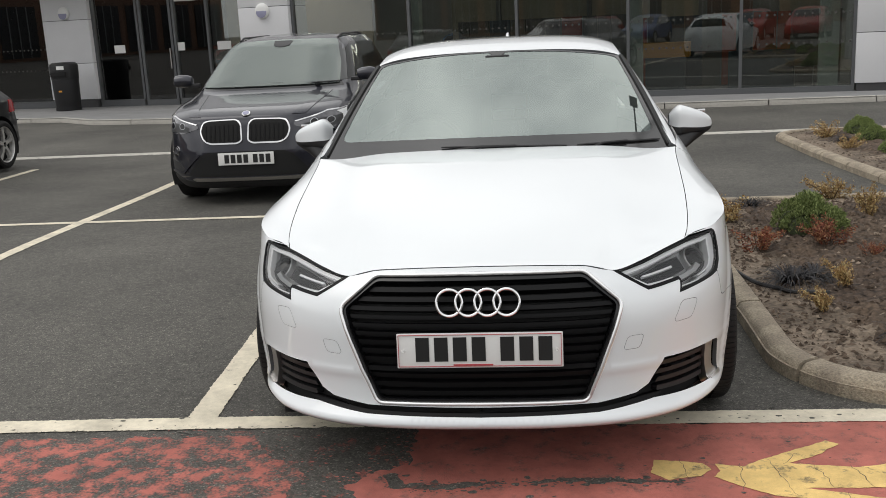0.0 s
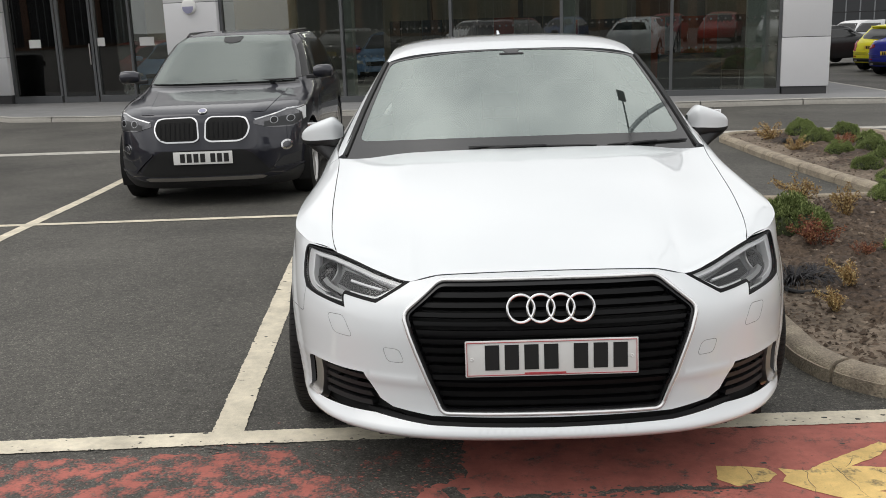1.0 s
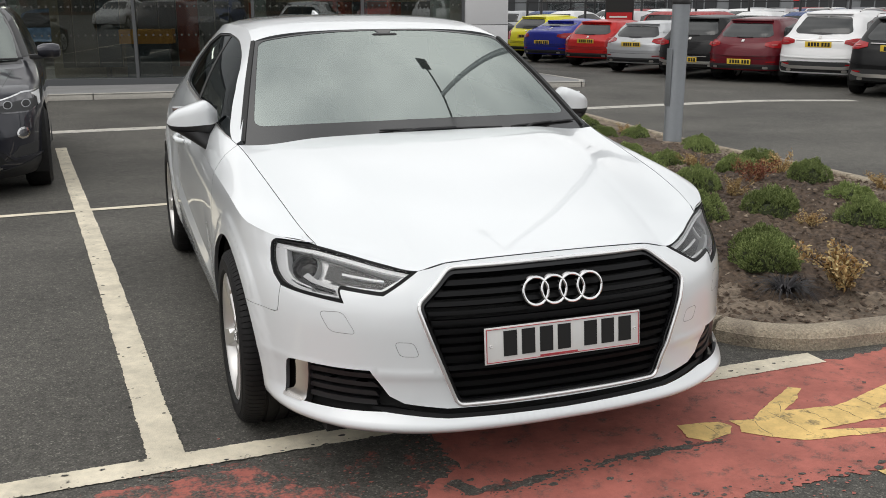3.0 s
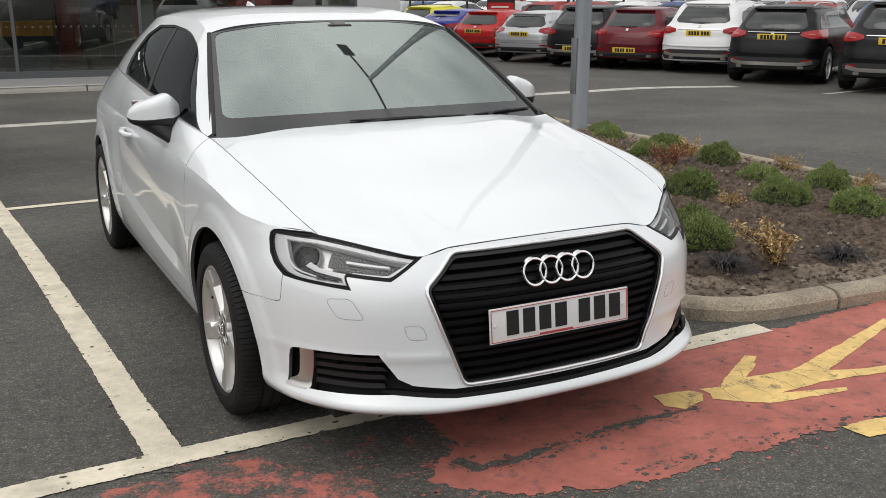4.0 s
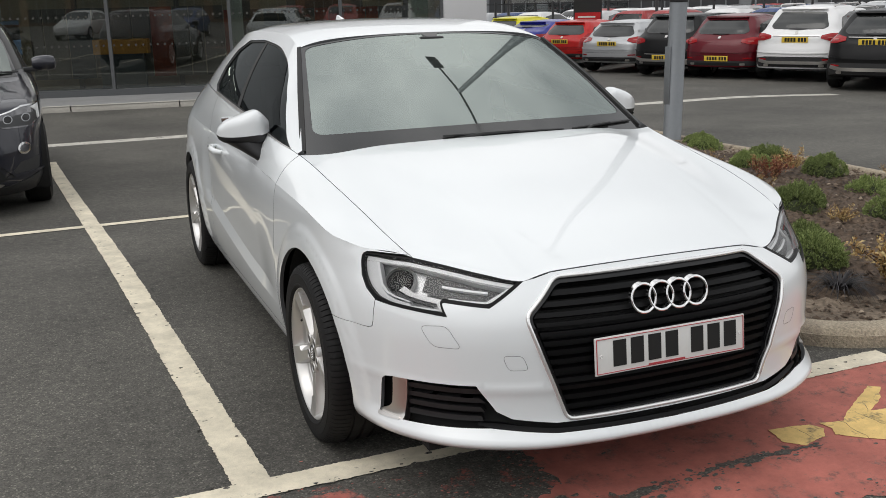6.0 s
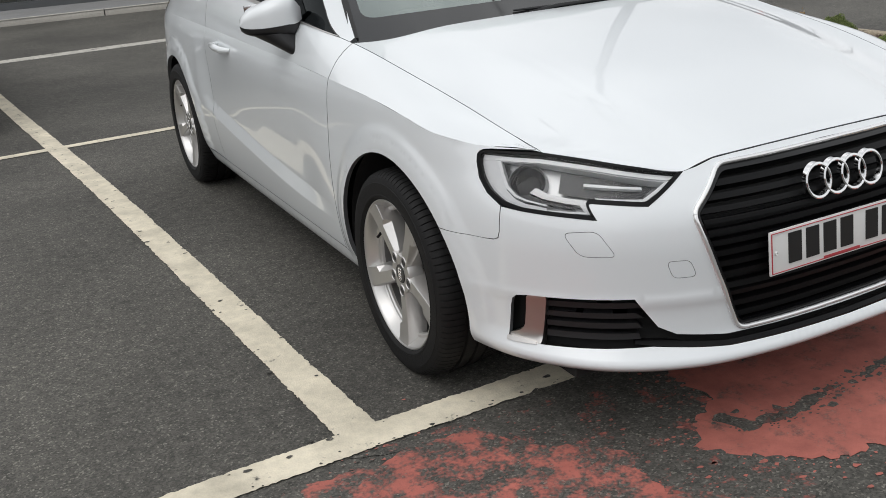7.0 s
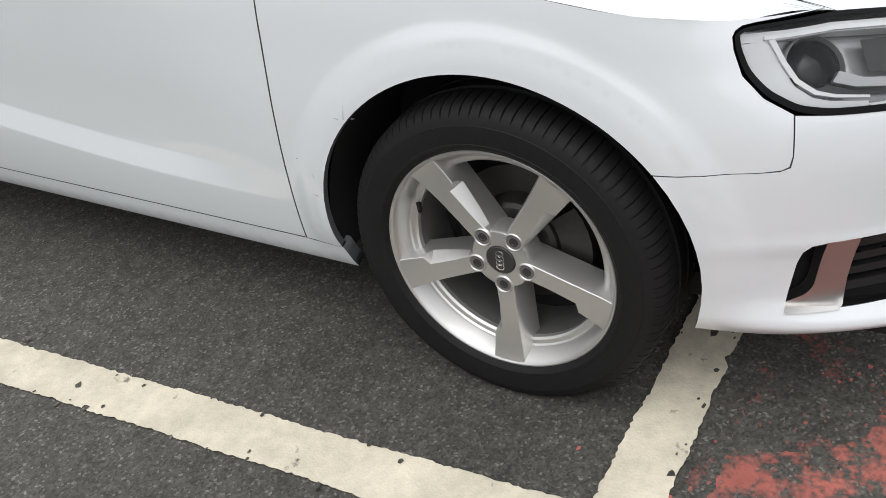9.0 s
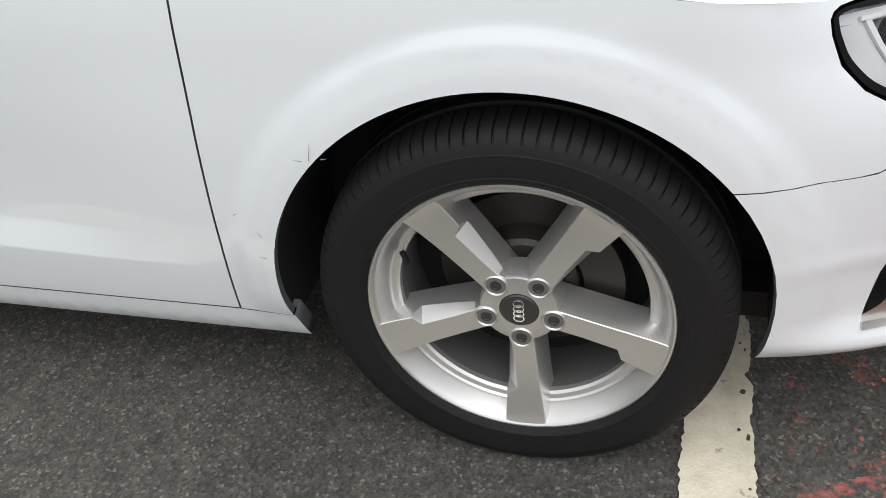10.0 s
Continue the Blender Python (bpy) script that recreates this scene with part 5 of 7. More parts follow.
def kerb_line(loop, name, label, height=.085, width=.12, stone=.9, gap=.010):
    """A kerb of separate worn concrete stones that follow the loop; the loop is the outer foot."""
    base = root(name, (loop[0][0], loop[0][1], ground_z(loop[0][1])), label, "kerb", kind="structure")
    fine = walk_along(loop, .05)
    per = int(stone / .05)
    n = len(fine)
    for k in range(0, n, per):
        ids = [i % n for i in range(k, min(k + per, n) + 1)]
        vs = []
        for j, i in enumerate(ids):
            p, q = fine[i], fine[(i + 1) % n]
            o = fine[(i - 1) % n]
            d = (q - o).normalized()
            side = Vector((-d.y, d.x, 0))
            if j == 0:
                p = p + d * gap
            if j == len(ids) - 1:
                p = p - d * gap
            z = ground_z(p.y)
            w = noise.noise(p * 3.1) * .006
            for a, h in ((0, -.02), (-.002 + w, .055), (.006 + w, height - .030), (.016 + w, height - .012), (.036, height - .002), (.07, height + w * .6), (width - .01, height), (width, height - .012), (width, -.02)):
                vs.append(Vector((p.x, p.y, z + h + (noise.noise(p * 9.0 + Vector((a * 30, h * 30, 0))) * .003 if h > 0 else 0))) - side * a)
        m = 9
        fs = [(i * m + j, i * m + j + 1, (i + 1) * m + j + 1, (i + 1) * m + j) for i in range(len(ids) - 1) for j in range(m - 1)]
        fs += [tuple(range(m))[::-1], tuple((len(ids) - 1) * m + j for j in range(m))]
        fs = [f[::-1] for f in fs]
        link("kerb_stone", vs, fs, KERB, base, sharp=50)
    return base


area = sum(a[0] * b[1] - b[0] * a[1] for a, b in zip(BED, BED[1:] + BED[:1]))
LOOP = BED if area < 0 else BED[::-1]       # clockwise, so that the stones lie inside
kerb_line(LOOP, "kerb", "weathered pale concrete kerb round a planting bed")
bm = bmesh.new()
soil_edge = inset(BED, .11)
grid = dense(soil_edge, .12, .12)
k = len(grid)
pts = [Vector(p) for p in grid]
rim_pts = np.array(grid)


def rim_distance(x, y):
    """How far a place in the bed is from the kerb's inner edge."""
    return float(np.sqrt(np.min((rim_pts[:, 0] - x) ** 2 + (rim_pts[:, 1] - y) ** 2)))


y, j = 3.5, 0
while y < 13.3:
    step = .030 if y < 7.9 else .055
    for i in range(int(3.95 / step)):
        x = 1.1 + (i + (.5 if j % 2 else 0)) * step
        if inside(soil_edge, x, y) and rim_distance(x, y) > .03:
            pts.append(Vector((x, y)))
    y, j = y + step, j + 1
r = delaunay_2d_cdt(pts, [(i, (i + 1) % k) for i in range(k)], [], 1, 1e-6)
bm.free()


def soil_z(x, y):
    d = rim_distance(x, y)
    clod = max(0.0, noise.noise(Vector((x * 15, y * 15, 9)))) * .030 + max(0.0, noise.noise(Vector((x * 29, y * 29, 4)))) * .026
    lump = clod - .010 + noise.noise(Vector((x * 7, y * 7, 0))) * .028 + noise.noise(Vector((x * 19, y * 19, 3))) * .022 + noise.noise(Vector((x * 41, y * 41, 5))) * .020
    return ground_z(y) + .062 + .05 * smooth(0, .8, d) + lump * smooth(0, .45, d)


vs = [Vector((p.x, p.y, soil_z(p.x, p.y))) for p in r[0]]
fs = [tuple(t) if (vs[t[1]] - vs[t[0]]).cross(vs[t[2]] - vs[t[0]]).z > 0 else tuple(t)[::-1] for t in r[2]]
soil = link("soil", vs, fs, [SOIL, DRY_SOIL], sharp=0)
for q in soil.data.polygons:           # a paler, trodden margin along the kerb
    d = rim_distance(q.center.x, q.center.y)
    q.material_index = 1 if d + noise.noise(Vector((q.center.x * 4, q.center.y * 4, 2))) * .24 < .32 else 0
tagged(soil, "dark brown crumbly soil of a planting bed", "soil", kind="structure")
# crumbs, bark and pale stones on the soil
rnd = random.Random(5)
vs, fs = [], []
for _ in range(21000):
    x, y = rnd.uniform(1.2, 4.7), rnd.uniform(3.6, 8.2) if rnd.random() < .85 else rnd.uniform(8, 13)
    if not inside(soil_edge, x, y):
        continue
    z = soil_z(x, y)
    s_ = rnd.choice((.003, .004, .005, .006, .007, .008, .010, .012, .015))
    a = rnd.uniform(0, 6.28)
    n = len(vs)
    ax = Vector((math.cos(a), math.sin(a), rnd.uniform(-.3, .3))) * s_ * rnd.uniform(1, 1.9)
    ay = Vector((-math.sin(a), math.cos(a), rnd.uniform(-.3, .3))) * s_ * rnd.uniform(.5, 1)
    c = Vector((x, y, z + s_ * .2))
    vs += [c - ax, c - ay, c + ax, c + ay, c + Vector((rnd.uniform(-.4, .4) * s_, rnd.uniform(-.4, .4) * s_, s_ * .85))]
    fs += [(n, n + 1, n + 4), (n + 1, n + 2, n + 4), (n + 2, n + 3, n + 4), (n + 3, n, n + 4)]
CRUMB = material("soil_crumbs_and_chips", (.09, .065, .048), .95, grain=.3, scale=4)
nodes = CRUMB.node_tree.nodes
geo = nodes.new("ShaderNodeNewGeometry")
rmp = nodes.new("ShaderNodeValToRGB")
rmp.color_ramp.elements[0].color, rmp.color_ramp.elements[1].color = (.060, .042, .030, 1), (.36, .29, .22, 1)
e = rmp.color_ramp.elements.new(.90)
e.color = (.120, .085, .060, 1)
CRUMB.node_tree.links.new(geo.outputs["Random Per Island"], rmp.inputs["Fac"])
CRUMB.node_tree.links.new(rmp.outputs["Color"], nodes["Principled BSDF"].inputs["Base Color"])
tagged(link("soil_crumbs", vs, fs, CRUMB, smooth_shade=False), "crumbs of soil, bark chips and pale pebbles", "gravel", kind="stuff")


def leaf_material(name, stops, rough=.6):
    m = bpy.data.materials.new(name)
    m.use_nodes = True
    n, l = m.node_tree.nodes, m.node_tree.links
    b = n["Principled BSDF"]
    g = n.new("ShaderNodeNewGeometry")
    rm = n.new("ShaderNodeValToRGB")
    for i, (p, c) in enumerate(stops):
        e_ = rm.color_ramp.elements[i] if i < 2 else rm.color_ramp.elements.new(p)
        e_.position = p
        e_.color = (*c, 1)
    l.new(g.outputs["Random Per Island"], rm.inputs["Fac"])
    inf = n.new("ShaderNodeObjectInfo")
    k_ = n.new("ShaderNodeMapRange")
    k_.inputs["To Min"].default_value, k_.inputs["To Max"].default_value = .8, 1.2
    l.new(inf.outputs["Random"], k_.inputs["Value"])
    sc = n.new("ShaderNodeVectorMath")
    sc.operation = "SCALE"
    l.new(rm.outputs["Color"], sc.inputs[0])
    l.new(k_.outputs[0], sc.inputs["Scale"])
    l.new(sc.outputs[0], b.inputs["Base Color"])
    b.inputs["Roughness"].default_value = rough
    b.inputs["Specular IOR Level"].default_value = .2
    return m


GREEN = leaf_material("green_needles", [(0, (.078, .108, .034)), (1, (.42, .49, .20)), (.5, (.205, .262, .090))], .85)
GOLD = leaf_material("golden_leaves", [(0, (.22, .12, .045)), (1, (.60, .49, .25)), (.5, (.38, .245, .10))])
RED = leaf_material("red_leaves", [(0, (.15, .035, .025)), (1, (.42, .24, .12)), (.55, (.26, .09, .05))])
BLACK_GRASS = leaf_material("black_grass_blades", [(0, (.008, .008, .009)), (1, (.035, .032, .034)), (.5, (.015, .014, .016))], .45)
# mounds' inner body: shade between the sprays, put into a dark colour
INNER = material("painted_inner_shade", (.040, .050, .020), .95, grain=1.2, scale=90, bump=.8, bump_scale=120)
TWIG = material("brown_twigs", (.09, .06, .04), .9, grain=.4, scale=60)


def blade(vs, fs, p, d, w, size, broad=.28):
    """A pointed leaf from p along d."""
    s_ = d.cross(w).normalized() * size * broad
    n = len(vs)
    tip = p + d * size
    mid = p + d * size * .5
    up = s_.cross(d).normalized() * size * .08
    vs += [p, mid - s_ + up, tip, mid + s_ + up]
    fs.append((n, n + 1, n + 2, n + 3))


def rand_dir(rnd):
    v = Vector((rnd.gauss(0, 1), rnd.gauss(0, 1), rnd.gauss(0, 1)))
    return v.normalized()


def mound_mesh(seed, sprays=1500):
    """A low cushion of many short feathery sprays over an inner body coloured dark as shade: returns the body and the
    sprays.
    """
    rnd = random.Random(seed)
    cv, cf, vs, fs = [], [], [], []
    lobes = [(math.cos(a + seed) * .10, math.sin(a + seed) * .10, rnd.uniform(.080, .105), rnd.uniform(.090, .130)) for a in [6.283 * i / 7 + rnd.uniform(-.3, .3) for i in range(7)]] + [(0, 0, .12, .160)]
    lobes += [(math.cos(a) * .155 * q, math.sin(a) * .155 * q, rnd.uniform(.040, .065), rnd.uniform(.09, .17) * (1.25 - .5 * q)) for a, q in [(rnd.uniform(0, 6.283), rnd.uniform(.25, 1)) for _ in range(9)]]
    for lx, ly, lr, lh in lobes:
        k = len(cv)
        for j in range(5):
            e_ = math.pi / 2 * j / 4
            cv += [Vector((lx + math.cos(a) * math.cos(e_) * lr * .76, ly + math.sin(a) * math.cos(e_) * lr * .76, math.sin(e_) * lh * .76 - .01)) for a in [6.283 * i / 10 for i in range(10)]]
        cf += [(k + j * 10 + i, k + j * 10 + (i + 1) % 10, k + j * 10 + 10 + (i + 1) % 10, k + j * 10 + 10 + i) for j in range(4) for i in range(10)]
    done = 0
    while done < sprays:
        lx, ly, lr, lh = rnd.choice(lobes)
        a, e_ = rnd.uniform(0, 6.283), math.asin(rnd.uniform(.0, 1))
        nrm = Vector((math.cos(a) * math.cos(e_), math.sin(a) * math.cos(e_), math.sin(e_)))
        reach = rnd.uniform(.84, 1.04)
        p = Vector((lx + nrm.x * lr * reach, ly + nrm.y * lr * reach, nrm.z * lh * reach))
        if any(((p.x - ox) / r_) ** 2 + ((p.y - oy) / r_) ** 2 + (p.z / h_) ** 2 < .60 for ox, oy, r_, h_ in lobes):
            continue
        done += 1
        ax = (nrm + Vector((0, 0, .55)) + rand_dir(rnd) * .30).normalized()
        for k_ in range(9):                       # needles along a short stalk
            d = (ax + rand_dir(rnd) * .62).normalized()
            blade(vs, fs, p + ax * .0022 * k_ + rand_dir(rnd) * .003, d, rand_dir(rnd), rnd.uniform(.010, .018), .17)
    return cv, cf, vs, fs


def shrub_mesh(seed, leaves=1210, height=.145, spread=.15):
    """Thin forked twigs with small leaves: returns the twigs and the leaves."""
    rnd = random.Random(seed)
    tv, tf, lv, lf = [], [], [], []
    for _ in range(11):
        a = rnd.uniform(0, 6.283)
        tip = Vector((math.cos(a), math.sin(a), 0)) * spread * rnd.uniform(.3, 1.25) + Vector((0, 0, height * rnd.uniform(.6, 1.15)))
        mid = tip * .5 + rand_dir(rnd) * .03
        path = [Vector((0, 0, -.02)), mid, tip]
        v, f = tube(path, [.004, .003, .0015], 4)
        n = len(tv)
        tv += v
        tf += [tuple(i + n for i in q) for q in f]
        for _ in range(leaves // 11):
            t = rnd.uniform(.25, 1.05)
            p = path[0].lerp(path[1], t * 2) if t < .5 else path[1].lerp(path[2], t * 2 - 1)
            d = (rand_dir(rnd) + Vector((0, 0, .4))).normalized()
            blade(lv, lf, p + rand_dir(rnd) * .020, d, rand_dir(rnd), rnd.uniform(.010, .023), .24)
    return tv, tf, lv, lf


def grass_mesh(seed, blades=130):
    rnd = random.Random(seed)
    vs, fs = [], []
    for _ in range(blades):
        a = rnd.uniform(0, 6.283)
        o = Vector((math.cos(a), math.sin(a), 0))
        p = o * rnd.uniform(0, .05)
        reach, h = rnd.uniform(.10, .22), rnd.uniform(.05, .13)
        side = Vector((-o.y, o.x, 0)) * .004
        n = len(vs)
        for i in range(5):
            t = i / 4
            q = p + o * reach * t + Vector((0, 0, h * (1.9 * t - 1.75 * t * t)))
            w = side * (1 - t * .8)
            vs += [q - w, q + w]
        fs += [(n + 2 * i, n + 2 * i + 1, n + 2 * i + 3, n + 2 * i + 2) for i in range(4)]
    return vs, fs


def plant_kinds():
    out = {"green": [], "gold": [], "red": [], "black": []}
    for s_ in range(4):
        cv, cf, lv, lf = mound_mesh(20 + s_)
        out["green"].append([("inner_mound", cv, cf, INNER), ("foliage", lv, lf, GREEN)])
    for key, mat in (("gold", GOLD), ("red", RED)):
        for s_ in range(3):
            tv, tf, lv, lf = shrub_mesh(40 + s_ + (7 if key == "red" else 0))
            out[key].append([("stem", tv, tf, TWIG), ("foliage", lv, lf, mat)])
    for s_ in range(2):
        out["black"].append([("tuft", *grass_mesh(60 + s_), BLACK_GRASS)])
    return out


PLANT_NAMES = {"green": ("low_shrub", "dense green feathery shrub growing in bare soil", "shrub"), "gold": ("small_shrub", "sparse golden-leaved shrub in bare soil", "shrub"),
               "red": ("small_shrub", "sparse shrub with red and bronze leaves", "shrub"), "black": ("grass_clump", "clump of black arching grass on soil", "grass")}
kinds = plant_kinds()
meshes = {}
for key, variants in kinds.items():
    for i, parts in enumerate(variants):
        for name, v, f, mat in parts:
            me = bpy.data.meshes.new(name)
            me.from_pydata([tuple(p) for p in v], [], f)
            me.materials.append(mat)
            meshes.setdefault((key, i), []).append((name, me))


def plant(key, x, y, size=1.0):
    i = rnd.randrange(len(kinds[key]))
    name, label, cat = PLANT_NAMES[key]
    z = soil_z(x, y) - .01
    ob = root(name, (x, y, z), label, cat, group=cat + "s in the bed", rz=rnd.uniform(0, 360))
    k_ = .95 if key == "green" else 1.05
    ob.scale = (k_ * size * rnd.uniform(.9, 1.1), k_ * size * rnd.uniform(.9, 1.1), k_ * size * rnd.uniform(.9, 1.08))
    for n_, me in meshes[(key, i)]:
        c = new(n_, me)
        c.parent = ob
    return ob


for x, y, s_ in ((2.86, 5.6, 1.05), (3.18, 5.1, 1.0), (1.97, 4.5, 1.0), (2.12, 4.72, .9), (3.92, 6.48, .95), (3.70, 5.80, .9), (3.89, 5.34, .95), (3.38, 4.64, 1.0), (3.70, 7.08, .9), (2.34, 5.63, .95), (2.84, 6.42, 1.0),
                 (2.98, 7.35, .9), (3.50, 8.50, .85), (3.52, 7.85, .95), (4.25, 8.41, .9), (4.30, 9.70, .9), (3.95, 9.79, .9), (4.18, 10.6, .9), (3.80, 10.53, .9), (4.26, 7.55, .9), (4.62, 9.0, .8), (1.86, 6.26, 1.25), (4.01, 12.3, 1.1), (3.90, 11.5, 1.0),
                 (4.4, 11.3, .9), (3.6, 9.3, .8), (4.5, 12.2, .9)):
    plant("green", x, y, s_)
for x, y, s_ in ((2.12, 4.06, 1.45), (2.80, 5.15, .6), (4.0, 6.93, .95), (4.28, 6.10, .8), (4.05, 5.17, .85), (2.92, 6.09, .75), (3.64, 7.60, .9), (1.45, 6.79, 1.1), (2.33, 6.62, 1.0), (2.37, 7.62, 1.1), (1.51, 4.60, .7), (1.70, 4.90, .7), (3.55, 12.1, 1.2), (4.4, 10.1, .8), (3.5, 11.0, .9)):
    plant("gold", x, y, s_)
for x, y, s_ in ((3.48, 6.56, 1.0), (1.46, 5.85, .95), (1.87, 5.86, .95), (2.02, 5.52, .5), (4.0, 11.0, .9)):
    plant("red", x, y, s_)
for x, y, s_ in ((1.77, 4.10, 1.0), (2.50, 4.0, 1.0), (1.48, 5.12, 1.1), (1.62, 5.2, .9), (1.7, 7.3, .9), (3.6, 11.6, .9)):
    plant("black", x, y, s_)
# a black hose that lies across the soil
HOSE = material("black_rubber_hose", (.015, .015, .016), .6, grain=.2, scale=40)
hose_path = spline([(0, 1.28, 6.2), (1, 1.22, 5.7), (2, 1.28, 5.2), (3, 1.42, 4.95), (4, 1.60, 4.86)])
vs, fs = tube([(*hose_path(t), soil_z(*hose_path(t)) + .010) for t in [i * 4 / 30 for i in range(31)]], .011, 7)
tagged(link("hose", vs, fs, HOSE), "black irrigation hose lying on the soil", "hose")

# lamp post in the bed
POST = material("galvanised_grey_steel", (.23, .245, .26), .45, .5, grain=.15, scale=30, vary=.3)
px, py = 4.585, 9.42
LEAN = (.0097, -.0111)     # it stands a little out of plumb
post = root("lamp_post", (px, py, ground_z(py)), "tall grey galvanised steel lamp post standing in the bed", "lamp post")
vs, fs = lathe([(-.05, .112), (.0, .112), (.03, .098), (1.52, .090), (1.54, .086), (1.60, .082), (11.5, .074), (11.6, .0)], 24, "z", (px, py, ground_z(py)))
vs = [Vector((v.x + LEAN[0] * v.z, v.y + LEAN[1] * v.z, v.z)) for v in vs]
link("shaft", vs, fs, POST, post)
vs, fs = lathe([(1.50, .094), (1.51, .096), (1.535, .096), (1.545, .092)], 24, "z", (px + LEAN[0] * 1.5, py + LEAN[1] * 1.5, ground_z(py)))
link("band", vs, fs, BLACK_PLASTIC, post)
part("service_door", box(px - .0920, px - .082, py - .05, py + .05, .35, .95, .006), POST, post)
tx, ty = px + LEAN[0] * 11.5, py + LEAN[1] * 11.5
vs, fs = tube([(tx - .10, ty + 1.40, 11.55), (tx, ty, 11.45), (tx + .10, ty - 2.6, 11.55)], [.036, .042, .036], 10)
link("arm", vs, fs, POST, post)
part("lamp_head", box(-.17, .17, -.32, .32, -.05, .05, .03, pose(tx - .12, ty + 1.66, 11.56, 0, 0, 5)), POST, post)
part("lamp_head", box(-.17, .17, -.32, .32, -.05, .05, .03, pose(tx + .11, ty - 2.90, 11.56, 0, 0, 4)), POST, post)

# ---- showroom building ----
CLAD = material("white_cladding_panel", (.62, .62, .63), .45, grain=.04, scale=30, vary=.08)
FRAME_GREY = material("grey_aluminium_frame", (.13, .135, .14), .4, .5, grain=.1, scale=40)
PLINTH = material("dark_plinth", (.05, .05, .052), .7, grain=.3, scale=30)
SHOP_GLASS = glass("shop_glass", (.72, .76, .74), clear=.98, base=(.05, .06, .056), ior=1.95)
COLUMN = material("pale_column", (.50, .54, .50), .6, grain=.1, scale=10)
PALE_CEILING = material("pale_ceiling", (.72, .72, .70), .9, grain=.05, scale=5)
DARK_WALL = material("dark_interior_wall", (.17, .155, .14), .8, grain=.2, scale=6, vary=.3)
RUST = material("rust_red_panel", (.36, .085, .045), .7, grain=.15, scale=12)
SLATE = material("slate_panel", (.085, .10, .115), .7, grain=.15, scale=12)
TAN = material("tan_panel", (.40, .34, .25), .7, grain=.15, scale=8)
TIMBER = material("brown_timber_panel", (.16, .085, .045), .6, grain=.3, scale=12)
AMBER = material("amber_desk", (.62, .28, .03), .5, grain=.1, scale=20)
FLOOR_IN = material("grey_floor_tiles", (.36, .36, .36), .35, grain=.2, scale=20)
DOT = material("etched_dot", (.075, .072, .066), .6, grain=.05, scale=50)
BX, BY = 6.83, 18.97
BZ = ground_z(BY) + .10
BM = pose(BX, BY, BZ, 0, 0, -11.95)
building = root("showroom", (BX, BY, BZ), "modern glass-fronted car showroom with white cladding panels", "building", rz=-11.95)


def bb(name, x0, x1, y0, y1, z0, z1, mat, parent=None, bevel=0.0, label=""):
    return part(name, box(x0, x1, y0, y1, z0, z1, bevel, BM), mat, parent or building, label)


# clad corner piers with recessed panel joints and a dark plinth
def pier(x0, x1, y0, y1, lamp=0.0):
    base = bb("plinth", x0 + .03, x1 - .03, y0 + .03, y1 - .03, -.12, .14, PLINTH)
    z = .14
    for h in (.93, 1.1, 1.1, 1.1, 1.2):
        bb("cladding_panel", x0, x1, y0, y1, z + .006, z + h - .006, CLAD, base, .006)
        bb("panel_joint", x0 + .02, x1 - .02, y0 + .02, y1 - .02, z + h - .02, z + h + .02, PLINTH, base)
        z += h
    if lamp:
        c = ((x0 + x1) / 2, y0, lamp)
        vs, fs = lathe([(.0, .165), (.05, .165), (.075, .14), (.085, .08), (.088, 0)], 32, "y")
        body = link("wall_lamp", [BM @ Vector((v.x + c[0], c[1] - v.y, v.z + c[2])) for v in vs], fs, WHITE_PLASTIC, base, "round white bulkhead wall lamp")
        vs, fs = lathe([(.079, .128), (.092, .066), (.094, 0)], 24, "y")
        vs = [Vector((v.x, v.y, v.z)) for v in vs]
        link("lamp_lens", [BM @ Vector((v.x + c[0], c[1] - v.y - .004, min(v.z, .02) + c[2] - .02)) for v in vs], fs, SLATE_BLUE, body)


SLATE_BLUE = material("blue_grey_lens", (.30, .30, .42), .3, grain=.1, scale=20)
pier(-.87, 0, 0, .9)
pier(-13.68, -12.45, -.02, .9, 2.08)
RECESS = 1.7
pier(-20.38, -18.96, RECESS - .02, RECESS + .9, 2.34)


def glazing(x0, x1, y, posts, top=3.2, dots=True, sill=.10):
    g = root("window", tuple(BM @ Vector(((x0 + x1) / 2, y, 0))), "tall dark shop window in grey metal frames", "window", rz=-11.95)
    g["kind"] = "structure"
    bb("window_sill", x0, x1, y - .04, y + .14, -.12, sill, FRAME_GREY, g)
    bb("window_head", x0, x1, y - .02, y + .12, top, top + .12, FRAME_GREY, g)
    for a, b in zip(posts, posts[1:]):
        p = bb("pane", a + .02, b - .02, y + .045, y + .055, sill, top, SHOP_GLASS, g)
        p.visible_shadow = False
        if dots:
            vs, fs = [], []
            for zc in (.92, 1.46):
                n_ = int((b - a) / .135)
                for i in range(n_):
                    xc = a + .07 + i * .135
                    q = len(vs)
                    vs += [BM @ Vector((xc + dx * .017, y + .042, zc + dz * .017)) for dx, dz in ((-1, -1), (1, -1), (1, 1), (-1, 1))]
                    fs.append((q, q + 1, q + 2, q + 3))
            o = link("dot_rows", vs, fs, DOT, g, smooth_shade=False)
            o["kind"] = "stuff"
    for x in posts:
        bb("mullion", x - .03, x + .03, y - .02, y + .10, sill, top, FRAME_GREY, g)
    return g


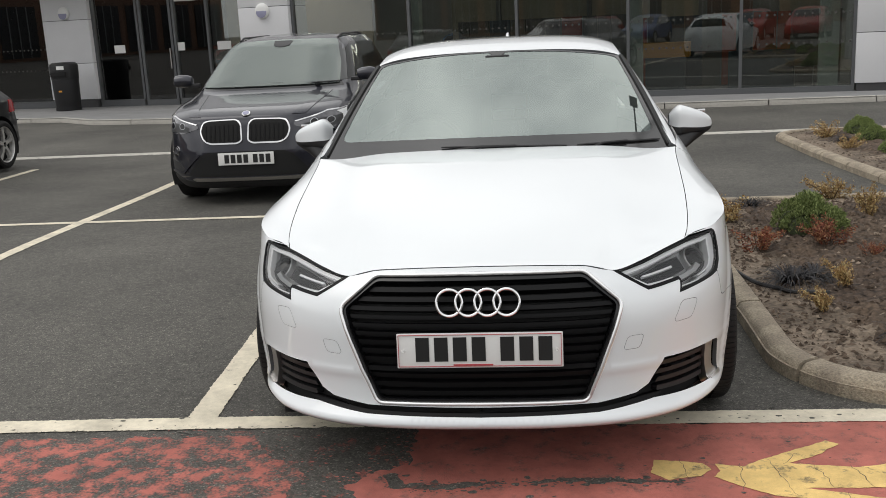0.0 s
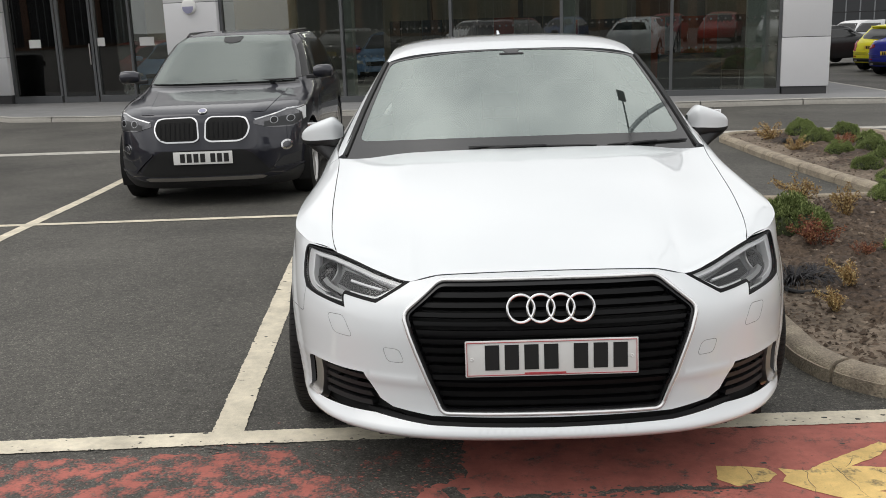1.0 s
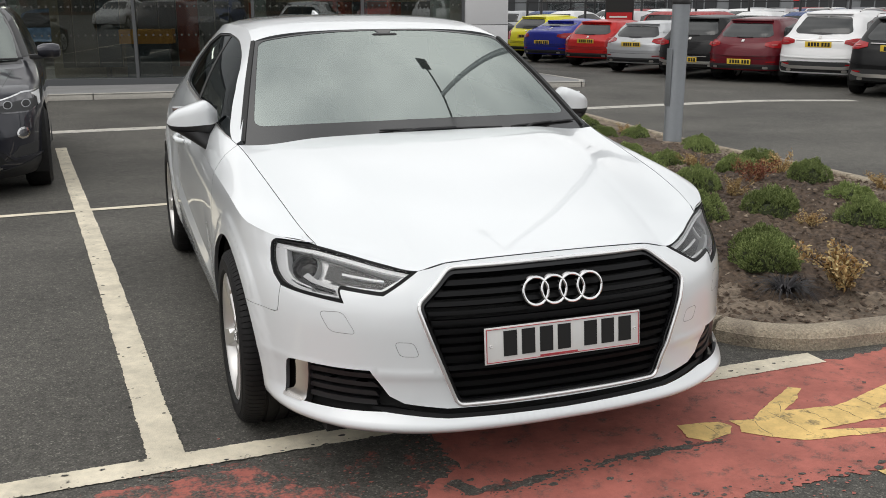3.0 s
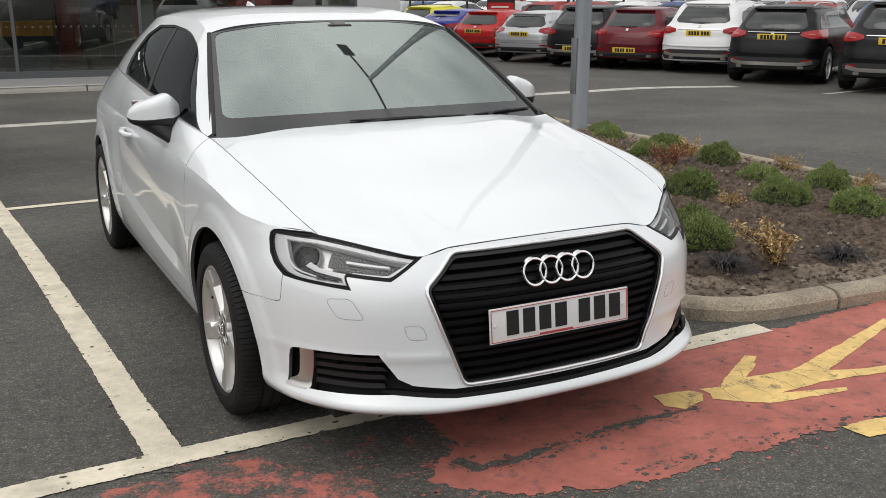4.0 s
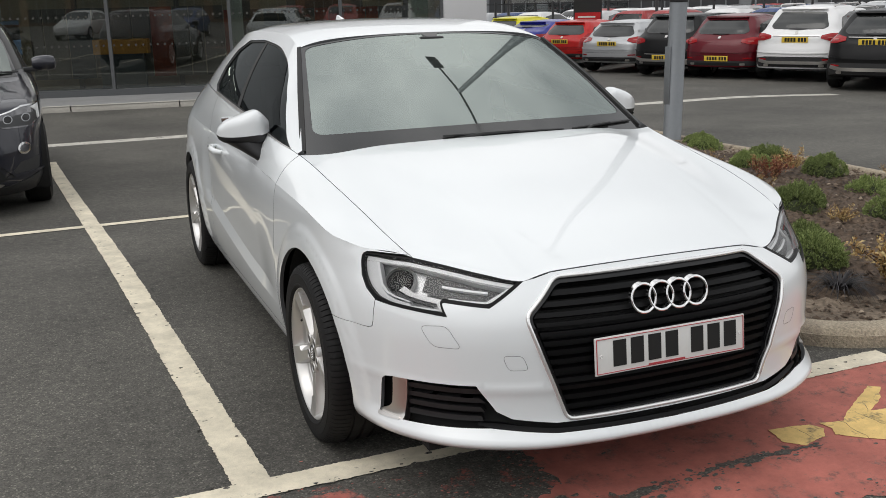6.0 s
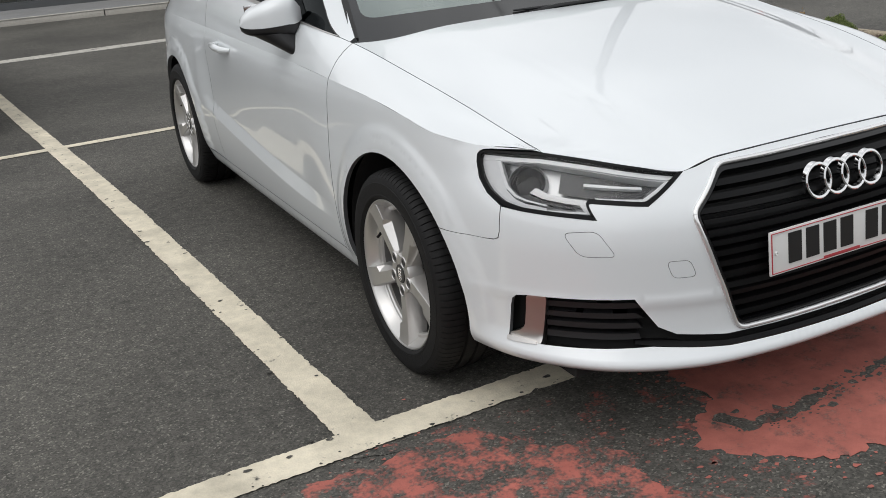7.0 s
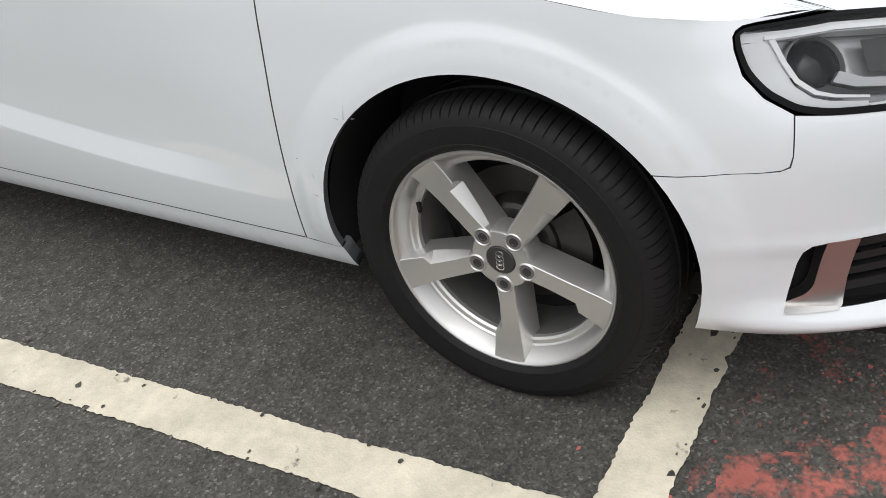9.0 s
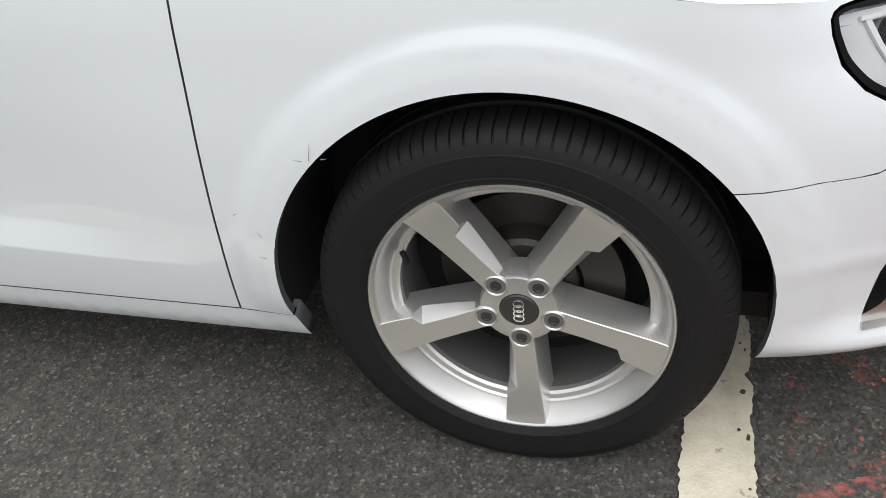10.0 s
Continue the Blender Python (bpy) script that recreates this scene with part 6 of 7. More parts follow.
glazing(-12.45, -.87, .12, [-12.42, -9.70, -7.35, -5.08, -2.93, -.90])
glazing(-26.0, -20.38, RECESS + .12, [-25.9, -23.2, -20.41])
glazing(-18.96, -17.62, RECESS + .12, [-18.93, -17.62], dots=False)
glazing(-16.55, -13.68, RECESS + .12, [-16.55, -15.6, -13.71], dots=False)
doors_in = root("entrance_door", tuple(BM @ Vector((-17.1, RECESS + .1, 0))), "tall glazed entrance door in a grey frame", "door", rz=-11.95, kind="structure")
for a, b in ((-17.56, -16.61),):
    leaf = bb("door_leaf", a, a + .07, RECESS + .10, RECESS + .16, -.10, 2.9, FRAME_GREY, doors_in)
    bb("stile", b - .07, b, RECESS + .10, RECESS + .16, -.10, 2.9, FRAME_GREY, leaf)
    bb("rail", a + .07, b - .07, RECESS + .10, RECESS + .16, -.10, .08, FRAME_GREY, leaf)
    bb("rail", a + .07, b - .07, RECESS + .10, RECESS + .16, 2.8, 2.9, FRAME_GREY, leaf)
    p = bb("pane", a + .07, b - .07, RECESS + .125, RECESS + .135, .08, 2.8, SHOP_GLASS, leaf)
    p.visible_shadow = False
for x, w, z in ((-18.2, .20, 1.28), (-16.75, .10, 1.28), (-16.4, .13, 1.28), (-15.15, .24, 1.26)):
    bb("notice", x - w, x + w * .6, RECESS + .15, RECESS + .156, z, z + .20, WHITE_PLASTIC)
vs, fs = tube([BM @ Vector((-16.70, RECESS + .06, .85)), BM @ Vector((-16.70, RECESS + .06, 1.35))], .016, 8)
link("pull_handle", vs, fs, SATIN, doors_in)
# upper storey, side return and the closed inside
bb("upper_wall", -26, 0, .05, .5, 3.32, 6.6, CLAD)
bb("soffit", -18.96, -13.68, .1, RECESS + .2, 3.32, 3.45, CLAD)
bb("recess_return", -13.70, -13.64, .9, RECESS + .1, -.1, 3.32, CLAD)
bb("flank_wall", -.35, -.02, .9, 14, -.1, 6.6, CLAD)
bb("rear_wall", -26, 0, 13.8, 14, -.1, 6.6, PALE_CEILING)
bb("end_wall", -26.2, -26, 0, 14, -.1, 6.6, CLAD)
bb("roof_slab", -26, 0, .05, 14, 6.6, 6.8, PLINTH)
bb("inner_ceiling", -26, -.4, .2, 13.8, 3.6, 3.7, PALE_CEILING)
bb("inner_floor", -26, -.3, .15, 13.8, -.14, -.10, FLOOR_IN)
# glowing panels added to brighten the inside; no ceiling lamps are known here
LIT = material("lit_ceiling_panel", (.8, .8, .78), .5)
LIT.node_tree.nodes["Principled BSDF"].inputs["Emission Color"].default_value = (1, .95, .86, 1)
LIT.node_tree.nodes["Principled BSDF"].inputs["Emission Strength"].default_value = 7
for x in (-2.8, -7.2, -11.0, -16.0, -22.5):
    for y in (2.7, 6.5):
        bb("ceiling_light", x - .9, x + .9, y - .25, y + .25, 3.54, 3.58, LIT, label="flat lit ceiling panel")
for x in (-5.05, -9.75):
    bb("column", x - .02, x + .22, .30, .52, -.1, 3.6, COLUMN)
bb("column", -1.5, -1.15, .30, .65, -.1, 3.6, COLUMN)
rndb = random.Random(3)
# a low screen of rust and slate panels behind the glass, pale walls above and beyond it
x = -1.0
while x > -8.9:
    w = rndb.uniform(.26, .50)
    mat = rndb.choice((RUST, SLATE, SLATE, RUST, DARK_WALL)) if x > -5.0 else rndb.choice((DARK_WALL, SLATE, RUST, DARK_WALL))
    bb("wall_panel", x - w + .02, x, 1.9, 1.95, .05 if x > -5 else .2, 1.52 if x > -5 else 1.62, mat)
    x -= w
bb("display_wall", -5.0, -1.0, 3.4, 3.5, -.1, 3.5, DARK_WALL)
bb("display_wall", -9.5, -5.1, 2.6, 2.7, -.1, 3.4, TAN)
bb("display_wall", -2.2, -1.3, 2.8, 2.9, 1.5, 3.4, TAN)
bb("display_wall", -3.7, -2.75, 2.9, 3.0, 1.5, 2.3, TIMBER)
bb("display_wall", -4.7, -3.9, 3.0, 3.1, 1.5, 3.4, TAN)
bb("door_frame", -8.4, -8.3, 2.5, 2.6, -.1, 2.25, DARK_WALL)
bb("door_frame", -6.3, -6.2, 2.5, 2.6, -.1, 2.25, DARK_WALL)
bb("door_frame", -8.4, -6.2, 2.5, 2.6, 2.15, 2.3, DARK_WALL)
bb("display_wall", -12.2, -9.6, 12.5, 12.6, -.1, 3.4, TAN)
bb("display_wall", -18.6, -13.7, 8.0, 8.1, -.1, 3.4, TAN)
bb("display_wall", -25.5, -20.3, 7.0, 7.1, -.1, 3.4, SLATE)
# the sign above the entrance
sign = bb("entrance_sign", -16.50, -13.80, RECESS + .150, RECESS + .156, 2.48, 2.86, WHITE_PLASTIC, label="pale glass sign above the entrance")
letters = bpy.data.curves.new("sign_text", "FONT")
letters.body, letters.size, letters.extrude = "Reception", .27, .001
words = new("sign_text", letters)
words.data.materials.append(INK)
words.parent = sign
words.matrix_parent_inverse = world_of(sign).inverted()
words.matrix_basis = BM @ pose(-15.92, RECESS + .147, 2.57, 90)
vs, fs = tube([BM @ Vector((-16.42, RECESS + .145, 2.66)), BM @ Vector((-16.08, RECESS + .145, 2.66))], .018, 6)
link("sign_arrow", vs, fs, INK, sign)
desk = bb("desk", -4.95, -3.95, 1.0, 1.45, .70, 1.0, AMBER, label="amber reception desk")
bb("desk_base", -4.85, -4.05, 1.1, 1.4, -.1, .70, SLATE, desk)
desk = bb("desk", -7.80, -6.75, .95, 1.40, .72, 1.0, AMBER, label="amber reception desk")
bb("desk_base", -7.70, -6.85, 1.05, 1.35, -.1, .72, SLATE, desk)
bb("low_cabinet", -3.2, -1.9, 1.6, 2.0, -.1, .75, SLATE)
for x in (-1.9, -1.55):
    vs, fs = tube([BM @ Vector((x, 1.2, -.1)), BM @ Vector((x, 1.2, .42)), BM @ Vector((x + .35, 1.2, .42)), BM @ Vector((x + .35, 1.2, -.1))], .012, 6)
    link("stool_frame", vs, fs, SATIN, building)
# dropped pavement before the building with its kerb
PAV = [(-30, 25.0), (-12.0, 21.25), (-10.6, 20.95), (-9.3, 19.75), (-7.5, 19.25), (-2.0, 18.60), (2.2, 18.06), (6.2, 17.75), (7.75, 17.35), (8.05, 17.9), (8.35, 24.0), (8.6, 36.0), (-30, 40.0)]
kv = [Vector((x, y, ground_z(y) + .098)) for x, y in PAV]
link_pav = link("pavement", kv, [tuple(range(len(kv)))] if sum(a[0] * b[1] - b[0] * a[1] for a, b in zip(PAV, PAV[1:] + PAV[:1])) > 0 else [tuple(range(len(kv)))[::-1]], PAVING, smooth_shade=False)
tagged(link_pav, "grey paved forecourt in front of the showroom", "pavement", kind="structure")
PALE_KERB = material("pale_kerb_concrete", (.42, .40, .36), .9, grain=.4, scale=30, vary=.4, bump=.3)
KERB = PALE_KERB
kerb_line(PAV[::-1] if sum(a[0] * b[1] - b[0] * a[1] for a, b in zip(PAV, PAV[1:] + PAV[:1])) > 0 else PAV, "pavement_kerb", "pale concrete kerb along the forecourt", height=.105, stone=1.8)
# litter bin on the forecourt
bx, by = -11.80, 23.75
bz = ground_z(by) + .098
bin_ = root("litter_bin", (bx, by, bz), "round black plastic litter bin with an open top", "bin")
vs, fs = lathe([(0, .0), (0, .30), (.04, .315), (.12, .30), (.13, .305), (.78, .325), (.79, .335), (.82, .335)], 36, "z", (bx, by, bz))
link("bin_body", vs, fs, BLACK_PLASTIC, bin_)
vs, fs = lathe([(.82, .33), (.84, .335), (1.10, .345), (1.16, .33), (1.20, .27), (1.21, .0)], 36, "z", (bx, by, bz))
hood = link("bin_hood", vs, fs, BLACK_PLASTIC, bin_)
part("bin_opening", box(bx - .20, bx + .20, by - .36, by - .30, bz + .86, bz + .98, .01), DARK, hood)
part("bin_label", box(bx - .02, bx + .17, by - .352, by - .345, bz + 1.03, bz + 1.12), WHITE_PLASTIC, hood)
part("bin_symbol", box(bx - .04, bx + .04, by - .337, by - .325, bz + .48, bz + .52), AMBER, bin_)

# ---- the other cars ----
def paint(name, color, metal=0.0, rough=.4, coat=.55):
    return material(name, color, rough, metal, coat=coat, spec=.2, grain=.03, scale=200, vary=.03)


TAIL_RED = material("red_tail_lamp", (.32, .007, .010), .2, grain=.2, scale=60, coat=.2, spec=.3)
LAMP_PINK = material("pale_red_lamp_lens", (.42, .10, .09), .2, grain=.2, scale=60, coat=.4)
CAR_GLASS = material("dark_reflective_car_window", (.012, .013, .013), .08, grain=.2, scale=2, spec=.5)
# the diffuse base is a pale haze put into the pane
SCREEN_GLASS = glass("pale_car_screen", (.62, .68, .64), clear=.80, base=(.16, .19, .175), ior=2.3, shine=(.86, .93, .89))
REAR_GLASS = material("grey_reflective_rear_window", (.014, .016, .016), .06, grain=.3, scale=2, spec=.75)
LAMP_CLEAR = material("clear_lamp", (.40, .41, .43), .2, 0, grain=1.2, scale=22, spec=.5)
CLADDING = material("dark_plastic_cladding", (.022, .022, .023), .6, grain=.2, scale=80)


class Shape:
    """A car body by levels: at each height the plan outline is fitted between a front and a rear edge and a width."""

    def __init__(self, length, width, front, rear, wide, nose=.16, tailend=.10):
        L = length
        self.L, self.W = length, width
        base = [(0, 0), (.42, nose * .06), (.68, nose * .5), (.85, nose * 1.35), (.945, nose * 2.7), (.985, nose * 5.2), (1.0, 1.5), (1.0, L - 1.5), (.985, L - tailend * 7), (.955, L - tailend * 3.4), (.88, L - tailend * 1.5), (.70, L - tailend * .55), (.42, L - tailend * .1), (0, L)]
        ks = [0.0]
        for p, q in zip(base, base[1:]):
            ks.append(ks[-1] + math.hypot((q[0] - p[0]) * width / 2, q[1] - p[1]))
        self.end = ks[-1]
        self.plan = spline([(k, p[0], p[1] / L) for k, p in zip(ks, base)])
        self.front, self.rear, self.wide = spline(front), spline(rear), spline(wide)

    def __call__(self, s, z):
        p = self.plan(min(max(s, 0.0), self.end))
        f, r = self.front(z), self.rear(z)
        return Vector((p[0] * self.wide(z) * self.W / 2, f + p[1] * (r - f), z))

    def s_y(self, y, z):
        """Where along the flank the body has the length y at the height z."""
        lo, hi = 0.0, self.end
        for _ in range(36):
            m = (lo + hi) / 2
            lo, hi = (m, hi) if self(m, z).y < y else (lo, m)
        return lo

    def s_x(self, x, z, back=False):
        """Where the nose (or the tail) has the half width x at the height z."""
        lo, hi = (0.0, self.end * .3) if not back else (self.end * .7, self.end)
        for _ in range(36):
            m = (lo + hi) / 2
            less = self(m, z).x < x
            lo, hi = (m, hi) if less != back else (lo, m)
        return lo


def road_wheel(shape, parent, x, y, r, alloy):
    """A plainer wheel for cars farther off."""
    k = 1 if x > 0 else -1
    m = pose(x, y, r, 0, 0, 0 if k > 0 else 180)
    def put(name, vs, fs, mat, par):
        return link(name, [m @ v for v in vs], fs, mat, par)
    t = put("wheel", *lathe([(-.1, r * .72), (-.11, r * .85), (-.09, r * .97), (0, r), (.085, r * .975), (.108, r * .87), (.104, r * .76), (.092, r * .735)], 40, "x"), RUBBER, parent)
    put("rim", *lathe([(.03, r * .66), (.088, r * .70), (.096, r * .735), (.088, r * .745)], 40, "x"), alloy, t)
    put("wheel_back", *lathe([(.02, r * .70), (.02, 0)], 24, "x"), DARK, t)
    for i in range(5):
        a = radians(90 + 72 * i)
        vs, fs = [], []
        for rr, w, h in ((.03, .03, .085), (r * .35, .022, .088), (r * .70, .036, .080)):
            for tt, hh in ((-w, h - .04), (-w * .9, h), (w * .9, h), (w, h - .04)):
                vs.append(Vector((hh, rr * math.cos(a) - tt * math.sin(a), rr * math.sin(a) + tt * math.cos(a))))
        fs = [(4 * i2 + j, 4 * i2 + j + 1, 4 * i2 + j + 5, 4 * i2 + j + 4) for i2 in range(2) for j in range(3)]
        put("spoke", vs, fs, alloy, t)
    return t


def car_body(shape, name, label, mat, m, axles, wheel_r, top, track, group="", lower=None, step=(.07, .035), alloy=None):
    """The painted shell with its wheel openings, roof skin, underside and wheels. Returns the thing."""
    thing = root(name, (0, 0, 0), label, "car", group=group)
    holes = []
    for a in axles:
        pts = [(a - (wheel_r + .05) * math.cos(radians(t)), wheel_r + (wheel_r + .05) * math.sin(radians(t))) for t in range(-40, 221, 13)]
        holes.append([(shape.s_y(y, max(z, .26)), z) for y, z in pts])
    lo = .27
    line = [(0, lo)]
    for h in holes:
        inner = [p for p in h if p[1] > lo]
        line += [(inner[0][0], lo)] + inner + [(inner[-1][0], lo)]
    line += [(shape.end, lo), (shape.end, top), (0, top)]
    panel("body", line, shape, mat, thing, step, depth=.02)
    # roof skin
    n = 40
    rim = [shape(shape.end * i / n, top) for i in range(n + 1)]
    rim = rim + [Vector((-p.x, p.y, p.z)) for p in rim[-2:0:-1]]
    c = sum(rim, Vector((0, 0, 0))) / len(rim)
    vs = []
    for q in (1.0, .75, .4):
        vs += [c + (p - c) * q + Vector((0, 0, .035 * (1 - q * q))) for p in rim]
    vs.append(c + Vector((0, 0, .036)))
    k = len(rim)
    fs = [(j * k + i, j * k + (i + 1) % k, (j + 1) * k + (i + 1) % k, (j + 1) * k + i) for j in range(2) for i in range(k)] + [(2 * k + i, 2 * k + (i + 1) % k, 3 * k) for i in range(k)]
    link("roof", vs, fs, mat, thing)
    part("underside", box(-shape.W * .38, shape.W * .38, .25, shape.L - .30, .24, .5), DARK, thing)
    for a in axles:
        for x in (-track, track):
            road_wheel(shape, thing, x, a, wheel_r, alloy or ALLOY)
            k_ = 1 if x > 0 else -1
            vs, fs = [], []
            for i in range(15):
                t = radians(-25 + 230 * i / 14)
                vs += [(k_ * (track - .22), a - (wheel_r + .06) * math.cos(t), wheel_r + (wheel_r + .06) * math.sin(t)), (k_ * (shape.W / 2 - .03), a - (wheel_r + .055) * math.cos(t), wheel_r + (wheel_r + .055) * math.sin(t))]
            fs = [(2 * i, 2 * i + 1, 2 * i + 3, 2 * i + 2) for i in range(14)]
            link("wheel_well", vs, fs, DARK, thing)
    thing.matrix_basis = m
    return thing


def on(shape, name, line, mat, thing, step=(.08, .05), lift=.005, sides="both", depth=.012, label=""):
    """A piece that lies on a body's skin, built before the body is moved."""
    keep = thing.matrix_basis.copy()
    thing.matrix_basis = Matrix()
    ob = panel(name, line, shape, mat, thing, step, depth=depth, lift=lift, sides=sides, label=label)
    thing.matrix_basis = keep
    return ob


def piece(thing, name, bm, mat, label=""):
    keep = thing.matrix_basis.copy()
    thing.matrix_basis = Matrix()
    ob = part(name, bm, mat, thing, label)
    thing.matrix_basis = keep
    return ob


def small_mirror(thing, x, y, z, mat):
    for k in (-1, 1):
        vs, fs = lathe([(-.10, .0), (-.095, .045), (-.05, .066), (.04, .070), (.085, .058), (.10, .03), (.102, 0)], 18, "x")
        bm = bmesh.new()
        vv = [bm.verts.new((k * (x + v.x), y + v.y * .9, z + v.z * .95)) for v in vs]
        for f in fs:
            try:
                bm.faces.new([vv[i] for i in (f if k > 0 else f[::-1])])
            except ValueError:
                pass
        mir = piece(thing, "door_mirror", bm, mat)
        piece(thing, "mirror_stalk", box(k * (x - .17), k * (x - .05), y - .02, y + .04, z - .07, z - .03, .01), BLACK_PLASTIC)


# the dark grey crossover that faces the white car
GREY_PAINT = paint("dark_grey_metallic_paint", (.022, .023, .032), .35, .32, 1.0)
SUV_LAMP = material("smoked_clear_lamp", (.10, .10, .11), .12, .3, grain=1.4, scale=26, coat=1.0)
suv = Shape(4.44, 1.82,
            [(.18, .12), (.24, .04), (.32, .0), (.50, .0), (.60, .015), (.72, .045), (.80, .075), (.86, .125), (.895, .22), (.93, .42), (.965, .68), (1.0, .88), (1.03, .96), (1.06, 1.00), (1.2, 1.26), (1.35, 1.56), (1.46, 1.82), (1.51, 2.02), (1.53, 2.2)],
            [(.18, 4.36), (.3, 4.43), (.6, 4.44), (.9, 4.40), (1.1, 4.28), (1.3, 4.12), (1.46, 4.0), (1.51, 3.94), (1.53, 3.8)],
            [(.18, .93), (.3, .985), (.5, 1.0), (.8, .995), (.95, .975), (1.0, .955), (1.04, .93), (1.2, .86), (1.35, .79), (1.46, .71), (1.51, .63), (1.53, .55)], nose=.20)
SM = pose(-2.52, 8.70, ground_z(9.6), 0, 0, 1.5)
crossover = car_body(suv, "crossover", "dark grey metallic compact crossover parked nose out", GREY_PAINT, SM, (.84, 3.51), .345, 1.53, .79, step=(.06, .009))


def sx(x, z):
    return (suv.s_x(x, z), z)


on(suv, "windscreen", [(0, 1.055)] + [sx(x, 1.055) for x in (.3, .55, .70)] + [sx(.66, 1.25), sx(.60, 1.38), sx(.55, 1.475), sx(.3, 1.487), (0, 1.49)], SCREEN_GLASS, crossover, (.05, .03), .012, label="windscreen mirroring pale sky")
on(suv, "screen_edge", [(0, 1.03)] + [sx(x, 1.03) for x in (.4, .74)] + [sx(.72, 1.06), sx(.69, 1.25), sx(.63, 1.38), sx(.57, 1.485), sx(.3, 1.497), (0, 1.50)], BLACK_GLOSS, crossover, (.05, .03), .002)
for side in ("right", "left"):
    lamp = on(suv, "headlamp", rounded([sx(.445, .745), sx(.60, .70), sx(.77, .695), sx(.845, .74), sx(.85, .855), sx(.72, .850), sx(.455, .780)], .02), SUV_LAMP, crossover, (.04, .02), .006, side, label="clear headlamp with a bright upper edge")
    on(suv, "lamp_brow", [sx(.455, .783), sx(.72, .853), sx(.85, .860), sx(.85, .851), sx(.72, .843), sx(.47, .775)], CHROME, crossover, (.04, .02), .010, side)
    on(suv, "lamp_brow", [sx(.79, .835), sx(.85, .850), sx(.852, .745), sx(.838, .735), sx(.828, .80)], LAMP_WHITE, crossover, (.04, .02), .0095, side)
    for cx in (.62, .75):
        on(suv, "lamp_projector", [sx(cx + .034 * math.cos(a), .765 + .031 * math.sin(a)) for a in [i * .3927 for i in range(16)]], LAMP_CLEAR, crossover, (.03, .02), .0078, side)
        on(suv, "projector_lens", [sx(cx + .027 * math.cos(a), .765 + .025 * math.sin(a)) for a in [i * .3927 for i in range(16)]], LAMP_BALL, crossover, (.03, .02), .009, side)
    ring_line = rounded([sx(.022, .625), sx(.07, .598), sx(.33, .598), sx(.395, .635), sx(.425, .72), sx(.395, .795), sx(.34, .812), sx(.08, .818), sx(.03, .78)], .035, 5)
    on(suv, "grille_ring", ring_line, CHROME, crossover, (.03, .02), .022, side, .03, label="chrome-edged kidney grille")
    on(suv, "grille_mesh", inset(ring_line, .014), DARK, crossover, (.03, .02), .026, side, .02)
    for i in range(8):
        a = .060 + i * .042
        on(suv, "grille_bar", [sx(a, .625), sx(a + .008, .625), sx(a + .008, .765), sx(a, .765)], SLAT, crossover, (.03, .03), .029, side, .01)
    on(suv, "lamp_shade", [sx(.54, .715), sx(.77, .705), sx(.83, .745), sx(.83, .80), sx(.68, .79), sx(.54, .755)], LAMP_SHADE, crossover, (.04, .02), .0075, side)
    on(suv, "bonnet_crease", [sx(.43, .845), sx(.52, .935), sx(.60, 1.00), sx(.66, 1.00), sx(.62, .935), sx(.55, .845)], GREY_PAINT, crossover, (.03, .012), .005, side, .006)
    on(suv, "fog_lamp", [sx(.715 + .047 * math.cos(a), .54 + .047 * math.sin(a)) for a in [i * .449 for i in range(14)]], CHROME, crossover, (.03, .02), .006, side)
    on(suv, "fog_lens", [sx(.715 + .030 * math.cos(a), .54 + .030 * math.sin(a)) for a in [i * .449 for i in range(14)]], SUV_LAMP, crossover, (.03, .02), .010, side)
    on(suv, "side_intake", [sx(.56, .33), sx(.80, .34), sx(.82, .46), sx(.68, .44)], CLADDING, crossover, (.04, .03), .005, side)
    on(suv, "bumper_ridge", [sx(.44, .50), sx(.62, .335), sx(.83, .345), sx(.83, .362), sx(.63, .355), sx(.455, .515)], GREY_PAINT, crossover, (.04, .02), .018, side)
    g = [(1.10, 1.075), (3.95, 1.12), (3.86, 1.30), (3.55, 1.42), (2.2, 1.45), (1.75, 1.36)]
    on(suv, "side_window", [(suv.s_y(y, z), z) for y, z in g], CAR_GLASS, crossover, (.08, .04), .004, side)
    keep = crossover.matrix_basis.copy()
    crossover.matrix_basis = Matrix()
    k = -1 if side == "right" else 1
    vs, fs = tube([(k * .545, 2.10, 1.495), (k * .55, 2.25, 1.530), (k * .55, 3.4, 1.540), (k * .54, 3.7, 1.51)], .012, 8)
    link("roof_rail", vs, fs, BLACK_PLASTIC, crossover)
    crossover.matrix_basis = keep
on(suv, "mirror_pod", rounded([(0, 1.475), sx(.10, 1.475), sx(.085, 1.43), sx(.03, 1.415), (0, 1.415)], .01), BLACK_PLASTIC, crossover, (.03, .02), .016)
on(suv, "lower_intake", [(0, .305), sx(.52, .305), sx(.58, .32), sx(.43, .50), sx(.36, .53), (0, .535)], DARK, crossover, (.05, .03), .004)
on(suv, "skid_strip", [(0, .268), sx(.50, .268), sx(.54, .285), sx(.50, .296), (0, .296)], SATIN, crossover, (.05, .02), .014)
on(suv, "lower_cladding", [(0, .19), sx(.82, .19), (suv.s_y(.46, .3), .20), (suv.s_y(.46, .3), .33), sx(.80, .33), sx(.56, .265), (0, .262)], CLADDING, crossover, (.05, .03), .006)
on(suv, "sill_cladding", [(suv.s_y(1.22, .25), .195), (suv.s_y(3.12, .25), .195), (suv.s_y(3.12, .25), .33), (suv.s_y(1.22, .25), .33)], CLADDING, crossover, (.1, .04), .008, "each")
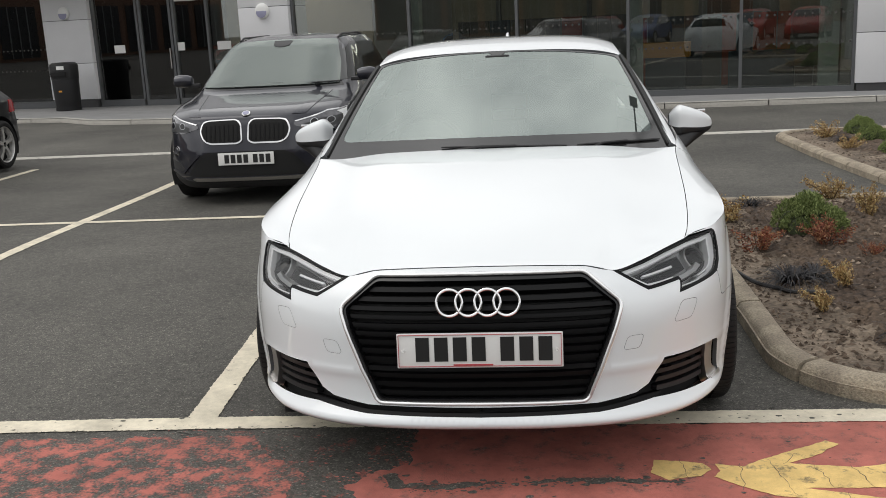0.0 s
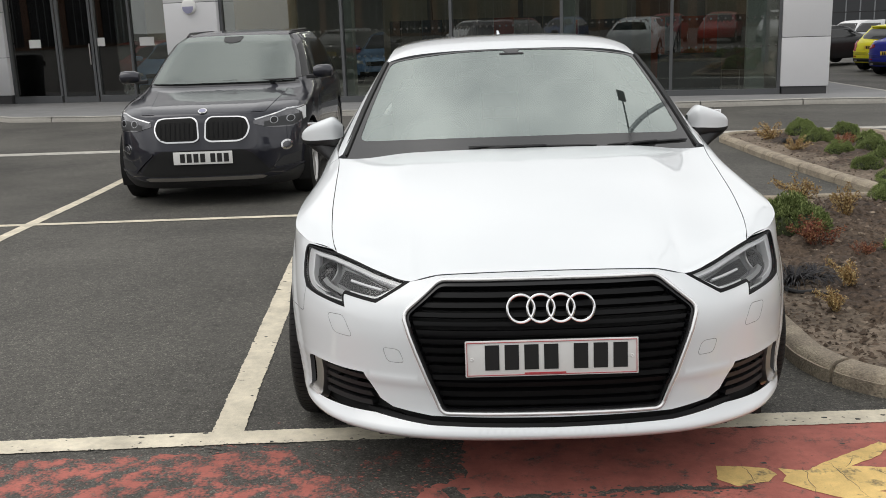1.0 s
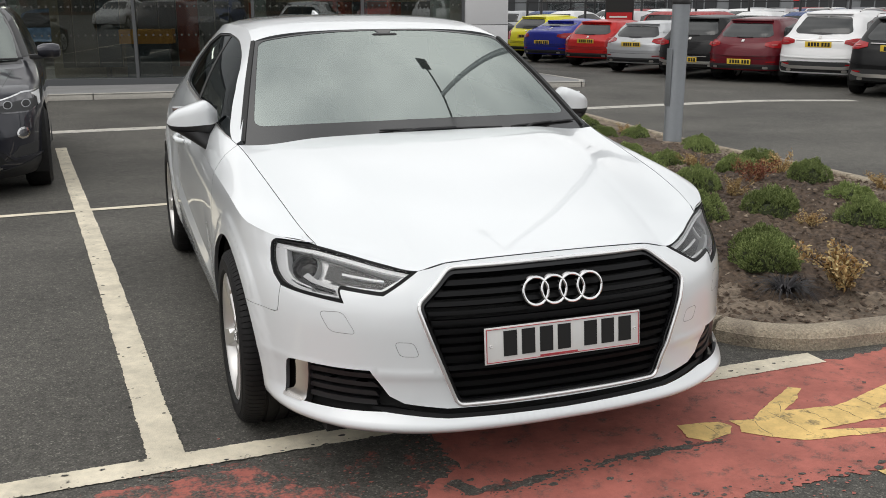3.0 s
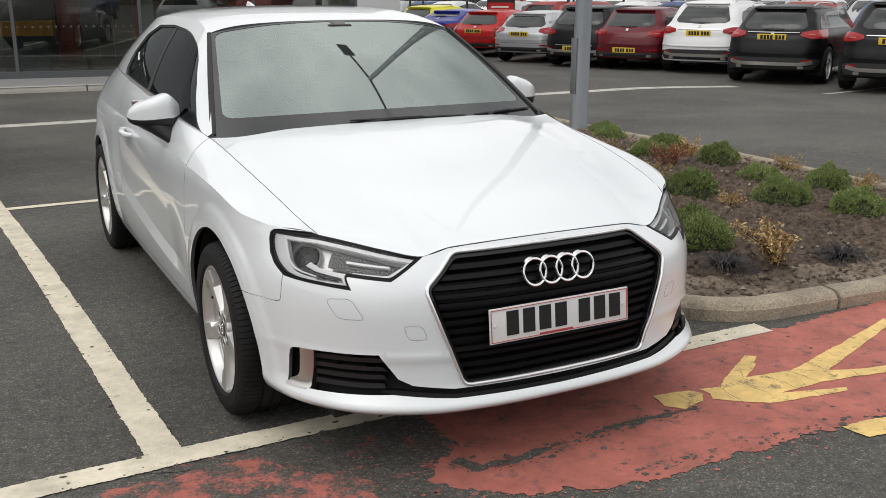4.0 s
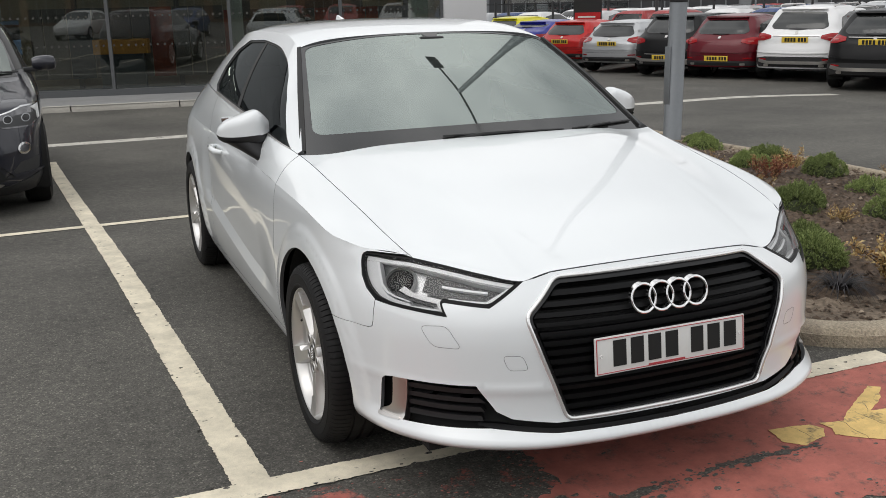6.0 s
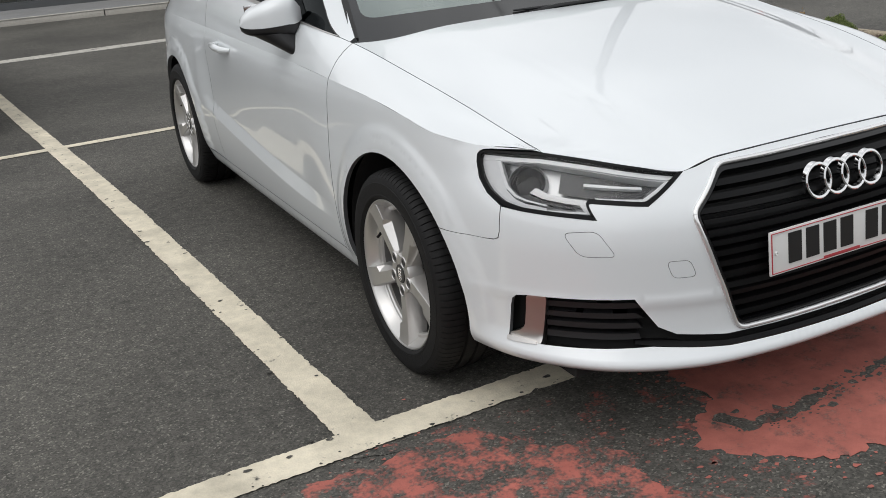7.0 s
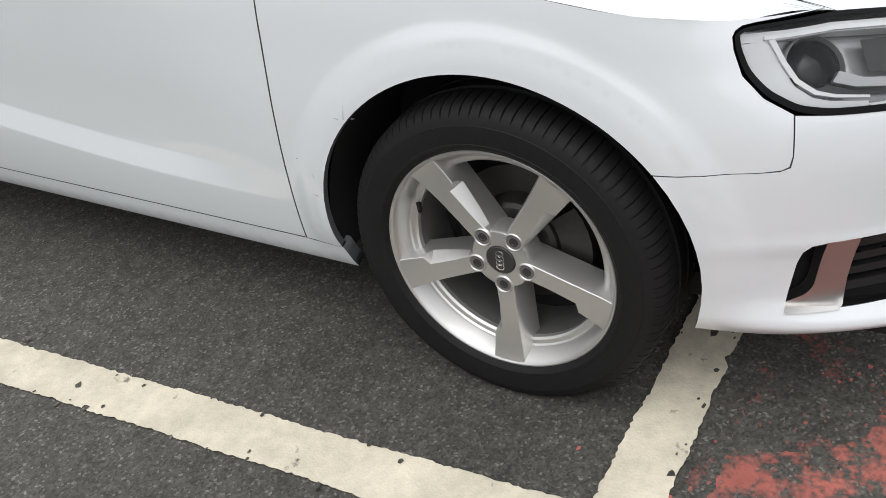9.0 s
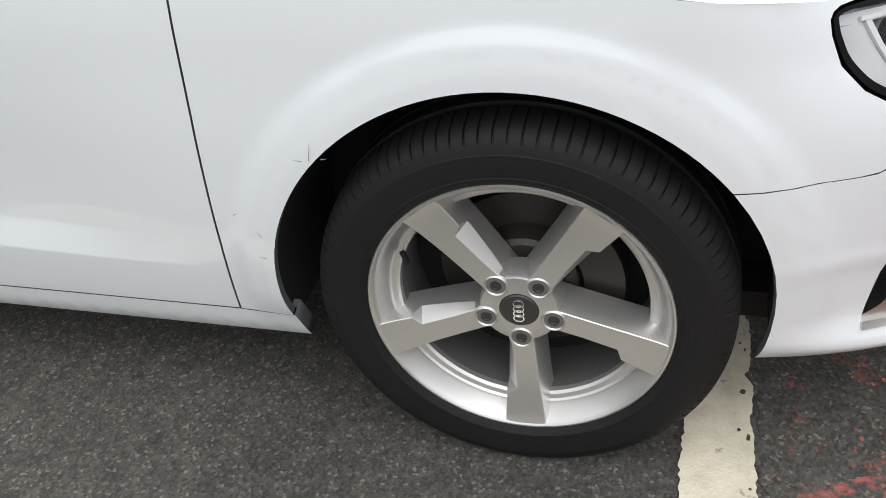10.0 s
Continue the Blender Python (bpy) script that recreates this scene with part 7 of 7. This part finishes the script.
small_mirror(crossover, .965, 1.30, 1.13, GREY_PAINT)
keep = crossover.matrix_basis.copy()
crossover.matrix_basis = Matrix()
number_plate(pose(0, -.016, .468, -3), crossover, border=False)
vs, fs = lathe([(0, .041), (.006, .040), (.008, .0)], 28, "z")
q = Vector((0, -.45, .9)).to_track_quat("Z", "Y").to_matrix().to_4x4()
c = suv(0, .862) + Vector((0, -.002, .004))
roundel = link("bonnet_roundel", [c + (q @ v) for v in vs], fs, CHROME, crossover)
vs, fs = lathe([(.0085, .030), (.0090, .0)], 24, "z")
link("roundel_face", [c + (q @ v) for v in vs], fs, SLATE_BLUE, roundel)
for u0 in (-.35, .25):
    path = [suv(0, 1.05) + Vector((u0 + .5 * t, .03 + .03 * abs(u0 + .5 * t), .02 + .01 * t)) for t in (0, .5, 1)]
    vs, fs = tube(path, .009, 6)
    link("wiper", vs, fs, BLACK_PLASTIC, crossover)
crossover.matrix_basis = keep


# a family of hatchbacks seen from behind or as reflections
def hatch(name, label, mat, m, height=1.46, length=4.2, width=1.78, wheel=.315, tail_kind="wide", plate_z=.80, front_kind=False, rails=False, saloon=False, strip=None, group="parked row", dark_low=True, dark_top=.40):
    h = height
    belt_h = h * .655
    if saloon:
        rear = [(.18, length - .10), (.3, length - .02), (.55, length), (.80, length - .02), (.93, length - .08), (.96, length - .16), (1.0, length - .48), (1.05, length - .62), (1.25, length - 1.1), (h - .06, length - 1.5), (h - .03, length - 1.75)]
    else:
        rear = [(.18, length - .10), (.3, length - .015), (.50, length), (.62, length - .01), (.75, length - .05), (belt_h - .03, length - .13), (belt_h + .02, length - .19), (h * .78, length - .33), (h * .90, length - .52), (h - .085, length - .56), (h - .06, length - .58), (h - .04, length - .66), (h - .03, length - .80)]
    shape = Shape(length, width,
                  [(.18, .12), (.24, .03), (.35, .0), (.50, .0), (.62, .03), (.70, .09), (.76, .25), (.82, .55), (.88, .85), (.94, .98), (1.0, 1.10), (h * .8, 1.45), (h - .09, 1.85), (h - .06, 1.98), (h - .03, 2.15)], rear,
                  [(.18, .93), (.3, .985), (.5, 1.0), (.75, .995), (belt_h - .04, .965), (belt_h + .02, .905), (h * .8, .80), (h - .12, .715), (h - .06, .63), (h - .03, .52)], tailend=.15)
    thing = car_body(shape, name, label, mat, m, (.85, length - .80), wheel, h - .03, width / 2 - .105, group)
    E = shape.end

    def bx_(x, z):
        return (shape.s_x(x, z, True), z)
    z0, z1 = belt_h + .045, h - .125
    if saloon:
        z0, z1 = 1.06, h - .12
    on(shape, "rear_window", rounded([bx_(.50, z0 + .015), bx_(.565, z0 + .06), bx_(.56, z0 + .10), bx_(.44, z1 - .01), (E, z1), (E, z0)], .04), REAR_GLASS, thing, (.08, .04), .005)
    for side in ("right", "left"):
        if tail_kind == "wide":
            zt = max(plate_z, .76)
            line = [bx_(.49, zt + .025), bx_(.66, zt - .02), bx_(width / 2 * .95, zt - .03), bx_(width / 2 * .93, zt + .135), bx_(.66, zt + .12), bx_(.50, zt + .085)]
        elif tail_kind == "tall":
            line = [bx_(.60, plate_z - .12), bx_(width / 2 * .95, plate_z - .06), bx_(width / 2 * .93, plate_z + .20), bx_(.66, plate_z + .20), bx_(.58, plate_z + .05)]
        else:
            line = [bx_(.50, plate_z + .02), bx_(width / 2 * .95, plate_z - .02), bx_(width / 2 * .93, plate_z + .13), bx_(.56, plate_z + .10)]
        on(shape, "tail_lamp", rounded(line, .015), TAIL_RED, thing, (.06, .04), .010, side, .02, "red tail lamp")
        g = [(1.35, belt_h + .03), (length - .55, belt_h + .07), (length - .75, h * .84), (length - 1.2, h - .15), (2.1, h - .13), (1.75, h - .22)]
        if saloon:
            g = [(1.35, belt_h + .03), (length - 1.05, belt_h + .06), (length - 1.5, h - .16), (2.1, h - .13), (1.75, h - .22)]
        on(shape, "side_window", [(shape.s_y(y, z), z) for y, z in g], CAR_GLASS, thing, (.1, .05), .005, side)
        on(shape, "door_gap", [(shape.s_y(2.55, .6), .32), (shape.s_y(2.555, .6), .32), (shape.s_y(2.575, .6), belt_h), (shape.s_y(2.57, .6), belt_h)], DARK, thing, (.1, .08), .003, side, 0)
    if dark_low:
        on(shape, "lower_bumper", [(E, .30), bx_(.74, .30), bx_(.84, dark_top - .04), bx_(.62, dark_top), (E, dark_top)], CLADDING, thing, (.08, .05), .008)
    if strip:
        on(shape, "bumper_strip", [(E, .36), bx_(.55, .36), bx_(.74, .40), bx_(.72, .46), bx_(.52, .42), (E, .42)], strip, thing, (.08, .03), .020, depth=.02)
    on(shape, "wiper_cap", [(E, z0 - .005), bx_(.18, z0 + .005), bx_(.18, z0 + .02), (E, z0 + .02)], BLACK_PLASTIC, thing, (.08, .03), .016)
    on(shape, "bumper_step", [(E, .565), bx_(.62, .575), bx_(.80, .60), bx_(.80, .615), bx_(.62, .590), (E, .580)], mat, thing, (.08, .03), .022, depth=.022)
    on(shape, "badge", rounded([(E, z0 - .085), bx_(.028, z0 - .085), bx_(.028, z0 - .035), (E, z0 - .035)], .02), SATIN, thing, (.05, .03), .014)
    on(shape, "diffuser", [(E, .31), bx_(.50, .31), bx_(.56, .36), (E, .36)], DARK, thing, (.08, .03), .014)
    for side in ("right", "left"):
        on(shape, "exhaust", rounded([bx_(.50, .31), bx_(.60, .31), bx_(.60, .355), bx_(.50, .355)], .02), SATIN, thing, (.08, .03), .020, side)
        on(shape, "lamp_light", [bx_(.62, max(plate_z, .76) + .035), bx_(.72, max(plate_z, .76) + .03), bx_(.72, max(plate_z, .76) + .05), bx_(.62, max(plate_z, .76) + .05)], LAMP_PINK, thing, (.06, .03), .016, side)
    on(shape, "spoiler", [(E, h - .105), bx_(.46, h - .105), bx_(.44, h - .085), (E, h - .080)], mat, thing, (.08, .03), .060, depth=.06)
    for k_, side in ((-1, "right"), (1, "left")):
        on(shape, "reflector", [bx_(.56, .44), bx_(.72, .445), bx_(.72, .47), bx_(.56, .465)], TAIL_RED, thing, (.08, .03), .012, side)
    on(shape, "tailgate_gap", [(E, .500), bx_(.60, .505), bx_(.60, .511), (E, .506)], DARK, thing, (.08, .03), .003, depth=0)
    pz = plate_z if plate_z > .6 else .45
    if strip:
        on(shape, "tailgate_strip", [(E, pz + .066), bx_(.46, pz + .070), bx_(.46, pz + .082), (E, pz + .080)], SATIN, thing, (.08, .03), .016)
    keep = thing.matrix_basis.copy()
    thing.matrix_basis = Matrix()
    number_plate(pose(0, shape(E, pz).y + .020, pz, 4, 0, 180), thing, YELLOW_PLASTIC, False)
    if rails:
        for k in (-1, 1):
            vs, fs = tube([(k * .57, 2.0, h - .02), (k * .58, 2.2, h + .02), (k * .58, length - .9, h + .02), (k * .55, length - .7, h - .03)], .014, 6)
            link("roof_rail", vs, fs, SATIN, thing)
    thing.matrix_basis = keep
    if front_kind:
        def fx(x, z):
            return (shape.s_x(x, z), z)
        on(shape, "windscreen", [(0, .97), fx(.66, .97), fx(.60, h * .8), fx(.50, h - .11), (0, h - .10)], CAR_GLASS, thing, (.06, .04), .004)
        on(shape, "grille", [(0, .52), fx(.40, .52), fx(.44, .62), (0, .64)], DARK, thing, (.06, .03), .008)
        on(shape, "lower_grille", [(0, .24), fx(.62, .24), fx(.60, .36), (0, .36)], DARK, thing, (.06, .03), .008)
        for side in ("right", "left"):
            on(shape, "headlamp", [fx(.48, .58), fx(.76, .60), fx(.80, .70), fx(.52, .66)], LAMP_CLEAR, thing, (.05, .03), .010, side)
        small_mirror(thing, width / 2 + .07, 1.45, belt_h + .06, mat)
    return thing




def row_pose(x, y, length):
    """The pose of a car whose rear axle is at (x, y)."""
    a = radians(30)
    fwd = Vector((math.cos(a), math.sin(a), 0))
    nose = Vector((x, y, 0)) + fwd * (length - .80)
    return pose(nose.x, nose.y, ground_at(x, y), 0, 0, 120)


ROW = [
    ("suv", "black compact sports utility car with a silver rear trim", (.010, .010, .012), 12.9, 11.75, dict(height=1.60, length=4.4, width=1.84, wheel=.35, rails=True, strip=SATIN, plate_z=.86, dark_top=.50)),
    ("suv", "black compact sports utility car, red tail lamps and silver bumper trim", (.010, .010, .011), 12.72, 14.25, dict(height=1.52, length=4.42, width=1.80, wheel=.345, rails=True, strip=SATIN, plate_z=.86, tail_kind="wide", dark_top=.50)),
    ("suv", "white sports utility car with dark lower trim", (.78, .78, .78), 13.25, 16.80, dict(height=1.60, length=4.36, width=1.84, wheel=.35, rails=True, plate_z=.84, strip=SATIN, dark_top=.50)),
    ("hatchback", "dark red metallic hatchback with a yellow rear plate", (.115, .003, .010), 12.65, 18.45, dict(height=1.45, length=4.06, width=1.73, plate_z=.45)),
    ("crossover_hatch", "black crossover hatchback with a yellow rear plate", (.012, .012, .013), 12.2, 19.75, dict(height=1.49, length=4.2, width=1.77, plate_z=.45, strip=SATIN)),
    ("hatchback", "silver hatchback with dark lower bumper", (.50, .51, .52), 12.1, 22.0, dict(height=1.43, length=4.29, width=1.78, plate_z=.72)),
    ("hatchback", "bright red hatchback with a black tailgate", (.50, .008, .006), 12.4, 24.9, dict(height=1.44, length=4.1, width=1.75, plate_z=.72, tail_kind="tall")),
    ("saloon", "deep blue saloon with a yellow rear plate", (.010, .018, .26), 12.3, 27.4, dict(height=1.43, length=4.6, width=1.81, plate_z=.62, saloon=True)),
    ("suv", "bright yellow small car with dark lower trim", (.72, .66, .02), 12.9, 30.0, dict(height=1.56, length=4.2, width=1.8, plate_z=.72, tail_kind="tall")),
    ("suv", "black estate car at the end of the row", (.010, .010, .011), 11.6, 34.0, dict(height=1.55, length=4.5, width=1.8, plate_z=.72, tail_kind="tall")),
]
for i, (name, label, colour, x, y, opts) in enumerate(ROW):
    dark = max(colour) < .02
    mat = paint("car_paint_" + "abcdefghijkl"[i], coat=.18 if dark else .5, color=tuple(c * .5 for c in colour) if dark else colour, metal=.5 if max(colour) - min(colour) < .05 and max(colour) < .6 and max(colour) > .3 else .1)
    opts["height"] *= .94 if i < 5 else .885
    hatch(name, label, mat, row_pose(x - .16, y, opts["length"]), **opts)
# the black car beside the grey crossover's row
mat = paint("car_paint_black", (.008, .008, .009))
hatch("hatchback", "black hatchback parked nose out by the crossover", mat, pose(-7.72, 8.85, ground_z(10.5), 0, 0, 2), height=1.46, length=4.25, width=1.80, front_kind=True, plate_z=.72, wheel=.325, group="")
# cars put behind the showroom glass; the pale blue ones stand for mirrored cars
mat_b = paint("car_paint_sky_blue", (.15, .25, .43), .1)
mat_d = paint("car_paint_deep_red", (.22, .02, .018), .1)
hatch("hatchback", "pale blue hatchback on show behind the glass", mat_b, BM @ pose(-10.9, 7.0, -.10, 0, 0, 6), height=1.45, length=4.3, front_kind=True, plate_z=.72, group="cars in the showroom", dark_low=False)
hatch("hatchback", "pale blue hatchback on show behind the entrance", mat_b, BM @ pose(-15.5, RECESS + 1.3, -.10, 0, 0, 14), height=1.42, length=4.3, front_kind=True, plate_z=.72, group="cars in the showroom", dark_low=False)
hatch("hatchback", "dark red hatchback on show behind the glass", mat_d, BM @ pose(-18.3, RECESS + 1.6, -.10, 0, 0, -24), height=1.45, length=4.2, front_kind=True, plate_z=.72, group="cars in the showroom", dark_low=False)

# ---- far car park, fence, shelter and buildings ----
FENCE_DARK = material("dark_painted_steel", (.018, .018, .019), .5, grain=.2, scale=30)
FAR_WALL = material("grey_profiled_cladding", (.20, .21, .22), .6, grain=.1, scale=2, vary=.3)
FAR_DARK = material("dark_shopfront", (.035, .037, .04), .4, grain=.2, scale=1, vary=.4)
FAR_BRICK = material("far_brick", (.22, .13, .09), .85, grain=.4, scale=8, vary=.3)
SIGN_RED = material("red_sign", (.50, .012, .015), .45, grain=.05, scale=10)


def far_z(y):
    return ground_at(30, y)


# rows of far cars, each a small low-detail body
rndc = random.Random(9)
FAR_PAINTS = [paint("far_paint_" + n, c) for n, c in (("white", (.70, .70, .70)), ("silver", (.40, .41, .42)), ("black", (.012, .012, .013)), ("red", (.30, .02, .02)), ("blue", (.02, .05, .16)), ("grey", (.10, .10, .11)))]
far_shape = Shape(4.2, 1.78, [(.18, .12), (.3, .0), (.5, 0), (.62, .03), (.72, .12), (.80, .5), (.9, .92), (1.15, 1.4), (1.38, 1.95), (1.43, 2.2)],
                  [(.18, 4.1), (.3, 4.19), (.5, 4.2), (.9, 4.12), (1.2, 3.9), (1.36, 3.72), (1.43, 3.5)], [(.18, .93), (.3, .985), (.5, 1), (.9, .96), (1.0, .92), (1.2, .82), (1.36, .70), (1.43, .56)])
protos = []
for mat in FAR_PAINTS:
    t = car_body(far_shape, "far_car", "parked car in a distant row", mat, pose(60, 60, far_z(60)), (.85, 3.4), .31, 1.43, .78, "distant rows", step=(.2, .09))
    on(far_shape, "rear_window", [(far_shape.s_x(.60, .95, True), .95), (far_shape.s_x(.52, 1.32, True), 1.32), (far_shape.end, 1.33), (far_shape.end, .94)], CAR_GLASS, t, (.2, .1), .006)
    on(far_shape, "windscreen", [(0, .95), (far_shape.s_x(.64, .95), .95), (far_shape.s_x(.52, 1.34), 1.34), (0, 1.35)], CAR_GLASS, t, (.2, .1), .006)
    for side in ("right", "left"):
        on(far_shape, "side_window", [(far_shape.s_y(y, z), z) for y, z in ((1.3, .95), (3.7, .99), (3.4, 1.25), (2.8, 1.33), (2.1, 1.32))], CAR_GLASS, t, (.2, .1), .006, side)
        on(far_shape, "tail_lamp", [(far_shape.s_x(.60, .72, True), .72), (far_shape.s_x(.84, .72, True), .72), (far_shape.s_x(.82, .90, True), .90), (far_shape.s_x(.62, .88, True), .88)], TAIL_RED, t, (.1, .08), .010, side)
    protos.append(t)
for r_, (x0, y0, n_) in enumerate(((22.5, 14, 15), (28.0, 15, 16), (38, 20, 16), (44, 22, 16), (54, 30, 14))):
    for i in range(n_):
        if rndc.random() < .08:
            continue
        x, y = x0 + rndc.uniform(-.25, .25) - i * .02, y0 + i * 2.6
        o = copy_thing(rndc.choice(protos), pose(x, y, far_z(y), 0, 0, (120 if r_ % 2 == 0 else -60) + rndc.uniform(-2, 2)))
for i, t in enumerate(protos):
    t.matrix_basis = pose(60.5, 32 + 2.7 * i, far_z(40), 0, 0, 120)

# the row across the lane behind, which the showroom glass mirrors
for i in range(11):
    if i in (3, 8):
        continue
    x, y = -13.5 + 2.75 * i, -9.5 + .25 * i
    copy_thing(rndc.choice(protos), pose(x, y, ground_z(y), 0, 0, 180 + rndc.uniform(-2, 2)))

# railing and lamp columns along the far edge
fence = root("steel_fence", (13, 40, far_z(40)), "dark painted steel mesh fence at the back of the car park", "fence")
for i in range(19):
    x, y = 8.6 + i * 2.6, 39.5 - i * .25
    z = far_z(y)
    part("fence_post", box(x - .04, x + .04, y - .04, y + .04, z, z + 1.9, .01), FENCE_DARK, fence)
    if i < 18:
        for h in (.3, 1.05, 1.8):
            part("fence_rail", box(x, x + 2.6, y - .14, y - .11, z + h - .02, z + h + .02, 0), FENCE_DARK, fence)
for x, y in ((24.5, 30), (20.5, 33), (31, 27), (36, 24), (18.6, 42), (27, 21), (40, 30)):
    z = far_z(y)
    vs, fs = lathe([(0, .09), (1.2, .08), (1.25, .06), (8, .05)], 12, "z", (x, y, z))
    col = tagged(link("lamp_column", vs, fs, FENCE_DARK), "dark slim lamp column in the far car park", "lamp post")
    part("lamp_head", box(x - .3, x + .3, y - .12, y + .12, z + 7.95, z + 8.05, .02), FENCE_DARK, col)
# glazed shelter with a curved roof
SHELTER_GLASS = glass("shelter_glass", (.75, .78, .78), clear=.85)
shelter = root("trolley_shelter", (30, 59, far_z(59)), "glazed shelter with a curved clear roof and dark frame", "shelter")
sm = pose(27.4, 59.5, far_z(59), 0, 0, -12)
for i in range(6):
    x = i * 1.6
    vs, fs = tube([sm @ Vector(p) for p in ((x, 0, 0), (x, 0, 1.9), (x, .35, 2.25), (x, 1.0, 2.4), (x, 1.65, 2.25), (x, 2.0, 1.9), (x, 2.0, 0))], .045, 6)
    link("hoop", vs, fs, FENCE_DARK, shelter)
for i in range(5):
    pts = [(0, 1.9), (.35, 2.25), (1.0, 2.4), (1.65, 2.25), (2.0, 1.9)]
    vs = [sm @ Vector((x, y, z + .03)) for x in (i * 1.6 + .05, i * 1.6 + 1.55) for y, z in pts]
    link("roof_pane", vs, [(j, j + 5, j + 6, j + 1) for j in range(4)], SHELTER_GLASS, shelter)
    part("side_pane", box(i * 1.6 + .06, i * 1.6 + 1.54, -.01, .01, .3, 1.8, 0, sm), SHELTER_GLASS, shelter)
for z in (.25, 1.88):
    vs, fs = tube([sm @ Vector((0, 0, z)), sm @ Vector((8.0, 0, z))], .04, 6)
    link("rail", vs, fs, FENCE_DARK, shelter)
# red totem sign and red banners
totem = root("totem_sign", (18.55, 34.85, far_z(34.85)), "tall dark totem sign with a red panel", "sign")
tm = pose(18.55, 34.85, far_z(34.85), 0, 0, -30)
part("sign_post", box(-.55, .55, -.12, .12, 0, 4.5, .02, tm), FENCE_DARK, totem)
part("sign_panel", box(-.50, .50, -.14, -.125, .65, 1.4, 0, tm), SIGN_RED, totem)
for i in range(4):
    part("sign_bar", box(-.38, .30, -.146, -.142, .75 + i * .15, .81 + i * .15, 0, tm), WHITE_PLASTIC, totem)
for x, y in ((31, 40), (37, 37), (43, 34), (49, 31), (55, 28), (34, 20)):
    z = far_z(y)
    vs, fs = lathe([(0, .05), (5, .04)], 8, "z", (x, y, z))
    flag = tagged(link("banner_pole", vs, fs, POST), "slim pole with a narrow red banner", "banner")
    part("banner", box(x - .02, x + .0, y - .45, y - .06, z + 1.8, z + 4.4, 0), SIGN_RED, flag)
# far sheds and shops round the whole place
def shed(name, label, m, w, d, h, mat, bays):
    t = root(name, (0, 0, 0), label, "building")
    part("wall", box(-w / 2, w / 2, 0, d, 0, h), mat, t)
    part("roof", box(-w / 2 - .3, w / 2 + .3, -.4, d + .3, h, h + .5), FAR_DARK, t)
    for i in range(bays):
        x = -w / 2 + (i + .5) * w / bays
        win = part("window", box(x - w / bays * .40, x + w / bays * .40, -.12, -.02, .3, h * .55), FAR_DARK, t)
        for q in (-.2, .0, .2):
            part("window_bar", box(x + q * w / bays - .05, x + q * w / bays + .05, -.18, -.12, .3, h * .55), FAR_WALL, win)
    t.matrix_basis = m
    return t


shed("retail_shed", "long grey retail building with dark shopfronts", pose(70, 62, far_z(60), 0, 0, -50), 80, 20, 8, FAR_WALL, 14)
shed("retail_shed", "distant grey building behind the car park", pose(20, 88, far_z(80), 0, 0, -8), 70, 18, 7, FAR_WALL, 12)
shed("brick_terrace", "distant brick terrace with dark windows", pose(-10, -58, 0, 0, 0, 178), 90, 12, 9, FAR_BRICK, 20)
shed("brick_terrace", "distant brick terrace beyond the road", pose(-70, 0, 0, 0, 0, 90), 90, 12, 9, FAR_BRICK, 18)
